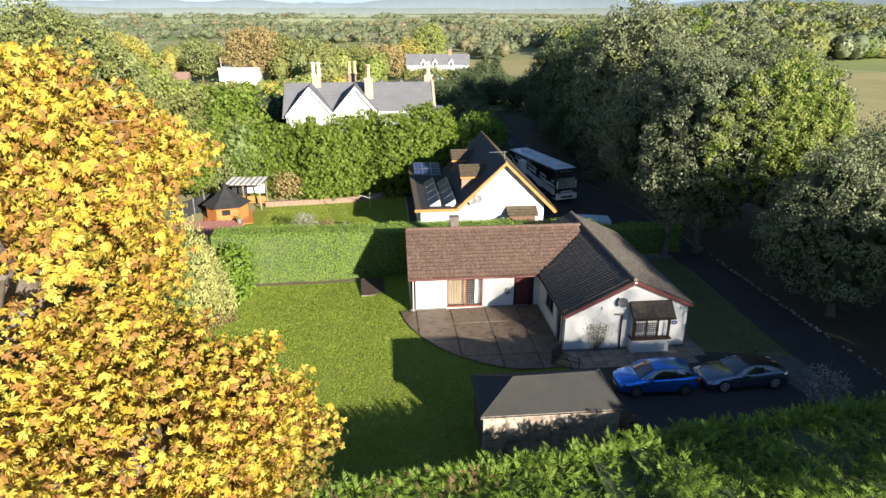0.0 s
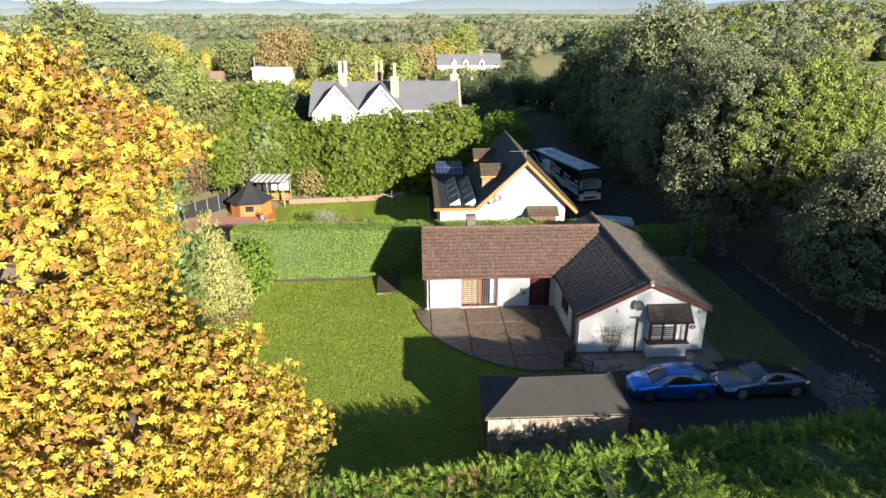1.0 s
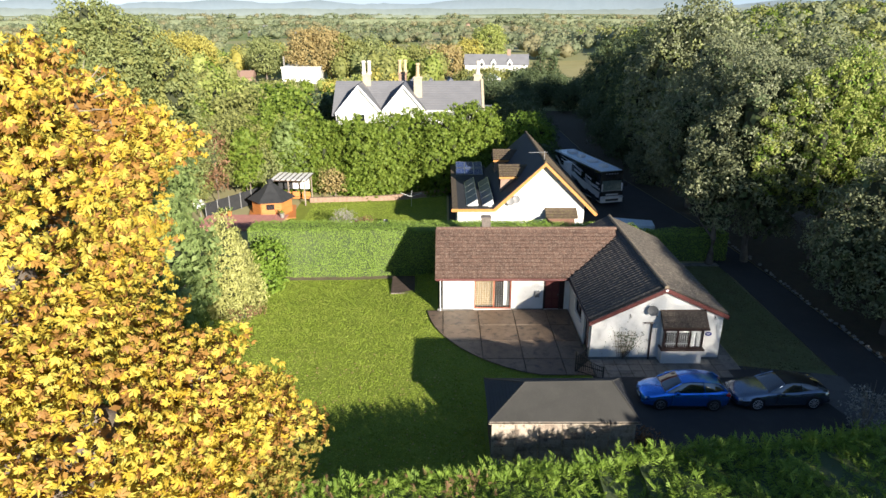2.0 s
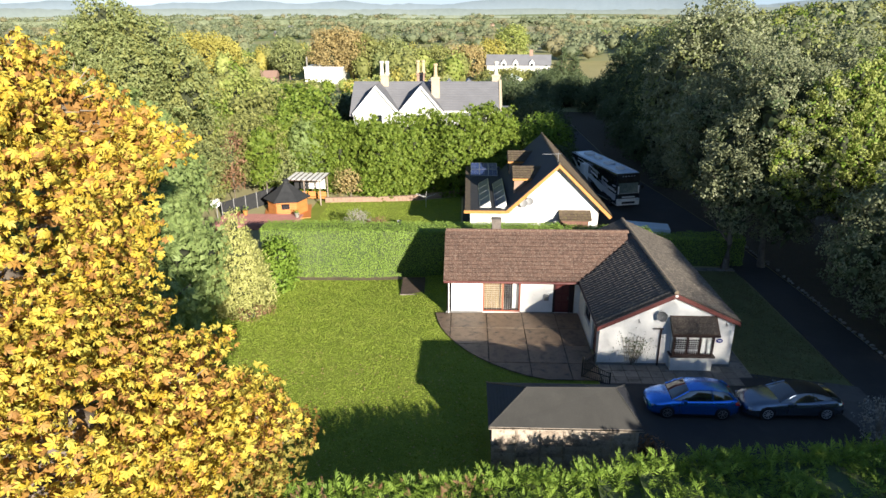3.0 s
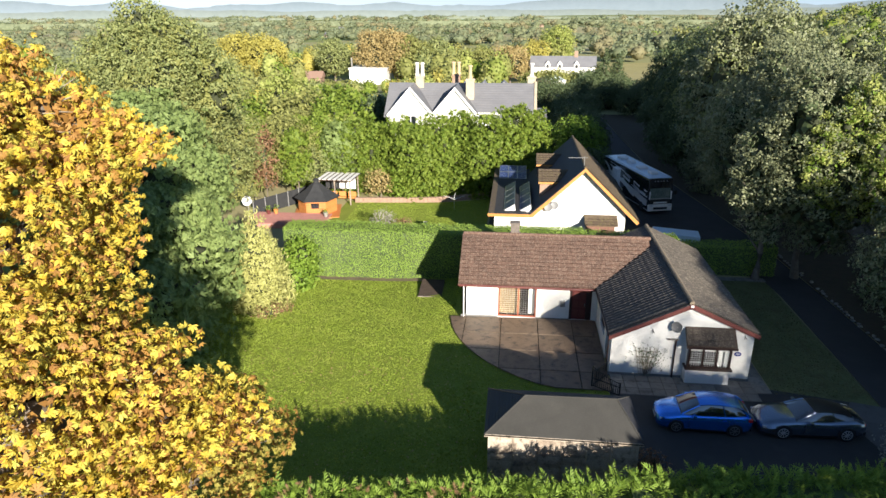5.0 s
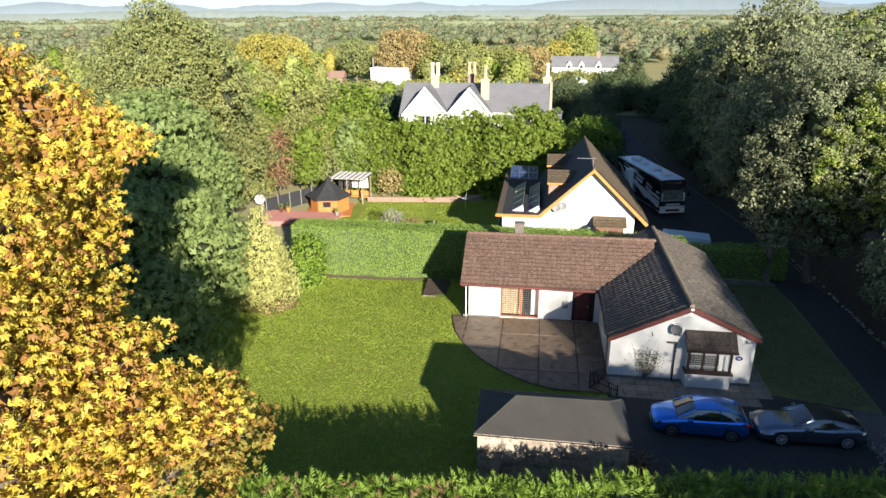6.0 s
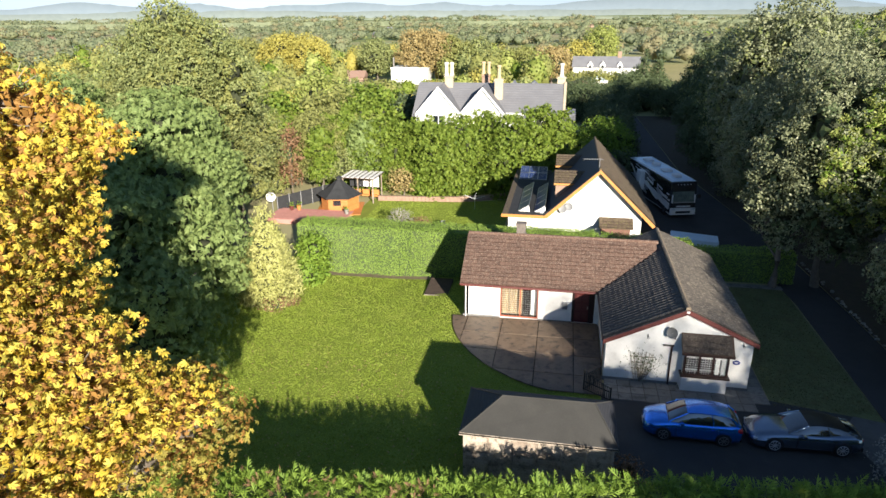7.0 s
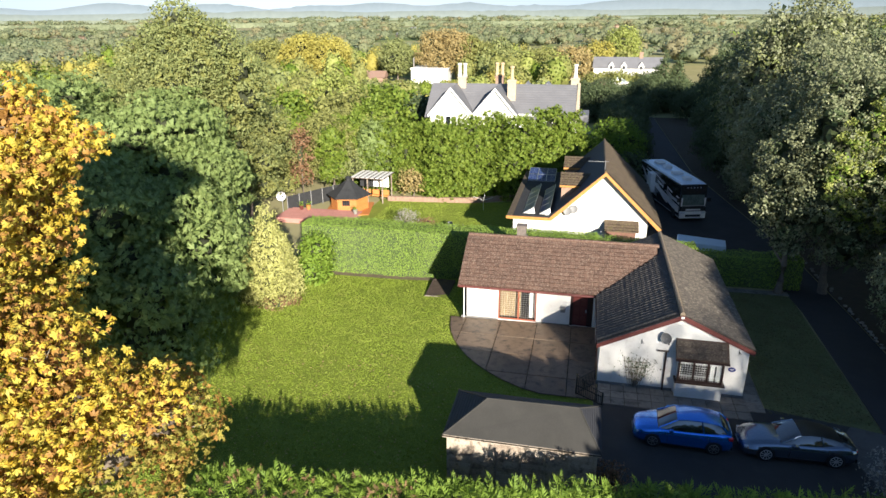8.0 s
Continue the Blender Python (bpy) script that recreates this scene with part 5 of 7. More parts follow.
    for v in bm.verts:
        if v.co.z > 1.2:
            v.co.z += 0.08 * math.sin(v.co.x * 3)
    part("cover", bm, BLUE_COVER, c)

    for x, y, m_ in ((-20.6, 62.4, MAROON), (-19.9, 62.6, ORANGE_WOOD), (-14.4, 62.0, CONCRETE)):
        q = empty("plant_pot", x, y, float(lie(x, 57.6)) + 0.4, label="small garden pot standing on the deck", category="plant pot", group="pots by the hut")
        bm = bmesh.new()
        lathe(bm, [(0.16, 0), (0.24, 0.42), (0.27, 0.44), (0.27, 0.5), (0.2, 0.48)], sides=12)
        part("pot", bm, m_, q)
        rg = np.random.default_rng(int(-x * 10))
        P = rg.normal(size=(60, 3)) * 0.16 + np.array((0, 0, 0.62))
        V, F = strew(*LEAF, P, unit(P - np.array((0, 0, 0.5))), np.full(60, 0.14), rg)
        soup("foliage", V, F, [L_LAUREL], q)
    d = empty("satellite_dish", -22.6, 62.0, float(lie(-22.6, 62.0)), label="round pale satellite dish on a short post", category="satellite dish")
    bm = bmesh.new()
    lathe(bm, [(0.03, 0.0), (0.3, 0.04), (0.5, 0.12), (0.51, 0.14), (0.3, 0.07), (0.03, 0.04)], sides=20, m=pose(0, -0.1, 1.9, 72, 0, 10))
    part("reflector", bm, WHITE_PAINT, d, smooth=True)
    bm = bmesh.new()
    tube(bm, [(0, 0.05, 0), (0, 0.05, 1.9)], [0.04, 0.035], 6)
    part("post", bm, GREY_PLASTIC, d)


hut()

# ---- vehicles ----
def loft(rings, closed=True):
    bm = bmesh.new()
    R = [[bm.verts.new(p) for p in r] for r in rings]
    n = len(R[0])
    for a, b in zip(R, R[1:]):
        for i in range(n):
            j = (i + 1) % n
            bm.faces.new((a[i], a[j], b[j], b[i]))
    bm.faces.new(R[0][::-1])
    bm.faces.new(R[-1])
    return bm


def wheel(parent, x, y, r, mat, spokes, w=0.22):
    sgn = -1 if y < 0 else 1
    bm = bmesh.new()
    lathe(bm, [(r * 0.68, -w / 2), (r * 0.95, -w / 2), (r, -w * 0.36), (r, w * 0.36), (r * 0.95, w / 2), (r * 0.68, w / 2)], sides=24, m=pose(x, y, r, 90))
    ob = part("wheel", bm, TYRE, parent, smooth=False)
    bm = bmesh.new()
    out = sgn * (w / 2 + 0.004)
    for k in range(spokes):
        a = math.tau * k / spokes
        box(bm, r * 0.1, r * 0.66, -0.016, 0.016, -0.012, 0.012, pose(x, y + out, r) @ pose(0, 0, 0, 90) @ pose(0, 0, 0, 0, 0, math.degrees(a)))
    lathe(bm, [(r * 0.14, -0.012), (r * 0.12, 0.016)], sides=10, m=pose(x, y + out, r, 90))
    tube(bm, [(x + 0.67 * r * math.cos(a * math.tau / 20), y + out, r + 0.67 * r * math.sin(a * math.tau / 20)) for a in range(21)], [0.016] * 21, 5)
    part("rim", bm, mat, ob)


def car(name, x, y, turn, label, paint, L, W, body, cabin, roof_x, wheels, wr, alloy, spokes, black_roof=False):
    """body: stations (x, low, sill half-width, belt half-width, belt height); cabin: stations (x, half-width below, half-width above, top) seen from the nose at x = 0."""
    c = empty(name, x, y, 0.012, turn, label=label, category="car")
    rings = []
    for sx, lo, hw, bw, bz in body:
        mid = lo + (bz - lo) * 0.55
        half = [(bw * 0.0, bz + 0.035), (bw * 0.6, bz + 0.028), (bw * 0.92, bz), (bw, bz - 0.06), (hw, mid + 0.06), (hw * 0.985, mid - 0.08), (hw * 0.97, lo + 0.06), (hw * 0.9, lo)]
        ring = [(sx, -u, v) for u, v in half] + [(sx, u, v) for u, v in half[:0:-1]]
        rings.append(ring)
    bm = loft(rings)
    b = part("body", bm, paint, c, smooth=True)
    # cabin: glass block with a roof skin and pillars
    rings = [[(sx, -a, z0), (sx, -(a * 0.45 + t * 0.55), z0 + (z1 - z0) * 0.6), (sx, -t, z1 - 0.03), (sx, -t * 0.6, z1), (sx, t * 0.6, z1), (sx, t, z1 - 0.03), (sx, a * 0.45 + t * 0.55, z0 + (z1 - z0) * 0.6), (sx, a, z0)] for sx, a, t, z0, z1 in cabin]
    part("glasshouse", loft(rings), CAR_GLASS, c, "dark tinted windows", smooth=True)
    roof = [s for s in cabin if roof_x[0] - 0.01 <= s[0] <= roof_x[1] + 0.01]
    rings = [[(sx, -t * 1.02, z1 - 0.055), (sx, -t * 1.01, z1 - 0.015), (sx, -t * 0.6, z1 + 0.014), (sx, 0, z1 + 0.022), (sx, t * 0.6, z1 + 0.014), (sx, t * 1.01, z1 - 0.015), (sx, t * 1.02, z1 - 0.055)] for sx, a, t, z0, z1 in roof]
    part("roof", loft(rings), BLACK_TRIM if black_roof else paint, c, smooth=True)
    mids = [cabin[0], roof[0], roof[len(roof) // 2], roof[-1], cabin[-1]]
    f, r0, m, r1, e = mids
    for sgn in (-1, 1):
        for p0, p1, ra, rb in (((f[0], sgn * f[1], f[3]), (r0[0], sgn * r0[2] * 1.01, r0[4] - 0.03), 0.035, 0.03), ((e[0], sgn * e[1], e[3]), (r1[0], sgn * r1[2] * 1.01, r1[4] - 0.03), 0.07, 0.05), ((m[0] + 0.1, sgn * m[1], m[3]), (m[0], sgn * m[2] * 1.01, m[4] - 0.03), 0.035, 0.03)):
            bm = bmesh.new()
            tube(bm, [p0, p1], [ra, rb], 6)
            part("pillar", bm, paint, c)
    for wx in wheels:
        for sgn in (-1, 1):
            bm = bmesh.new()
            lathe(bm, [(wr * 1.07, -0.015), (wr * 1.07, 0.012)], sides=24, m=pose(wx, sgn * (W / 2 - 0.012), wr * 1.02, 90))
            part("wheel_arch", bm, BLACK_TRIM, c)
            wheel(c, wx, sgn * (W / 2 - 0.09), wr, alloy, spokes)
    for sgn in (-1, 1):
        bm = boxes((cabin[0][0] + 0.45, cabin[0][0] + 0.62, sgn * (W / 2 + 0.0), sgn * (W / 2 + 0.16), cabin[0][3] + 0.0, cabin[0][3] + 0.13), bevel=0.025)
        part("door_mirror", bm, paint, c)
        fz = body[1][4]
        part("headlight", boxes((0.12, 0.42, sgn * (W / 2 - 0.42), sgn * (W / 2 - 0.16), fz - 0.12, fz - 0.02), bevel=0.03), CLEAR_LENS, c)
        part("tail_light", boxes((L - 0.22, L - 0.02, sgn * (W / 2 - (0.5 if W > 1.8 else 0.3)), sgn * (W / 2 - (0.26 if W > 1.8 else 0.06)), 0.7 if W > 1.8 else 0.78, 0.78 if W > 1.8 else 0.92), bevel=0.03), RED_LENS, c)
        part("sill", boxes((wheels[0] + wr * 1.2, wheels[1] - wr * 1.2, sgn * (W / 2 - 0.06), sgn * (W / 2 - 0.02), 0.17, 0.27)), BLACK_TRIM, c)
        part("door_seam", boxes((cabin[0][0] + 0.35, cabin[0][0] + 0.36, sgn * (W / 2 - 0.03), sgn * (W / 2 + 0.004), 0.32, 0.85), (roof[len(roof) // 2][0] + 0.3, roof[len(roof) // 2][0] + 0.31, sgn * (W / 2 - 0.03), sgn * (W / 2 + 0.004), 0.32, 0.85)), BLACK_TRIM, c)
        part("door_handle", boxes((roof[len(roof) // 2][0], roof[len(roof) // 2][0] + 0.16, sgn * (W / 2 - 0.02), sgn * (W / 2 + 0.02), 0.78, 0.81)), paint, c)
    part("grille", boxes((-0.01, 0.1, -0.45, 0.45, 0.28, 0.5), bevel=0.03), BLACK_TRIM, c)
    part("plate", boxes((-0.022, 0.0, -0.26, 0.26, 0.38, 0.47)), WHITE_PAINT, c)
    part("windscreen_trim", boxes((cabin[0][0] - 0.03, cabin[0][0] + 0.02, -cabin[0][1], cabin[0][1], cabin[0][3] - 0.01, cabin[0][3] + 0.02)), BLACK_TRIM, c)
    part("bumper", boxes((L - 0.05, L + 0.02, -W / 2 + 0.2, W / 2 - 0.2, 0.22, 0.42), bevel=0.02), BLACK_TRIM, c)
    return c


car("blue_hatchback", 11.8, 28.3, -1.5, "bright blue three-door hatchback parked on asphalt", BLUE_PAINT, 4.27, 1.78,
    [(0.0, 0.27, 0.58, 0.52, 0.56), (0.1, 0.22, 0.74, 0.66, 0.68), (0.35, 0.2, 0.85, 0.76, 0.79), (0.8, 0.18, 0.885, 0.80, 0.88), (1.15, 0.17, 0.885, 0.82, 0.94), (1.7, 0.17, 0.875, 0.83, 0.95), (2.6, 0.17, 0.875, 0.83, 0.98), (3.3, 0.17, 0.885, 0.84, 1.01), (3.8, 0.2, 0.88, 0.80, 1.03), (4.1, 0.26, 0.83, 0.74, 1.0), (4.24, 0.32, 0.76, 0.68, 0.9), (4.27, 0.4, 0.66, 0.6, 0.76)],
    [(1.08, 0.74, 0.69, 0.95, 0.99), (1.4, 0.78, 0.66, 0.96, 1.18), (1.85, 0.8, 0.61, 0.96, 1.42), (2.3, 0.805, 0.6, 0.97, 1.48), (2.9, 0.8, 0.59, 0.99, 1.48), (3.4, 0.78, 0.57, 1.01, 1.43), (3.75, 0.74, 0.56, 1.02, 1.35), (4.1, 0.68, 0.6, 1.0, 1.05)],
    (1.85, 3.75), (0.86, 3.48), 0.325, DARK_ALLOY, 7)
car("grey_sports_coupe", 16.4, 28.3, 2.2, "dark grey sports coupe with black roof on asphalt", GREY_PAINT, 4.74, 1.92,
    [(0.0, 0.2, 0.52, 0.48, 0.48), (0.1, 0.16, 0.78, 0.68, 0.6), (0.42, 0.14, 0.93, 0.8, 0.72), (0.98, 0.14, 0.96, 0.86, 0.84), (1.5, 0.14, 0.935, 0.86, 0.87), (2.2, 0.14, 0.92, 0.86, 0.88), (3.0, 0.14, 0.93, 0.87, 0.89), (3.7, 0.15, 0.975, 0.9, 0.94), (4.2, 0.18, 0.95, 0.83, 0.94), (4.6, 0.25, 0.86, 0.73, 0.87), (4.74, 0.33, 0.72, 0.62, 0.78)],
    [(1.6, 0.78, 0.73, 0.87, 0.9), (1.95, 0.81, 0.67, 0.88, 1.09), (2.4, 0.81, 0.6, 0.88, 1.28), (2.8, 0.81, 0.58, 0.89, 1.32), (3.2, 0.8, 0.57, 0.9, 1.3), (3.7, 0.74, 0.54, 0.93, 1.2), (4.1, 0.66, 0.52, 0.93, 1.07), (4.45, 0.58, 0.52, 0.91, 0.95)],
    (2.4, 4.1), (0.99, 3.82), 0.35, ALLOY, 9, True)


def motorhome():
    m = empty("motorhome", 18.9, 63.2, 0.01, 15.5, label="large dark motorhome with silver swirls and grey roof", category="motorhome")
    L, W, H = 11.4, 2.55, 3.5
    bm = boxes((-W / 2, W / 2, 0, L, 0.45, H), bevel=0.09)
    for v in bm.verts:
        if v.co.y < 0.3 and v.co.z > 1.6:
            v.co.y += (v.co.z - 1.6) * 0.12
    part("body", bm, material("dark_coach_paint", (0.012, 0.014, 0.018), (0.02, 0.022, 0.028), 0.25, 1, 60, 0.0, coat=1.0), m)
    # sky reflection is put into the roof's pale blue base colour
    part("roof", boxes((-W / 2 + 0.08, W / 2 - 0.08, 0.4, L - 0.1, H, H + 0.06), bevel=0.02), material("sky_tinted_coach_roof", (0.55, 0.66, 0.78), (0.66, 0.75, 0.84), 0.35, 1, 20, 0.1), m)
    for y, w, hh in ((1.6, 0.35, 0.28), (4.0, 0.5, 0.22), (6.6, 0.35, 0.3)):
        part("roof_vent", boxes((-w, w, y, y + 0.9, H + 0.06, H + 0.06 + hh), bevel=0.06), CANVAS, m)
    part("windscreen", prism([(-0.03, 1.55), (0.22, 2.95), (0.3, 2.95), (0.1, 1.55)], "x", -1.08, 1.08), material("coach_glass", (0.06, 0.085, 0.075), (0.16, 0.20, 0.18), 0.15, 2.5, 9, 0.0), m, "panoramic windscreen")
    for s in (-1, 1):
        part("windscreen_post", boxes((s * 1.1 - 0.05, s * 1.1 + 0.05, -0.05, 0.1, 1.5, 2.3), bevel=0.02), CANVAS, m)
    part("front_mask", boxes((-1.1, 1.1, -0.06, 0.05, 1.03, 1.45), bevel=0.05), BLACK_TRIM, m)
    part("chrome_strip", boxes((-0.7, 0.7, -0.09, -0.05, 1.12, 1.26)), CANVAS, m)
    part("bumper", boxes((-1.24, 1.24, -0.14, 0.5, 0.35, 1.02), bevel=0.06), CANVAS, m)
    part("grille", boxes((-0.72, 0.72, -0.16, -0.13, 0.52, 0.74), bevel=0.01), BLACK_TRIM, m)
    part("dashboard", boxes((-1.0, 1.0, -0.04, 0.02, 1.5, 1.62), bevel=0.02), GREY_PLASTIC, m)
    for k in range(5):
        part("marker_lamp", boxes((-0.62 + k * 0.31 - 0.04, -0.62 + k * 0.31 + 0.04, 0.16, 0.26, 3.22, 3.3), bevel=0.01), CLEAR_LENS, m)
    for w in (-0.5, 0.5):
        bm = bmesh.new()
        tube(bm, [(w, 0.0, 1.58), (w * 0.4, 0.09, 2.3)], [0.02, 0.012], 5)
        part("wiper", bm, BLACK_TRIM, m)
    part("roof_unit", boxes((-0.45, 0.45, 8.6, 9.7, 3.56, 3.84), bevel=0.08), CANVAS, m)
    part("roof_rail", boxes((-1.12, -1.06, 0.8, 11.0, 3.56, 3.62), (1.06, 1.12, 0.8, 11.0, 3.56, 3.62)), ALUMINIUM, m)
    part("side_moulding", boxes((-1.27, -1.24, 0.2, 11.9, 0.42, 0.72)), SILVER_GREY, m)
    for s in (-1, 1):
        part("headlight", boxes((s * 0.78, s * 1.15, -0.17, -0.1, 0.82, 1.0), bevel=0.03), CLEAR_LENS, m)
        arm = part("wing_mirror", boxes((s * 1.25, s * 1.62, -0.12, -0.02, 1.95, 2.35), bevel=0.04), BLACK_TRIM, m)
        bm = bmesh.new()
        rows = [(0.2, 0.7, 1.15, 0.45), (2.0, 0.65, 1.5, 0.5), (4.2, 0.75, 2.3, 0.42), (6.5, 1.1, 2.8, 0.3), (9.4, 1.6, 3.0, 0.2)]
        x = s * (W / 2 + 0.006)
        for off, wd in ((0.0, 0.9), (0.75, 0.45), (1.25, 0.25)):
            pts = [(y, z0 + off + (z1 - z0) * 0.4) for y, z0, z1, _ in rows]
            up = [bm.verts.new((x, y, min(z + wd * k[3] * 1.4, 3.3))) for (y, z), k in zip(pts, rows)]
            dn = [bm.verts.new((x, y, min(z, 3.25))) for y, z in pts]
            for i in range(len(rows) - 1):
                bm.faces.new((dn[i], dn[i + 1], up[i + 1], up[i]))
        part("swirl_stripe", bm, CANVAS, m)
        for k, (ya, za, yb, zb, wd) in enumerate(((0.3, 0.8, 4.4, 1.35, 0.62), (1.6, 1.35, 5.6, 2.75, 0.55), (3.0, 1.0, 7.6, 2.2, 0.5), (5.8, 0.9, 10.6, 2.0, 0.55), (7.6, 1.2, 11.2, 3.0, 0.45))):
            bm = bmesh.new()
            lo, hi = [], []
            for i in range(9):
                f = i / 8
                y, z = ya + (yb - ya) * f, za + (zb - za) * f * f * (3 - 2 * f)
                w = wd * math.sin(math.pi * (0.12 + 0.85 * f))
                lo.append(bm.verts.new((x * 1.004, y, z)))
                hi.append(bm.verts.new((x * 1.004, y, min(z + w, 3.3))))
            for i in range(8):
                bm.faces.new((lo[i], lo[i + 1], hi[i + 1], hi[i]))
            part("livery_flash", bm, SILVER_GREY if k % 2 else WHITE_PAINT, m)
        for y, z, a, h in ((1.0, 2.0, 1.0, 0.8), (3.4, 2.1, 0.9, 0.6), (6.0, 2.2, 1.0, 0.6)):
            part("side_window", boxes((s * (W / 2 + 0.002), s * (W / 2 + 0.018), y, y + a, z, z + h)), CAR_GLASS, m)
        for y in (1.3, 6.9):
            bm = bmesh.new()
            lathe(bm, [(0.3, -0.14), (0.48, -0.13), (0.5, -0.08), (0.5, 0.08), (0.48, 0.13), (0.3, 0.14)], sides=20, m=pose(s * (W / 2 - 0.12), y, 0.5, 0, 90))
            wh = part("wheel", bm, TYRE, m)
            bm = bmesh.new()
            lathe(bm, [(0.28, -0.15), (0.28, 0.15)], sides=16, m=pose(s * (W / 2 - 0.12), y, 0.5, 0, 90))
            part("rim", bm, CHROME, wh)
    part("slide_out", boxes((-W / 2 - 0.5, -W / 2 + 0.05, 6.6, 7.7, 1.1, 3.1), bevel=0.04), CANVAS, m)


motorhome()


# ---- hedges ----
def hedge(name, x0, x1, y0, y1, top, mat, label, seed, shape=LEAF, leaf=0.16, per_m=150, skew=0.0, wavy=0.12, top_only=False, rise=0.4, fall=0.0):
    """A clipped or loose hedge: a solid mass clad with leaves."""
    rng = np.random.default_rng(seed)
    h = empty(name, label=label, category="hedge")
    def bumps(P, w=wavy):
        return np.array([noise.noise(Vector((p[0] * 0.55, p[1] * 0.55, p[2] * 0.55))) + 0.5 * noise.noise(Vector((p[0] * 1.6, p[1] * 1.6, 9.0))) for p in P]) * w * 1.6
    areas = [("t", (x1 - x0) * (y1 - y0)), ("f", (x1 - x0) * top), ("b", 0 if top_only else (x1 - x0) * top * 0.5), ("l", (y1 - y0) * top), ("r", (y1 - y0) * top)]
    Ps, Ns = [], []
    for k, a in areas:
        n = int(a * per_m)
        if n == 0:
            continue
        u, v = rng.random(n), rng.random(n)
        if k == "t":
            p, q = np.stack([x0 + (x1 - x0) * u, y0 + (y1 - y0) * v, np.full(n, top)], 1), (0, 0, 1)
        elif k in "fb":
            p, q = np.stack([x0 + (x1 - x0) * u, np.full(n, y0 if k == "f" else y1), top * v], 1), (0, -1 if k == "f" else 1, 0.15)
        else:
            p, q = np.stack([np.full(n, x0 if k == "l" else x1), y0 + (y1 - y0) * u, top * v], 1), (-1 if k == "l" else 1, 0, 0.15)
        q = np.tile(np.array(q, float), (n, 1))
        p = p + q * (bumps(p)[:, None] - rng.random((n, 1)) ** 2 * 0.25)
        Ps.append(p)
        Ns.append(q)
    P, N = np.concatenate(Ps), np.concatenate(Ns)
    P[:, 1] += skew * (P[:, 0] - x0)
    P[:, 2] += lie(P[:, 0], P[:, 1]) * (1 - P[:, 2] / top).clip(0, 1)
    dip = fall * step((10.5 - P[:, 0]) / 4)
    P[:, 2] *= 1 - dip
    P[:, 1] += 1.2 * dip
    V, F = strew(*shape, P, N, np.full(len(P), leaf), rng, 0.6, pull=rise)
    soup("foliage", V, F, [mat], h, kind="")
    bm = bmesh.new()
    n = max(2, int((x1 - x0) / 1.5))
    for i in range(n):
        a, b_ = x0 + (x1 - x0) * i / n, x0 + (x1 - x0) * (i + 1) / n
        g = float(lie((a + b_) / 2, y0))
        dip = fall * float(step((10.5 - (a + b_) / 2) / 4))
        d = skew * ((a + b_) / 2 - x0) + 1.2 * dip
        box(bm, a, b_, y0 + 0.18 + d, y1 - 0.18 + d, g - 0.1, (top - 0.2) * (1 - dip))
    # inner mass coloured dark to stand for shade between the leaves
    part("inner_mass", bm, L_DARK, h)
    return h


hedge("clipped_hedge", -13.0, 10.0, 46.3, 48.6, 3.15, L_HEDGE, "tall clipped green privet hedge behind the lawn", 5, per_m=420, leaf=0.085, wavy=0.09)
hedge("clipped_hedge", 10.0, 17.0, 47.2, 48.9, 2.9, L_HEDGE, "clipped green hedge between the two houses", 6, per_m=260, leaf=0.09)
hedge("clipped_hedge", 17.2, 24.2, 47.6, 49.2, 2.3, L_HEDGE, "dark shaded clipped hedge beside the drive", 7, per_m=260, leaf=0.09)
# right end runs on unseen, added to shade the end of the drive
fh = hedge("loose_hedge", -4.5, 35.0, 13.9, 18.75, 2.95, L_THUJA, "loose bright green thuja hedge with feathery sprays", 8, shape=frond(), leaf=0.46, per_m=42, skew=0.12, wavy=0.3, top_only=False, fall=0.19)


def front_sprays():
    """Leader shoots standing up along the far edge of the hedge."""
    rng = np.random.default_rng(21)
    n = 1000
    x = rng.uniform(-4.5, 27, n)
    y = 18.75 + 0.12 * (x + 4.5) + rng.normal(-0.25, 0.28, n)
    z = 2.95 + np.array([0.35 * noise.noise(Vector((a * 0.5, 3.0, 0))) + 0.25 * noise.noise(Vector((a * 1.9, 7.0, 0))) for a in x]) + rng.uniform(-0.5, 0.12, n)
    dip = 0.19 * step((10.5 - x) / 4)
    y, z = y + 1.2 * dip, z * (1 - dip)
    V, F = strew(*frond(), np.stack([x, y, z], 1), np.tile((0.1, -0.6, 0.5), (n, 1)), np.full(n, 0.5), rng, 0.5, pull=2.2)
    soup("top_growth", V, F, [L_THUJA], fh)
    n = 110
    x = np.concatenate([rng.uniform(-4.5, 1.5, n // 2), rng.normal(2.8, 0.7, n // 2)])
    y = 18.75 + 0.12 * (x + 4.5) + rng.uniform(-1.6, 0.1, n)
    z = np.full(n, 2.4) + rng.uniform(-0.1, 0.3, n)
    V, F = strew(*frond(), np.stack([x, y + 0.2, z], 1), np.tile((0.1, -0.5, 0.6), (n, 1)), np.full(n, 0.28), rng, 0.6, pull=1.0)
    soup("withered_growth", V, F, [L_RUST], fh, "withered brown tips")


front_sprays()


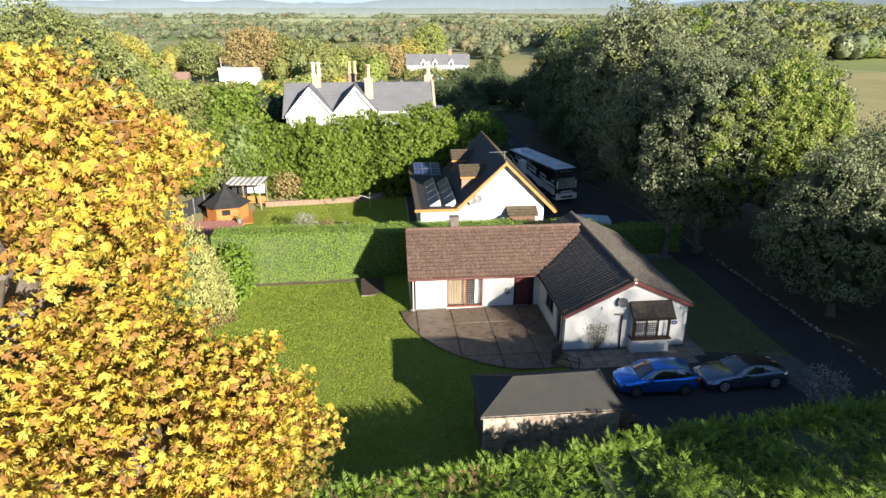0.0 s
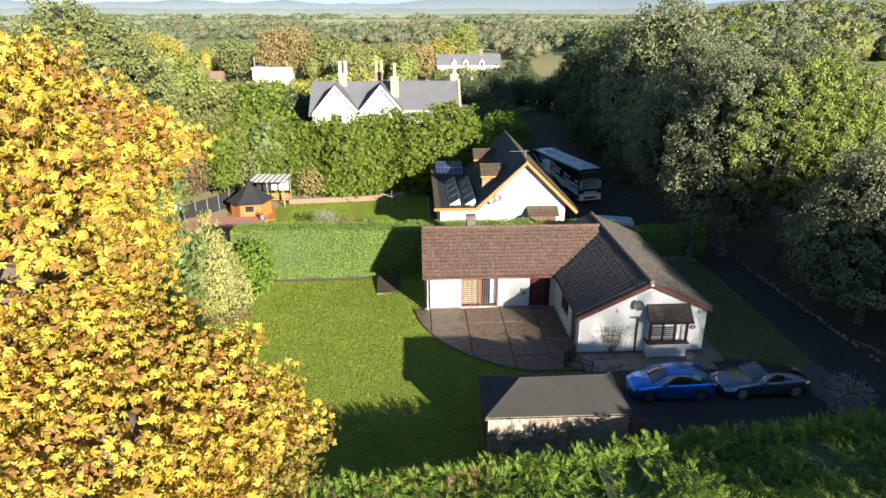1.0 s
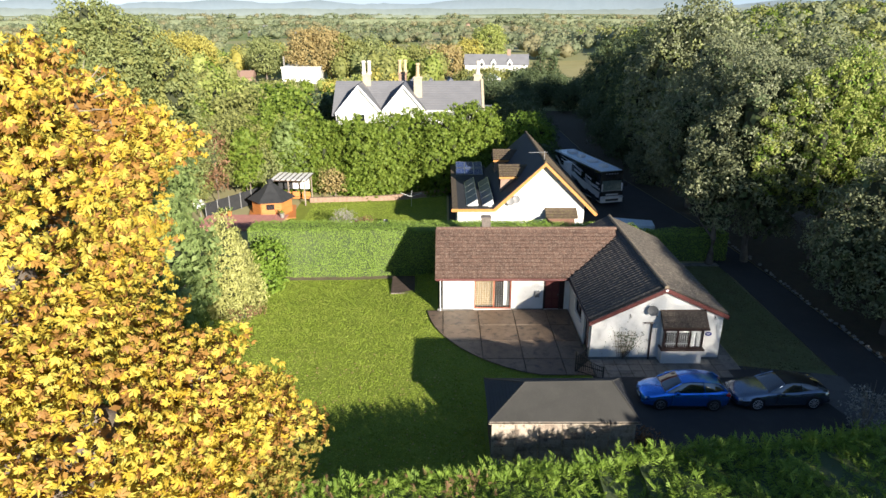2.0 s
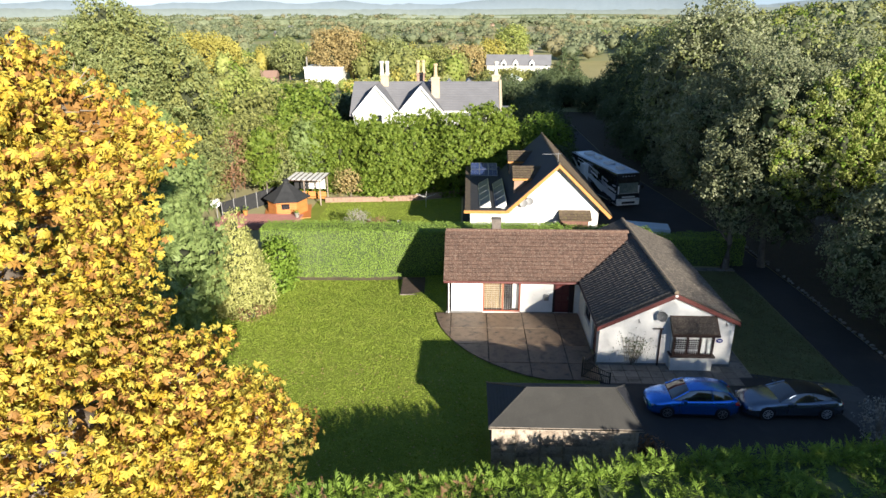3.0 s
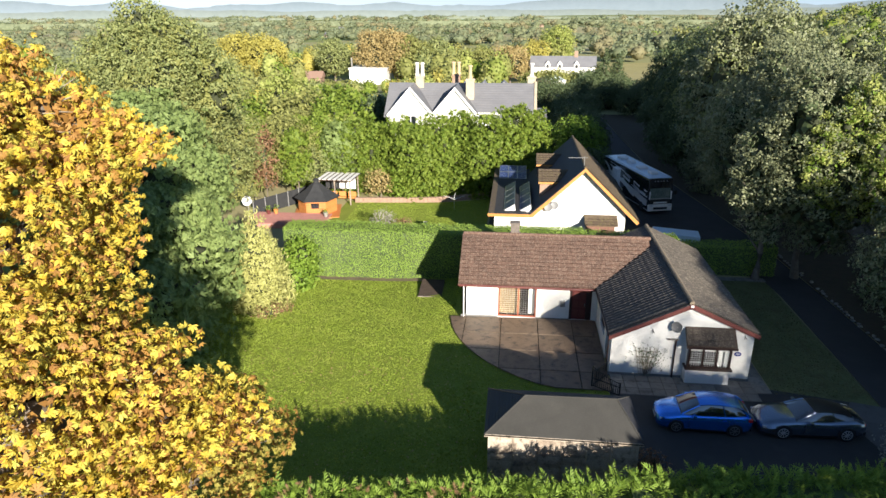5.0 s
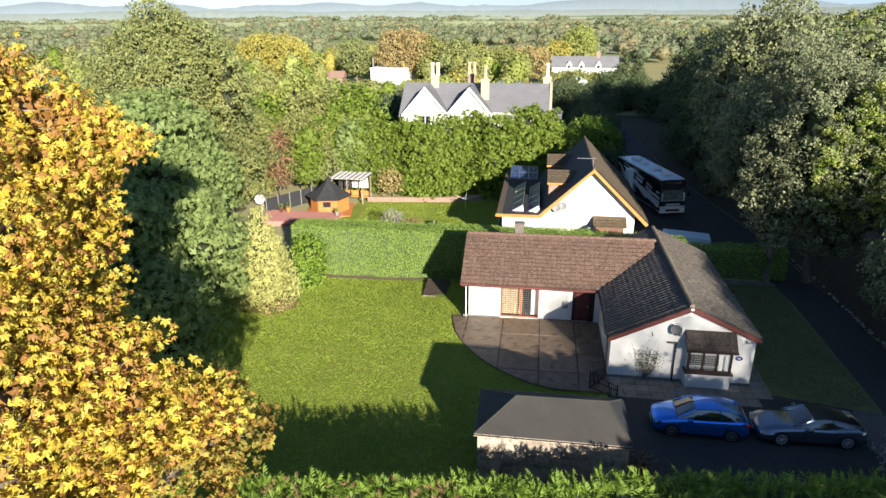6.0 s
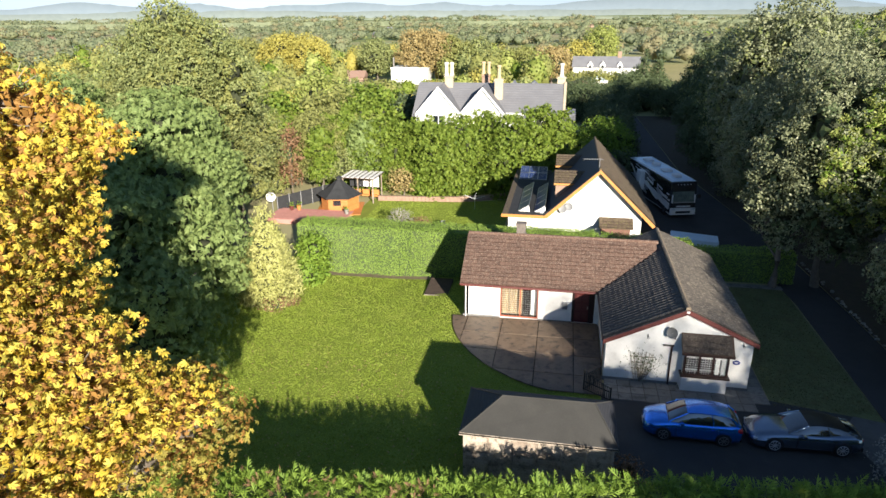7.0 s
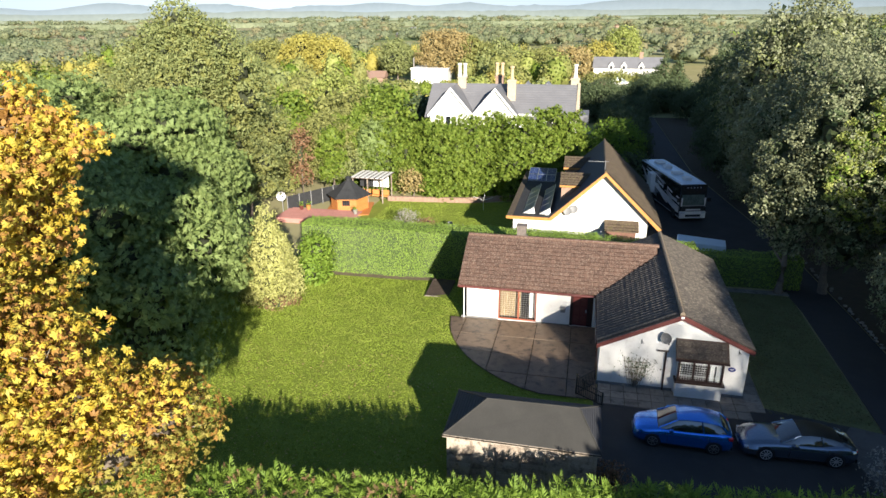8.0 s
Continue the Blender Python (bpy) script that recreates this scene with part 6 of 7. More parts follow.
def grass():
    """Upright tufts that give the lawns their nap."""
    rng = np.random.default_rng(77)
    n = 120000
    x, y = rng.uniform(-14, 9.6, n), rng.uniform(18.8, 46.4, n)
    out = np.hypot(x - 10.4, y - 39.6) > 9.7
    out |= (x < 1.0) | ((y < 30.6) & (x < 10))
    out &= ~((x > 3.8) & (y > 23) & (y < 26.6)) & ~((x > 1.3) & (y > 38.4)) & ~((np.abs(x + 1.1) < 0.95) & (np.abs(y - 43.9) < 1.7))
    x2, y2 = rng.uniform(-12.5, 2.0, 26000), rng.uniform(51, 69, 26000)
    x, y = np.concatenate([x[out], x2]), np.concatenate([y[out], y2])
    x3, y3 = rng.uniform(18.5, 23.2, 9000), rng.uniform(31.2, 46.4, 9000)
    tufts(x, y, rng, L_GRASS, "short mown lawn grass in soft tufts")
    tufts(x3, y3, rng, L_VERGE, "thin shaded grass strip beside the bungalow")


def tufts(x, y, rng, mat, label):
    P = np.stack([x, y, lie(x, y) - 0.005], 1)
    a = rng.uniform(0, math.tau, len(P))
    h = np.array([0.04 + 0.016 * noise.noise(Vector((p * 0.7, q * 0.7, 0))) for p, q in zip(x, y)]) * rng.uniform(0.7, 1.3, len(P))
    w = 0.04 * rng.uniform(0.7, 1.3, len(P))
    u = np.stack([np.cos(a), np.sin(a), np.zeros(len(P))], 1)
    lean = rng.normal(size=(len(P), 3)) * 0.02
    up = np.stack([lean[:, 0], lean[:, 1], h], 1)
    V = np.stack([P - u * w[:, None], P + u * w[:, None], P + u * w[:, None] * 0.7 + up, P - u * w[:, None] * 0.5 + up * 0.85], 1)
    F = np.arange(len(P) * 4).reshape(-1, 4)
    soup("grass", V.reshape(-1, 3), F, [mat], None, label, "stuff")


grass()


# ---- near trees ----
def tree(name, x, y, label, category="tree", group=""):
    return empty(name, 0, 0, 0, label=label, category=category, group=group)


ch = tree("horse_chestnut", -9, 13, "tall horse chestnut in golden yellow autumn leaf")
CHESTNUT = [(-9.6, 13.3, 13.2, 4.5, 4.4, 4.6), (-7.2, 15.6, 14.9, 1.6, 1.6, 1.5), (-6.6, 11.6, 9.0, 3.3, 3.8, 3.5), (-4.8, 14.9, 6.4, 2.1, 2.4, 2.4),
            (-5.0, 11.0, 10.7, 1.5, 1.7, 1.5), (-8.2, 10.5, 6.0, 4.0, 3.8, 4.0), (-13.0, 11.5, 12.0, 4.6, 4.6, 5.2), (-9.0, 12.6, 16.2, 2.1, 2.0, 1.7), (-3.6, 16.0, 6.9, 1.4, 1.3, 1.4), (-7.8, 13.2, 12.6, 2.1, 2.2, 2.2), (-6.5, 16.0, 13.0, 0.6, 0.6, 0.7), (-4.0, 13.2, 9.2, 1.3, 1.2, 1.2), (-3.3, 12.5, 10.9, 0.95, 0.95, 0.9), (-5.9, 15.3, 15.1, 0.6, 0.6, 0.5), (-2.7, 14.6, 8.4, 0.8, 0.8, 0.8), (-6.5, 15.7, 15.2, 1.0, 1.0, 0.7), (-6.1, 15.9, 15.0, 0.6, 0.6, 0.5), (-8.7, 14.2, 16.8, 1.4, 1.3, 1.1), (-7.6, 14.9, 16.8, 1.1, 1.1, 1.05), (-6.8, 15.3, 16.5, 0.9, 0.9, 0.85), (-6.1, 15.7, 16.1, 0.65, 0.65, 0.6), (-5.45, 16.2, 15.75, 0.4, 0.4, 0.35), (-4.95, 16.55, 15.45, 0.2, 0.2, 0.2)]
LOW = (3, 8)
crown("crown", [c for i, c in enumerate(CHESTNUT) if i not in LOW], [L_CHESTNUT, L_CHESTNUT_RUST_SHADE], ch, 11, clump=0.55, spacing=0.74, per=50, leaf=0.148, shape=fan_leaf(), wild=0.8, pull=-1.3, core=0.62, share=0.31, low=-0.6, inner=1.0, cap=0.24, mix=0.3, heart=BARK)
crown("low_foliage", [CHESTNUT[i] for i in LOW], [L_CHESTNUT_OLIVE, L_CHESTNUT_RUST_SHADE], ch, 17, clump=0.55, spacing=0.74, per=44, leaf=0.14, shape=fan_leaf(), wild=0.8, pull=-1.3, core=0.62, share=0.3, low=-0.6, inner=0.8, cap=0.24, mix=0.3, heart=BARK)
trunk(ch, -9.0, 13.2, -0.3, 14, 0.55, 5, 9, 4.5)
rr = random.Random(31)
for k in range(60):
    x, y, z, rx, ry, rz = rr.choice(CHESTNUT)
    d = Vector((rr.uniform(-0.2, 1), rr.uniform(-1, 0.4), rr.uniform(-0.3, 0.9))).normalized()
    p = Vector((x + d.x * rx * 0.72, y + d.y * ry * 0.72, z + d.z * rz * 0.72))
    q = p + d * rr.uniform(0.3, 0.6)
    s_ = Vector((rr.uniform(-1, 1), rr.uniform(-1, 1), rr.uniform(0, 1))) * 0.3
    bm = bmesh.new()
    tube(bm, [p, p.lerp(q, 0.5) + s_ * 0.4, q + s_], [0.018, 0.013, 0.005], 4)
    part("twig", bm, TWIG, ch)

gl = tree("golden_cypress", 0, 0, "conical golden yellow cypress at the lawn's edge")
crown("crown", [(-12.3, 39.4, -0.4 + 0.85 * i, r, r, 0.9) for i, r in enumerate((1.75, 1.9, 1.85, 1.65, 1.4, 1.1, 0.75, 0.4))], [L_GOLD], gl, 12, clump=0.35, spacing=0.42, per=22, leaf=0.2, shape=BLADE, pull=0.9, core=0.85, low=-0.9)
trunk(gl, -12.3, 39.4, -1.0, 5.0, 0.14, 6, 0)
bu = tree("laurel_bush", 0, 0, "glossy green laurel bush beside the golden cypress", "bush")
crown("crown", [(-11.2, 44.2, 0.3, 1.2, 1.2, 1.3), (-11.0, 44.4, 1.6, 1.0, 1.1, 1.2), (-11.4, 43.4, 0.0, 1.1, 1.0, 1.0)], [L_LAUREL], bu, 13, clump=0.4, spacing=0.5, per=22, leaf=0.22, core=0.8, low=-0.9)
trunk(bu, -11.2, 44.2, -1.0, 1.5, 0.08, 7, 2, 0.6)
bu = tree("heather_bush", 0, 0, "low purplish brown shrub at the cypress foot", "bush")
crown("crown", [(-11.4, 38.2, -0.2, 1.0, 0.9, 0.8), (-10.9, 38.9, -0.4, 0.8, 0.8, 0.7)], [L_RUST, L_OLIVE], bu, 14, clump=0.3, spacing=0.4, per=22, leaf=0.13, core=0.8, share=0.4)
trunk(bu, -11.3, 38.4, -0.9, 0.2, 0.05, 8, 2, 0.4)

for i, (x, y, r, z0, z1, n) in enumerate(((-15.3, 33.3, 3.9, -0.5, 10.8, 9), (-17.5, 29.0, 5.0, 0.5, 12.2, 9), (-19.5, 38.5, 5.2, 0.5, 14.2, 10), (-22.0, 44.0, 4.6, 0.5, 14.6, 8), (-26.5, 36.0, 5.8, 0.5, 15.2, 9), (-12.6, 27.0, 3.2, 0.0, 8.0, 7), (-31.5, 44.0, 6.0, 0.5, 15.0, 9), (-38.0, 46.0, 6.0, 0.5, 14.5, 8))):
    t = tree("robinia", 0, 0, "feathery blue-green robinia tree shading the lawn", group="robinia trees")
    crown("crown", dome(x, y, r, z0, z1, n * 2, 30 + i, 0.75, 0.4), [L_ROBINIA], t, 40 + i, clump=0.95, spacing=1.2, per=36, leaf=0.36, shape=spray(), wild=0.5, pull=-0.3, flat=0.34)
    trunk(t, x, y, -1.2, z1 * 0.75, 0.3, 50 + i, 6, 2.6)
for i, (x, y, r, z0, z1, n) in enumerate(((-24.2, 51.0, 5.4, 2.0, 18.6, 13), (-22.0, 54.5, 3.9, 1.8, 12.8, 9), (-30, 56, 5.0, 1.0, 14.0, 9))):
    t = tree("alder", 0, 0, "tall olive-green alder with a ragged crown", group="alder trees")
    crown("crown", dome(x, y, r, z0, z1, n * 2, 60 + i, 0.9, 0.36), [L_ALDER, L_OLIVE], t, 70 + i, clump=0.7, spacing=1.15, per=66, leaf=0.24, shape=BLADE, share=0.3, core=0.7)
    trunk(t, x, y, -1.5, z1 * 0.8, 0.35, 80 + i, 7, 2.4)
    if i == 0:
        tops = [(x - 0.4, y, 18.2, 1.5, 1.5, 1.6), (x + 1.5, y - 0.5, 17.0, 1.6, 1.5, 1.6), (x - 2.0, y, 16.8, 1.6, 1.5, 1.6), (x + 3.4, y - 0.6, 16.3, 1.6, 1.5, 1.7), (x + 5.0, y - 0.8, 14.4, 1.7, 1.6, 1.8), (x - 3.9, y - 0.4, 15.0, 1.8, 1.7, 1.8), (x + 5.6, y - 1.0, 12.4, 1.8, 1.7, 1.8), (x - 5.0, y - 0.6, 12.8, 1.8, 1.7, 1.9), (x + 2.2, y - 2.4, 14.6, 1.6, 1.5, 1.7), (x - 1.6, y - 2.6, 14.0, 1.7, 1.5, 1.8)]
        crown("top_foliage", tops, [L_ALDER, L_OLIVE], t, 79, clump=0.6, spacing=0.95, per=60, leaf=0.21, share=0.3)

HOLM = ((28.9, 35.5, 4.7, 1.8, 9.8, 9, 0), (35.5, 31.5, 5.0, 2.0, 9.8, 9, 0), (36.5, 40.5, 5.0, 2.2, 9.0, 8, 0), (25.6, 47.6, 4.9, 2.2, 15.3, 12, 0), (22.6, 47.0, 2.5, 2.8, 10.0, 6, 0), (26.0, 56.0, 5.3, 2.5, 16.2, 11, 0),
        (32.5, 50.0, 5.2, 3.0, 15.2, 9, 0), (28.2, 69.5, 6.6, 1.5, 19.0, 13, 0), (34.5, 62.0, 6.0, 3.0, 16.6, 9, 0), (29.0, 83.0, 5.8, 1.0, 16.5, 10, 1), (31.0, 97.0, 6.0, 1.0, 15.2, 10, 1), (27.0, 77.0, 4.2, 0.5, 12.0, 8, 1), (26.5, 62.5, 4.6, 1.5, 13.5, 9, 0), (37, 90, 6, 2, 17, 9, 1), (42, 50, 5, 1.5, 8.4, 8, 0), (31.5, 112, 6.5, 1, 13, 9, 1))
for i, (x, y, r, z0, z1, n, dark) in enumerate(HOLM):
    t = tree("holm_oak", 0, 0, "dense dark evergreen oak beside the drive" if dark else "dense grey-green holm oak beside the drive", group="trees along the drive")
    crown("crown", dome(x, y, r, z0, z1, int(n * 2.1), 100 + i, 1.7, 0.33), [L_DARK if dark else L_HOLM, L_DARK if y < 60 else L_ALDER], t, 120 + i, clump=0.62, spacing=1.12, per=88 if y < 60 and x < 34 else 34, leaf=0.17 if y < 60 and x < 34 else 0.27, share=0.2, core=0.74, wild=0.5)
    trunk(t, x, y, -0.3, z1 * 0.7, 0.26, 140 + i, 6, 2.4, (random.uniform(-0.8, 0.8), 0))
t = tree("lime_tree", 0, 0, "young lime tree with bright yellow-green leaves")
shoots = [(29.2, 44.9, 7.4, 3.4, 2.6, 3.4), (31.0, 45.0, 9.0, 1.9, 1.6, 3.2)]
for x, y, z, r in ((23.9, 43.6, 10.4, 0.6), (24.7, 43.8, 9.0, 0.9), (25.4, 44.0, 11.8, 0.7), (26.1, 43.6, 13.0, 0.65), (26.6, 44.6, 12.2, 1.0), (27.9, 44.0, 13.6, 0.8), (28.9, 44.4, 14.0, 0.75), (29.8, 43.8, 13.7, 0.85), (30.6, 44.6, 13.6, 0.7), (31.7, 44.0, 13.0, 0.7), (32.5, 44.2, 12.4, 0.6), (33.4, 44.2, 11.2, 0.65), (28.3, 42.4, 11.4, 0.8), (30.4, 42.6, 11.0, 0.8), (26.8, 42.2, 10.4, 0.7), (32.2, 42.8, 10.0, 0.8), (29.4, 41.6, 9.2, 0.8), (34.0, 44.4, 9.6, 0.8)):
    shoots += [(x, y, z, r * 0.85, r * 0.85, 1.6), (x + 0.15, y, z + 1.3, r * 0.4, r * 0.4, 1.1), (x - 0.1, y + 0.2, z - 1.5, r * 1.05, r * 1.05, 1.6)]
crown("crown", shoots, [L_LIME, L_LAUREL], t, 160, clump=0.34, spacing=0.7, per=46, leaf=0.165, pull=0.6, share=0.3, mix=0.5)
trunk(t, 28.9, 44.4, -0.3, 10, 0.2, 161, 5, 2.0)

# leyland cypress screen behind the back garden
for i in range(11):
    x = -19.5 + i * 2.6 + 0.5 * math.sin(i * 5.0)
    top = (7.0, 8.0, 6.6, 5.8, 6.9, 6.6, 7.5, 7.7, 7.8, 8.5, 8.3)[i]
    y = (74.6 if i < 4 else 72.8) + 1.0 * math.sin(i * 2.1)
    t = tree("leyland_cypress", 0, 0, "broad green leyland cypress in a tall screen", group="cypress screen")
    crown("crown", [(x, y, 0.2, 2.2, 2.4, 2.0), (x + 0.3, y - 0.3, 2.2, 2.1, 2.4, 2.2), (x - 0.2, y, 4.3, 1.9, 2.0, 2.2), (x + 0.2, y + 0.2, top - 1.8, 1.3, 1.4, 1.8), (x - 1.0, y - 0.9, 3.0, 1.2, 1.3, 2.0), (x - 0.9, y, top - 1.2, 0.5, 0.6, 1.5), (x + 0.8, y - 0.3, top - 0.8, 0.4, 0.4, 1.3), (x + 1.3, y - 1.6, 4.6, 0.5, 0.5, 1.4), (x - 0.4, y - 2.0, 3.4, 0.6, 0.6, 1.6)], [L_CYPRESS], t, 200 + i, clump=0.6, spacing=0.9, per=32, leaf=0.36, shape=spray(), pull=0.6, wild=0.8, low=-0.8)
    trunk(t, x, y, -1.6, top * 0.7, 0.2, 220 + i, 0)
for i, (x, y, r, top, m) in enumerate(((12.3, 78.5, 2.6, 8.0, L_LAUREL), (9.0, 77, 2.0, 6.8, L_LAUREL), (5.5, 76.5, 2.2, 7.4, L_CYPRESS), (13.5, 74, 2.2, 4.2, L_DARK), (10.5, 71.5, 2.4, 4.5, L_CYPRESS), (-19.5, 71.5, 2.4, 5.0, L_ALDER), (-24.5, 68.5, 2.6, 6.4, L_OLIVE), (-27.0, 63.5, 3.0, 6.5, L_ALDER), (-21.0, 72.5, 3.2, 8.0, L_OLIVE), (-17.0, 76, 3.4, 8.2, L_LIME), (-23.0, 79, 3.6, 8.0, L_OLIVE), (-29, 70, 4, 8.5, L_ALDER), (-22.4, 67.0, 1.0, 8.4, L_RUST), (-19.6, 69.5, 1.5, 7.4, L_CYPRESS), (-15.5, 73.0, 2.0, 7.6, L_ROBINIA), (-26.0, 72.0, 2.4, 8.6, L_CYPRESS), (-10.5, 71.2, 1.3, 1.8, L_COPPER), (-8.2, 71.0, 1.2, 2.0, L_LAUREL), (-11.2, 72.2, 1.3, 2.2, L_OLIVE), (14.0, 84, 2.8, 6.8, L_DARK), (13.8, 91, 3.0, 6.5, L_DARK), (13.5, 99, 3.2, 6.0, L_DARK), (25.3, 79, 3.0, 8.5, L_DARK), (25.4, 87, 3.2, 8.0, L_DARK), (26.4, 96, 3.0, 8.5, L_DARK), (27.5, 106, 3.2, 8.0, L_DARK), (25.6, 72.5, 2.4, 6.5, L_HOLM), (14.5, 112, 4.0, 5.6, L_DARK), (11.0, 124, 4.5, 5.4, L_DARK), (17.0, 136, 4.6, 5.2, L_DARK), (24.5, 138, 4.4, 5.6, L_DARK), (10.0, 142, 5.0, 4.6, L_DARK), (20.0, 150, 5.0, 4.2, L_DARK), (28.5, 128, 4.4, 7.0, L_DARK))):
    t = tree("shrub_tree", 0, 0, {L_LAUREL: "bright green laurel bush", L_RUST: "russet autumn shrub against the hedge", L_DARK: "dark shaded evergreen bush"}.get(m, "leafy olive-green garden tree"), "bush", "garden shrubs")
    feather = m in (L_LIME, L_CYPRESS, L_ROBINIA)
    crown("crown", dome(x, y, r, -1.0, top, 7, 300 + i, 1.0, 0.5), [m], t, 320 + i, clump=0.65, spacing=0.8, per=14 if feather else 28, leaf=0.5 if feather else 0.26, shape=spray() if feather else LEAF, pull=0.3 if feather else 0.0)
    trunk(t, x, y, -1.6, top * 0.6, 0.12, 340 + i, 3, 1.2)
for i, (x, y, r, top, m, l) in enumerate(((-7.3, 57.4, 1.2, 1.5, L_SILVER, "bare silvery twiggy shrub on the back lawn"), (-5.6, 56.8, 1.3, 0.7, L_RUST, "low reddish brown garden shrub"), (-8.2, 56.6, 0.9, 0.2, L_OLIVE, "low olive garden shrub"), (21.4, 25.3, 0.75, 1.5, L_SILVER, "thin pale shrub by the drive"), (10.75, 23.6, 0.55, 0.4, L_RUST, "withered brown shrub beside the garage"))):
    t = tree("garden_shrub", 0, 0, l, "bush")
    g = float(lie(x, y))
    crown("crown", dome(x, y, r, g + 0.1, g + top + 1.2, 5, 360 + i), [m], t, 370 + i, clump=0.4, spacing=0.6, per=24, leaf=0.12, core=0.0 if m == L_SILVER else 0.7)
    rr = random.Random(i)
    for k in range(16):
        a = rr.uniform(0, math.tau)
        w = rr.uniform(0.3, 1.0) * r
        bm = bmesh.new()
        tube(bm, [(x, y, g), (x + w * 0.5 * math.cos(a), y + w * 0.5 * math.sin(a), g + (top + 1) * 0.55), (x + w * math.cos(a), y + w * math.sin(a), g + (top + 1.1) * rr.uniform(0.8, 1.1))], [0.02, 0.015, 0.006], 4)
        part("stem", bm, TWIG, t)

# unseen trees added behind the viewer to shade forecourt and drive, low crowns flattened
for i, (x, y, r, z0, z1) in enumerate(((21.0, 6.2, 2.2, 7.9, 8.4), (23.9, 6.0, 3.2, 7.8, 8.2), (29.6, 5.8, 3.4, 7.8, 8.3), (35.0, 5.8, 3.2, 7.8, 9.6), (37.6, 6.5, 5.2, 9.0, 13.6), (43.0, 7.0, 5.4, 8.0, 15.0), (47.5, 9, 5.5, 1.0, 16.5), (55, 14, 6, 1, 17))):
    t = tree("lime_tree", 0, 0, "unseen tree added to shade forecourt and drive", group="trees behind the forecourt")
    crown("crown", dome(x, y, r, z0, z1, 9, 400 + i) if z1 > 10 else [(x + dx * r * 0.55, y + dy, (z0 + z1) / 2, r * 0.5, 2.2, (z1 - z0) / 2) for dx in (-1, 0, 1) for dy in (-1.2, 1.2)], [L_OLIVE], t, 420 + i, clump=0.9 if z1 > 10 else 0.25, spacing=1.2 if z1 > 10 else 0.5, per=26, leaf=0.5 if z1 > 10 else 0.3)
    trunk(t, x, y, -0.3, z1 * 0.7, 0.3, 440 + i, 5, 2.5)


# unseen grid of leaves added behind the viewer to dim the gable wall
t = tree("gable_shade_screen", 0, 0, "unseen leaf screen added far back to half-shade the gable")
pr = np.random.default_rng(88)
gx, gz = np.meshgrid(np.linspace(46.0, 54.6, 72), np.linspace(23.4, 28.3, 42))
PP = np.stack([gx.ravel(), np.full(gx.size, -40.0), gz.ravel()], 1) + pr.normal(size=(gx.size, 3)) * (0.05, 1.3, 0.05)
PV, PF = strew(*LEAF, PP, np.tile((0.43, -0.86, 0.29), (len(PP), 1)), np.full(len(PP), 0.26), pr, 1.0)
soup("crown", PV, PF, [L_OLIVE], t)
trunk(t, 50, -40, -0.3, 28.5, 0.35, 89, 8, 3.0)


# ---- distance ----
def woods(name, spots, mats, label, seed, leaf=1.0, per=60, soft=False):
    """Far trees as one mass of leaf clumps: (x, y, radius, height)."""
    rng = np.random.default_rng(seed)
    Ps, Ns, Ss, Is, lobes, ci = [], [], [], [], [], []
    for x, y, r, h in spots:
        g = float(lie(x, y))
        d = ball_points(per, rng)
        d = d[d[:, 2] > -0.5]
        rad = rng.uniform(0.75, 1.12, (len(d), 1))
        Ps.append(np.array((x, y, g + h * 0.55)) + d * rad * np.array((r, r, h * 0.48)))
        Ns.append(d)
        Ss.append(np.full(len(d), leaf * r * 0.34))
        k = rng.integers(len(mats))
        Is.append(np.full(len(d), k))
        lobes.append((x, y, g + h * 0.5, r * 0.9, r * 0.9, h * 0.48))
        ci.append(k)
    V, F = strew([(0.6, -0.3, 0.1), (0.5, 0.7, -0.1), (-0.5, 0.8, 0.1), (-0.6, -0.4, -0.1)], [(0, 1, 2, 3)], np.concatenate(Ps), np.concatenate(Ns), np.concatenate(Ss), rng, 0.8 if soft else 0.6)
    CV, CF = cores(lobes, 0.84 if soft else 0.92, rng, 4, 6)
    F = np.concatenate([F, CF + len(V)])
    idx = np.concatenate([np.concatenate(Is), np.repeat(ci, 24)])
    ob = soup(name, np.concatenate([V, CV]), F, mats, None, label, "stuff", idx)
    return ob


rr = random.Random(5)
mid = []
for k in range(640):
    x, y = rr.uniform(-170, 30), 98 + 235 * rr.random() ** 1.25
    if (x > 5 and y < 236) or (abs(x + 47) < 13 and 178 < y < 236) or (x > 12 and y < 112) or (abs(x - 20) < 6 and y < 125) or (y > 236 and rr.random() < 0.5):
        continue
    h = rr.uniform(4.5, 7.0) if y < 170 and x > -55 else rr.uniform(5.5, 9.5) if y < 190 else rr.uniform(8, 13)
    if -0.31 < x / y < -0.12 and y < 225:
        h = min(h, 18.0 - 0.088 * y - float(lie(x, y)) - 0.6)
    mid.append((x, y, min(h, 7) * rr.uniform(0.4, 0.55), h))
woods("woodland", mid, [L_OLIVE, L_ALDER, L_LIME, L_OLIVE, L_YELLOW, L_OLIVE, L_CYPRESS], "autumn woodland beyond the houses in olive and gold", 7, 0.45, 200)
hill = []
for k in range(2300):
    x, y = rr.uniform(95, 430), 234 + 240 * rr.random() ** 1.2
    if float(lie(x, y)) > -4.3:
        hill.append((x, y, rr.uniform(3.4, 6.4), rr.uniform(7, 11.5)))
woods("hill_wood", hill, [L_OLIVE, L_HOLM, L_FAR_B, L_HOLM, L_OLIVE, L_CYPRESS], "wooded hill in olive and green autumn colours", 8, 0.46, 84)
far = []
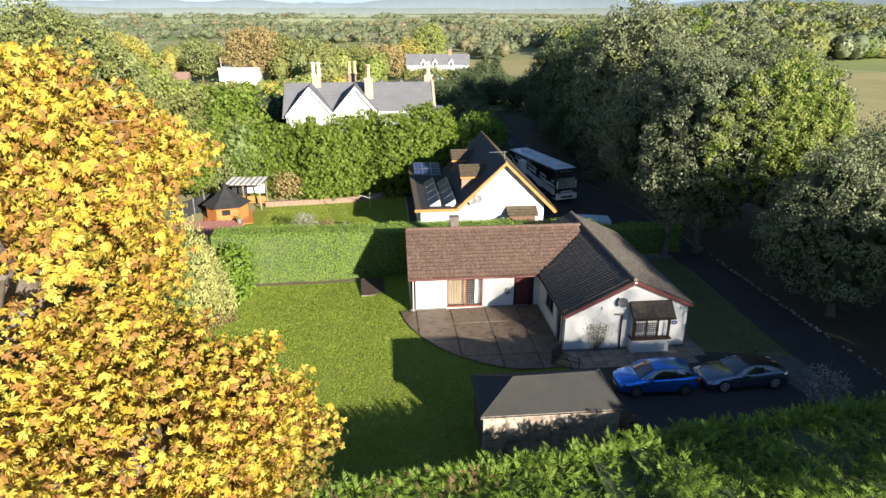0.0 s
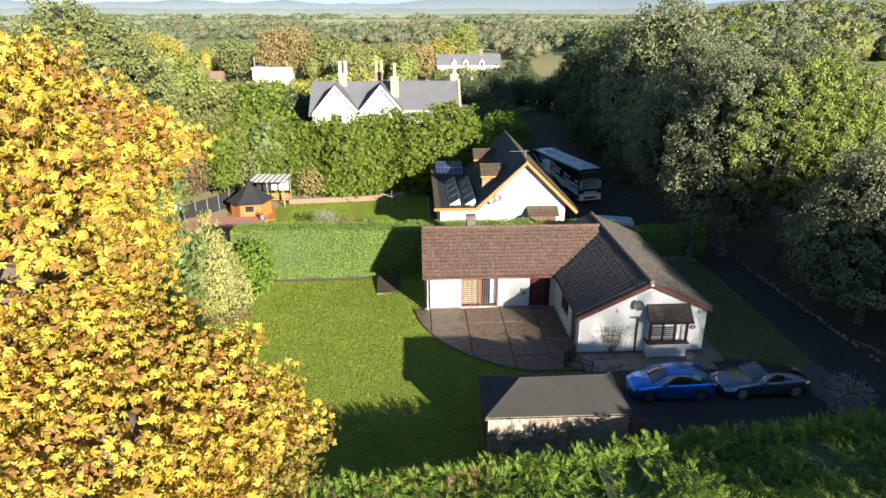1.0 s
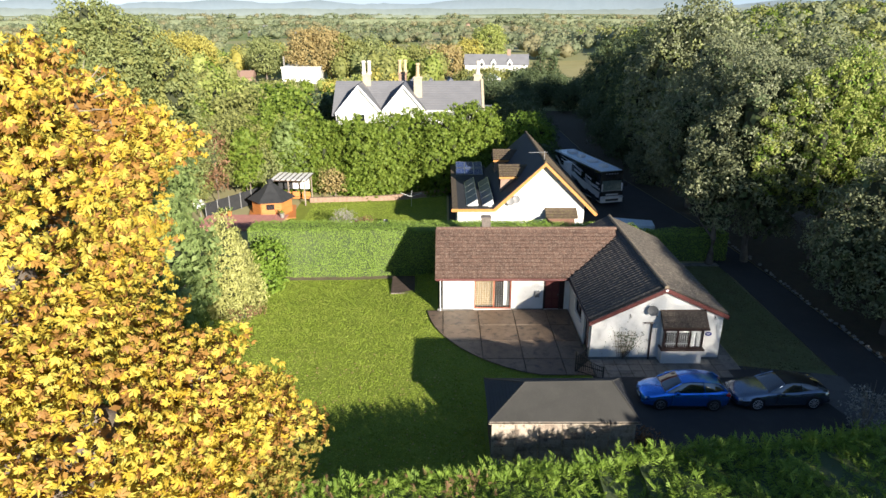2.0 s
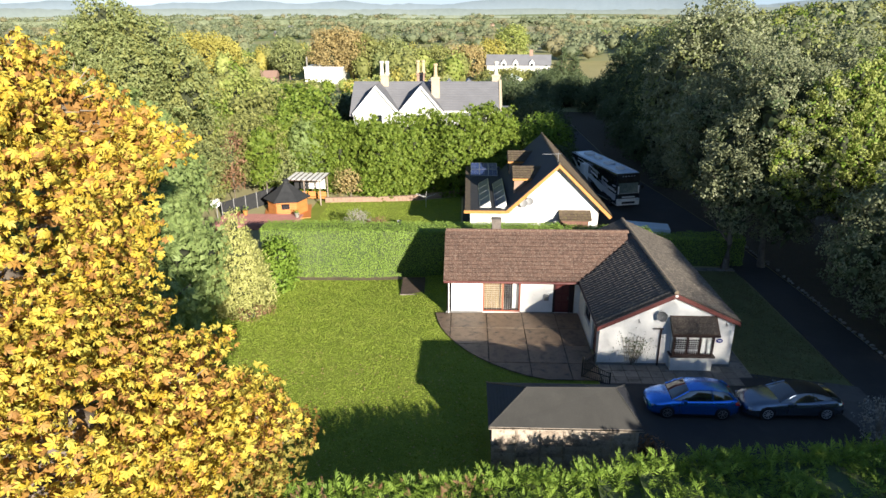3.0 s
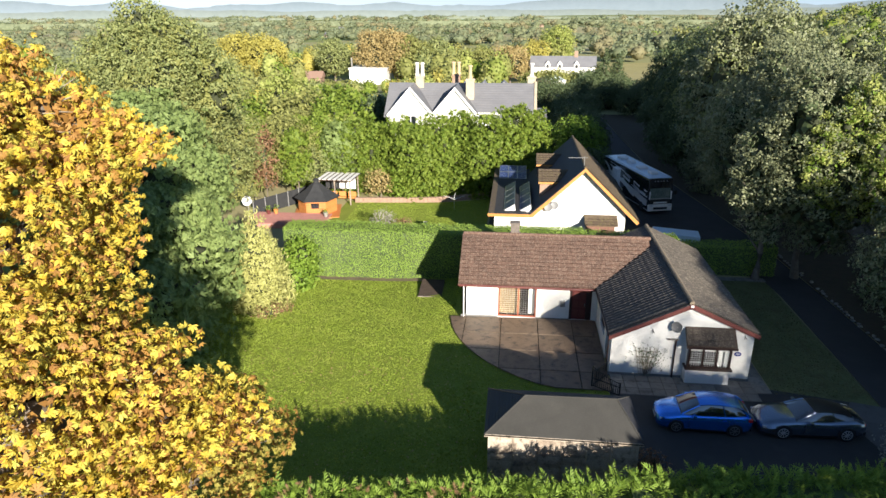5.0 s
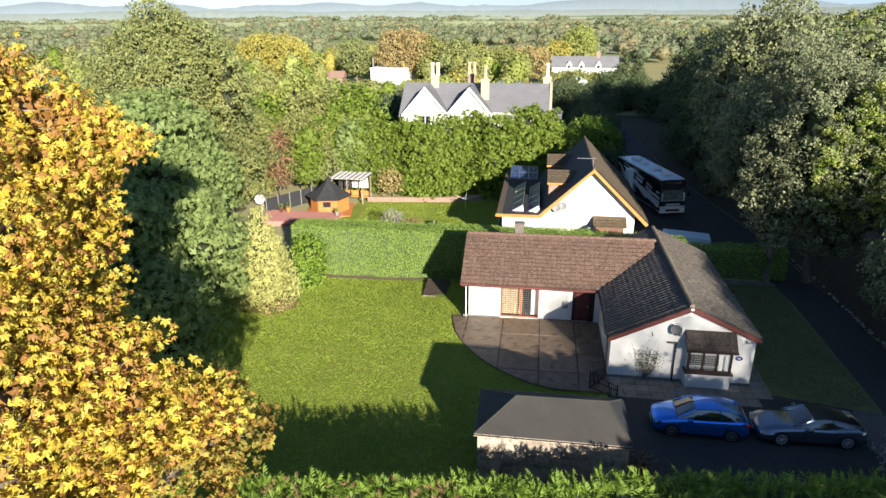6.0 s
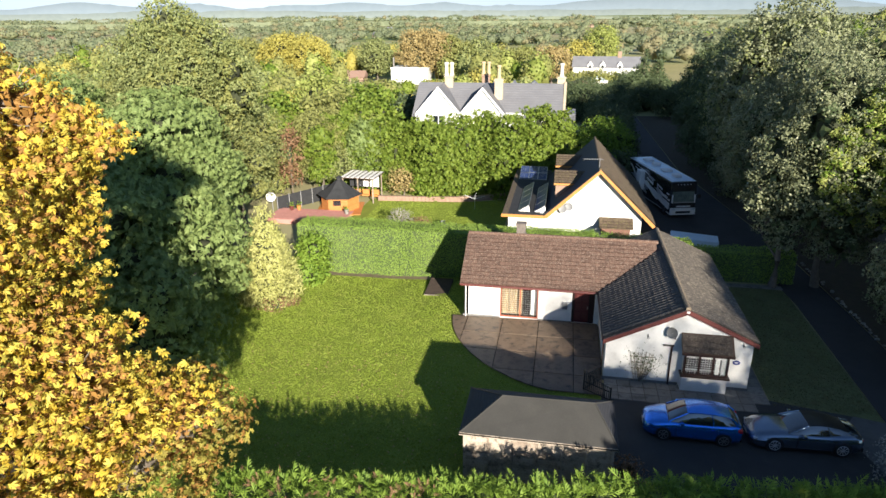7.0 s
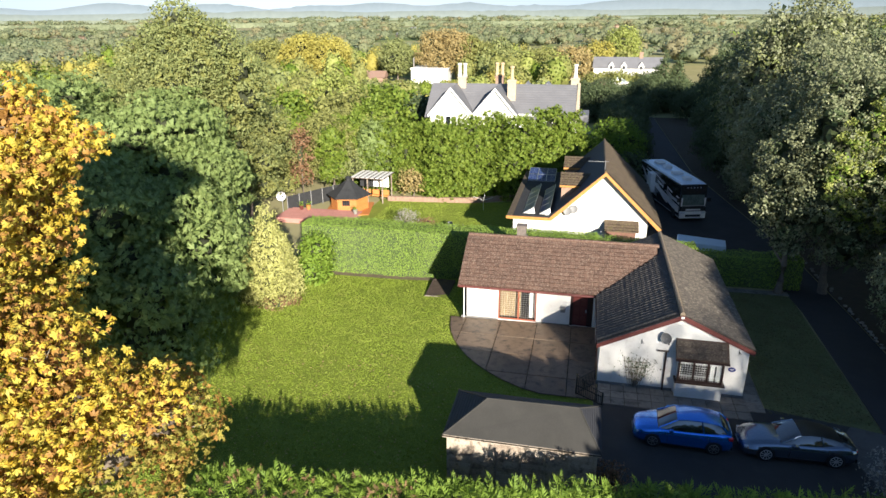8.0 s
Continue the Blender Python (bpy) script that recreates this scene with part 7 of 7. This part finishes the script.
for k in range(5200):
    d = 330 * 7.5 ** rr.random() ** 0.8
    a = radians(rr.uniform(40, 150))
    x, y = d * math.cos(a), d * math.sin(a)
    if noise.noise(Vector((x * 0.005, y * 0.009, 0))) + 0.5 * noise.noise(Vector((x * 0.02, y * 0.03, 4.0))) > 0.06:
        s = 1 + d / 900
        far.append((x, y, rr.uniform(2.8, 5) * s, rr.uniform(5, 9) * (1 + d / 3000)))
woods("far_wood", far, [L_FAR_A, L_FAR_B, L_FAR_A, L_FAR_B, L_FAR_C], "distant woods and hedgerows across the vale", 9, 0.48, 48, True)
FEATURE = (*[(9.0 + 3.9 * k, 207 + 3 * (k % 2), 3.0, 1.9 + 0.5 * (k % 3), L_DARK if k > 3 else L_OLIVE, "rounded shrub before the lodge") for k in range(7)], (-46, 236, 7, 19.0, L_COPPER, "copper-brown autumn beech crown"), (-38, 234, 6.5, 19.0, L_COPPER, "copper-brown autumn beech crown"), (18.5, 250, 6.5, 19, L_LIME, "rounded yellow-green tree beyond the lodge"), (10.5, 238, 4.5, 14, L_YELLOW, "golden yellow autumn tree crown"), (-32, 232, 6, 16.2, L_OLIVE, "olive-green rounded tree beyond the roofs"), (-24, 236, 5.5, 15.5, L_ALDER, "dark green rounded tree beyond the roofs"),
           (-89, 215, 8, 16.0, L_YELLOW, "yellow autumn tree crown beyond roofs"), (-78, 214, 7.5, 15.5, L_YELLOW, "golden yellow rounded tree beyond the roofs"), (-62, 238, 5.5, 17.0, L_ALDER, "green rounded tree beyond the roofs"), (-105, 220, 8, 14, L_OLIVE, "olive-green rounded tree beyond the roofs"), (-8, 225, 6, 11, L_OLIVE, "olive-green rounded tree beyond the roofs"), (2, 228, 6, 11.5, L_COPPER, "copper-brown autumn beech crown"),
           (-20, 90, 4.2, 8.6, L_CYPRESS, "bright green garden conifer mass"), (-28, 94, 4.5, 8.8, L_OLIVE, "olive-green garden tree mass"), (-35, 91, 4.5, 8.6, L_CYPRESS, "bright green garden conifer mass"), (-15.5, 99, 4, 8.0, L_DARK, "dark green garden conifer mass"), (-24, 104, 4.6, 8.6, L_CYPRESS, "bright green garden conifer mass"), (-43, 98, 5, 9, L_OLIVE, "olive-green garden tree mass"), (-34, 108, 5, 9, L_LIME, "yellow-green garden tree mass"), (-51, 88, 5, 9.5, L_ALDER, "green garden tree mass in sunlight"), (-40, 80, 4.6, 9, L_LIME, "yellow-green garden tree mass"), (-33, 80, 4, 8, L_ALDER, "green garden tree mass in sunlight"))
for i, (x, y, r, h, m, l) in enumerate(FEATURE):
    t = tree("broadleaf_tree", 0, 0, l, group="autumn trees beyond the houses")
    g = float(lie(x, y))
    crown("crown", dome(x, y, r, g + 1, g + h, 10, 500 + i), [m], t, 520 + i, clump=1.3, spacing=1.7, per=26, leaf=0.62)
    trunk(t, x, y, g - 0.5, g + h * 0.7, 0.4, 540 + i, 4, 3)
for i, (x, y, h) in enumerate(((23.6, 150, 11.5), (27.0, 152, 11.0))):
    t = tree("pine", 0, 0, "dark pine with layered branches", group="pines by the lodge")
    g = float(lie(x, y)) - 1
    crown("crown", [(x + 0.4 * math.sin(k), y, g + 2 + k * (h - 2) / 7, 2.9 - 0.36 * k, 2.9 - 0.36 * k, 0.8) for k in range(8)], [L_DARK], t, 560 + i, clump=0.5, spacing=0.9, per=26, leaf=0.4, shape=BLADE, core=0.7)
    trunk(t, x, y, g - 0.5, g + h, 0.3, 570 + i, 0)


def hills():
    """Fields and blue hills towards the horizon, with haze put into their colours."""
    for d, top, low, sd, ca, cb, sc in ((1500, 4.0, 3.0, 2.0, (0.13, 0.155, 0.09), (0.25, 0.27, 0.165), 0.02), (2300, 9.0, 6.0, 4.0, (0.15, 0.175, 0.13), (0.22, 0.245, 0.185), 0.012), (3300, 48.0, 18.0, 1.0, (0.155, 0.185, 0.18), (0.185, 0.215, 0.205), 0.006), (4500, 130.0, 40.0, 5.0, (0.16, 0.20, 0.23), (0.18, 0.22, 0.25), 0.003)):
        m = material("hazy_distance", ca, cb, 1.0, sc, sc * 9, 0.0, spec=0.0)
        V, F = [], []
        n = 300
        for i in range(n + 1):
            a = radians(15 + 160 * i / n)
            x, y = d * math.cos(a), d * math.sin(a)
            t = low + (top - low) * (0.5 + 0.9 * noise.noise(Vector((a * 3.2, sd, 0))) + 0.25 * noise.noise(Vector((a * 14, sd, 3)))) + d * 0.0016 * noise.noise(Vector((a * 110, sd, 6)))
            V += [(x, y, -30), (x, y, t), (x * 1.06, y * 1.06, -30)]
        for i in range(n):
            F += [(3 * i, 3 * i + 3, 3 * i + 4, 3 * i + 1), (3 * i + 1, 3 * i + 4, 3 * i + 5, 3 * i + 2)]
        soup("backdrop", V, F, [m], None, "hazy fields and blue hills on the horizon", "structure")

    m = bpy.data.materials.new("pale_sky")
    m.use_nodes = True
    p = m.node_tree.nodes["Principled BSDF"]
    p.inputs["Base Color"].default_value = (0, 0, 0, 1)
    p.inputs["Emission Color"].default_value, p.inputs["Emission Strength"].default_value = (0.24, 0.31, 0.37, 1), 1.0
    n = 60
    V = [(4850 * math.cos(radians(10 + 165 * i / n)), 4850 * math.sin(radians(10 + 165 * i / n)), z) for i in range(n + 1) for z in (-40, 330)]
    soup("backdrop", V, [(2 * i, 2 * i + 2, 2 * i + 3, 2 * i + 1) for i in range(n)], [m], None, "pale blue sky low over the horizon", "structure")


hills()

# ---- paving pieces last ----
rng = random.Random(2)


def cut_to(poly, outline):
    """The part of a convex cell inside a convex outline (both anticlockwise)."""
    for (ax, ay), (bx, by) in zip(outline, outline[1:] + outline[:1]):
        out = []
        for p, q in zip(poly, poly[1:] + poly[:1]):
            s = (bx - ax) * (p[1] - ay) - (by - ay) * (p[0] - ax)
            t = (bx - ax) * (q[1] - ay) - (by - ay) * (q[0] - ax)
            if s >= 0:
                out.append(p)
            if s * t < 0:
                k = s / (s - t)
                out.append((p[0] + (q[0] - p[0]) * k, p[1] + (q[1] - p[1]) * k))
        poly = out
        if len(poly) < 3:
            return []
    return poly


edge = [p for i, p in enumerate(patio_outline()) if i == 0 or math.dist(p, patio_outline()[i - 1]) > 0.05]
if sum(p[0] * q[1] - q[0] * p[1] for p, q in zip(edge, edge[1:] + edge[:1])) < 0:
    edge = edge[::-1]
xs, ys = (0.4, 1.85, 4.15, 6.45, 8.6, 10.12), (30.5, 32.3, 34.4, 36.5, 38.77)
for x0, x1 in zip(xs, xs[1:]):
    for y0, y1 in zip(ys, ys[1:]):
        poly = cut_to([(x0 + 0.02, y0 + 0.02), (x1 - 0.02, y0 + 0.02), (x1 - 0.02, y1 - 0.02), (x0 + 0.02, y1 - 0.02)], edge)
        if len(poly) < 3:
            continue
        cx, cy = (x0 + x1) / 2, (y0 + y1) / 2
        g = float(lie(cx, cy)) + 0.05
        lift = 0.04 + rng.uniform(0, 0.01)
        bm = bmesh.new()
        lo = [bm.verts.new((x, y, float(lie(x, y)) + 0.05)) for x, y in poly]
        hi = [bm.verts.new((x + (cx - x) * 0.008, y + (cy - y) * 0.008, float(lie(x, y)) + 0.05 + lift)) for x, y in poly]
        bm.faces.new(hi)
        for i in range(len(lo)):
            j = (i + 1) % len(lo)
            bm.faces.new((lo[i], lo[j], hi[j], hi[i]))
        part("paving_slab", bm, PAVING, patio)


def path(name, x0, x1, y0, y1, s, label):
    """A strip of slabs on a bed."""
    p = sheet(name, [(x0, y0), (x1, y0), (x1, y1), (x0, y1)], 0.016, JOINT, label, 1.5)
    nx, ny = max(1, int((x1 - x0) / s)), max(1, int((y1 - y0) / s))
    me = slab_mesh((x1 - x0) / nx - 0.02, (y1 - y0) / ny - 0.02, 0.03, "paving_slab", PATH_SLAB)
    for i in range(nx):
        for j in range(ny):
            piece("paving_slab", me, pose(x0 + (i + 0.5) * (x1 - x0) / nx, y0 + (j + 0.5) * (y1 - y0) / ny, 0.017 + rng.uniform(0, 0.008), rng.uniform(-0.4, 0.4), rng.uniform(-0.4, 0.4), 0), p)


path("front_path", 10.2, 17.6, 30.4, 32.35, 0.62, "worn grey paving slabs along the gable wall")
path("side_path", 17.5, 18.35, 31.2, 46.8, 0.8, "narrow paved path along the bungalow's side")
path("rear_path", 18.4, 23.3, 46.55, 47.2, 0.65, "pale concrete path below the hedge")

# edging stones beside the drive
stone = bmesh.new()
bmesh.ops.create_icosphere(stone, subdivisions=1, radius=0.16)
for v in stone.verts:
    v.co *= 1 + 0.25 * noise.noise(v.co * 9)
    v.co.z *= 0.7
sm = bpy.data.meshes.new("edging_stone")
stone.to_mesh(sm)
stone.free()
sm.materials.append(CONCRETE)
kerb = empty("stone_edging", label="row of rough pale stones edging the drive", category="edging stones")
for k in range(64):
    y = 27.5 + k * 0.42
    x = 27.05 - 0.03 * (y - 27) + rng.uniform(-0.12, 0.12)
    if rng.random() < 0.8:
        piece("edging_stone", sm, pose(x, y, 0.05, 0, 0, rng.uniform(0, 360)) @ Matrix.Diagonal((rng.uniform(0.6, 1.2), rng.uniform(0.6, 1.1), rng.uniform(0.6, 1.1), 1)), kerb)

# fallen leaves on the lawn
fr = np.random.default_rng(90)
n = 900
lx, ly = fr.uniform(-11, 3.4, n), 19.5 + 14 * fr.random(n) ** 1.6
FP = np.stack([lx, ly, lie(lx, ly) + 0.055], 1)
FV, FF = strew(*LEAF, FP, np.tile((0, 0, 1.0), (n, 1)), np.full(n, 0.11), fr, 0.25)
soup("fallen_leaves", FV, FF, [L_COPPER], None, "dry tan fallen leaves scattered on the lawn", "stuff")

# the chestnut's outermost leaves, one by one
lv, lf = fan_leaf()
me = bpy.data.meshes.new("leaf")
me.from_pydata(lv, [], lf)
me.materials.append(material("chestnut_leaf_single", (0.55, 0.36, 0.035), (0.50, 0.47, 0.09), 0.6, 0.5, 3, 0.0, rand=0.8, spec=0.25, trans=0.3))
LP, LN, _ = crown_points([CHESTNUT[4], CHESTNUT[2]], 0.6, 0.8, 5, fr)
pick = np.argsort(-(LP[:, 0] + 0.6 * LP[:, 2] - 0.5 * LP[:, 1]))[:290]
for k in pick:
    q = Vector(LN[k]).to_track_quat("Z", "Y").to_matrix().to_4x4()
    piece("leaf", me, Matrix.Translation(LP[k]) @ q @ pose(0, 0, 0, fr.uniform(-35, 35), fr.uniform(-35, 35), 180 + fr.uniform(-70, 70)) @ Matrix.Scale(0.148 * fr.uniform(0.8, 1.2), 4), ch)
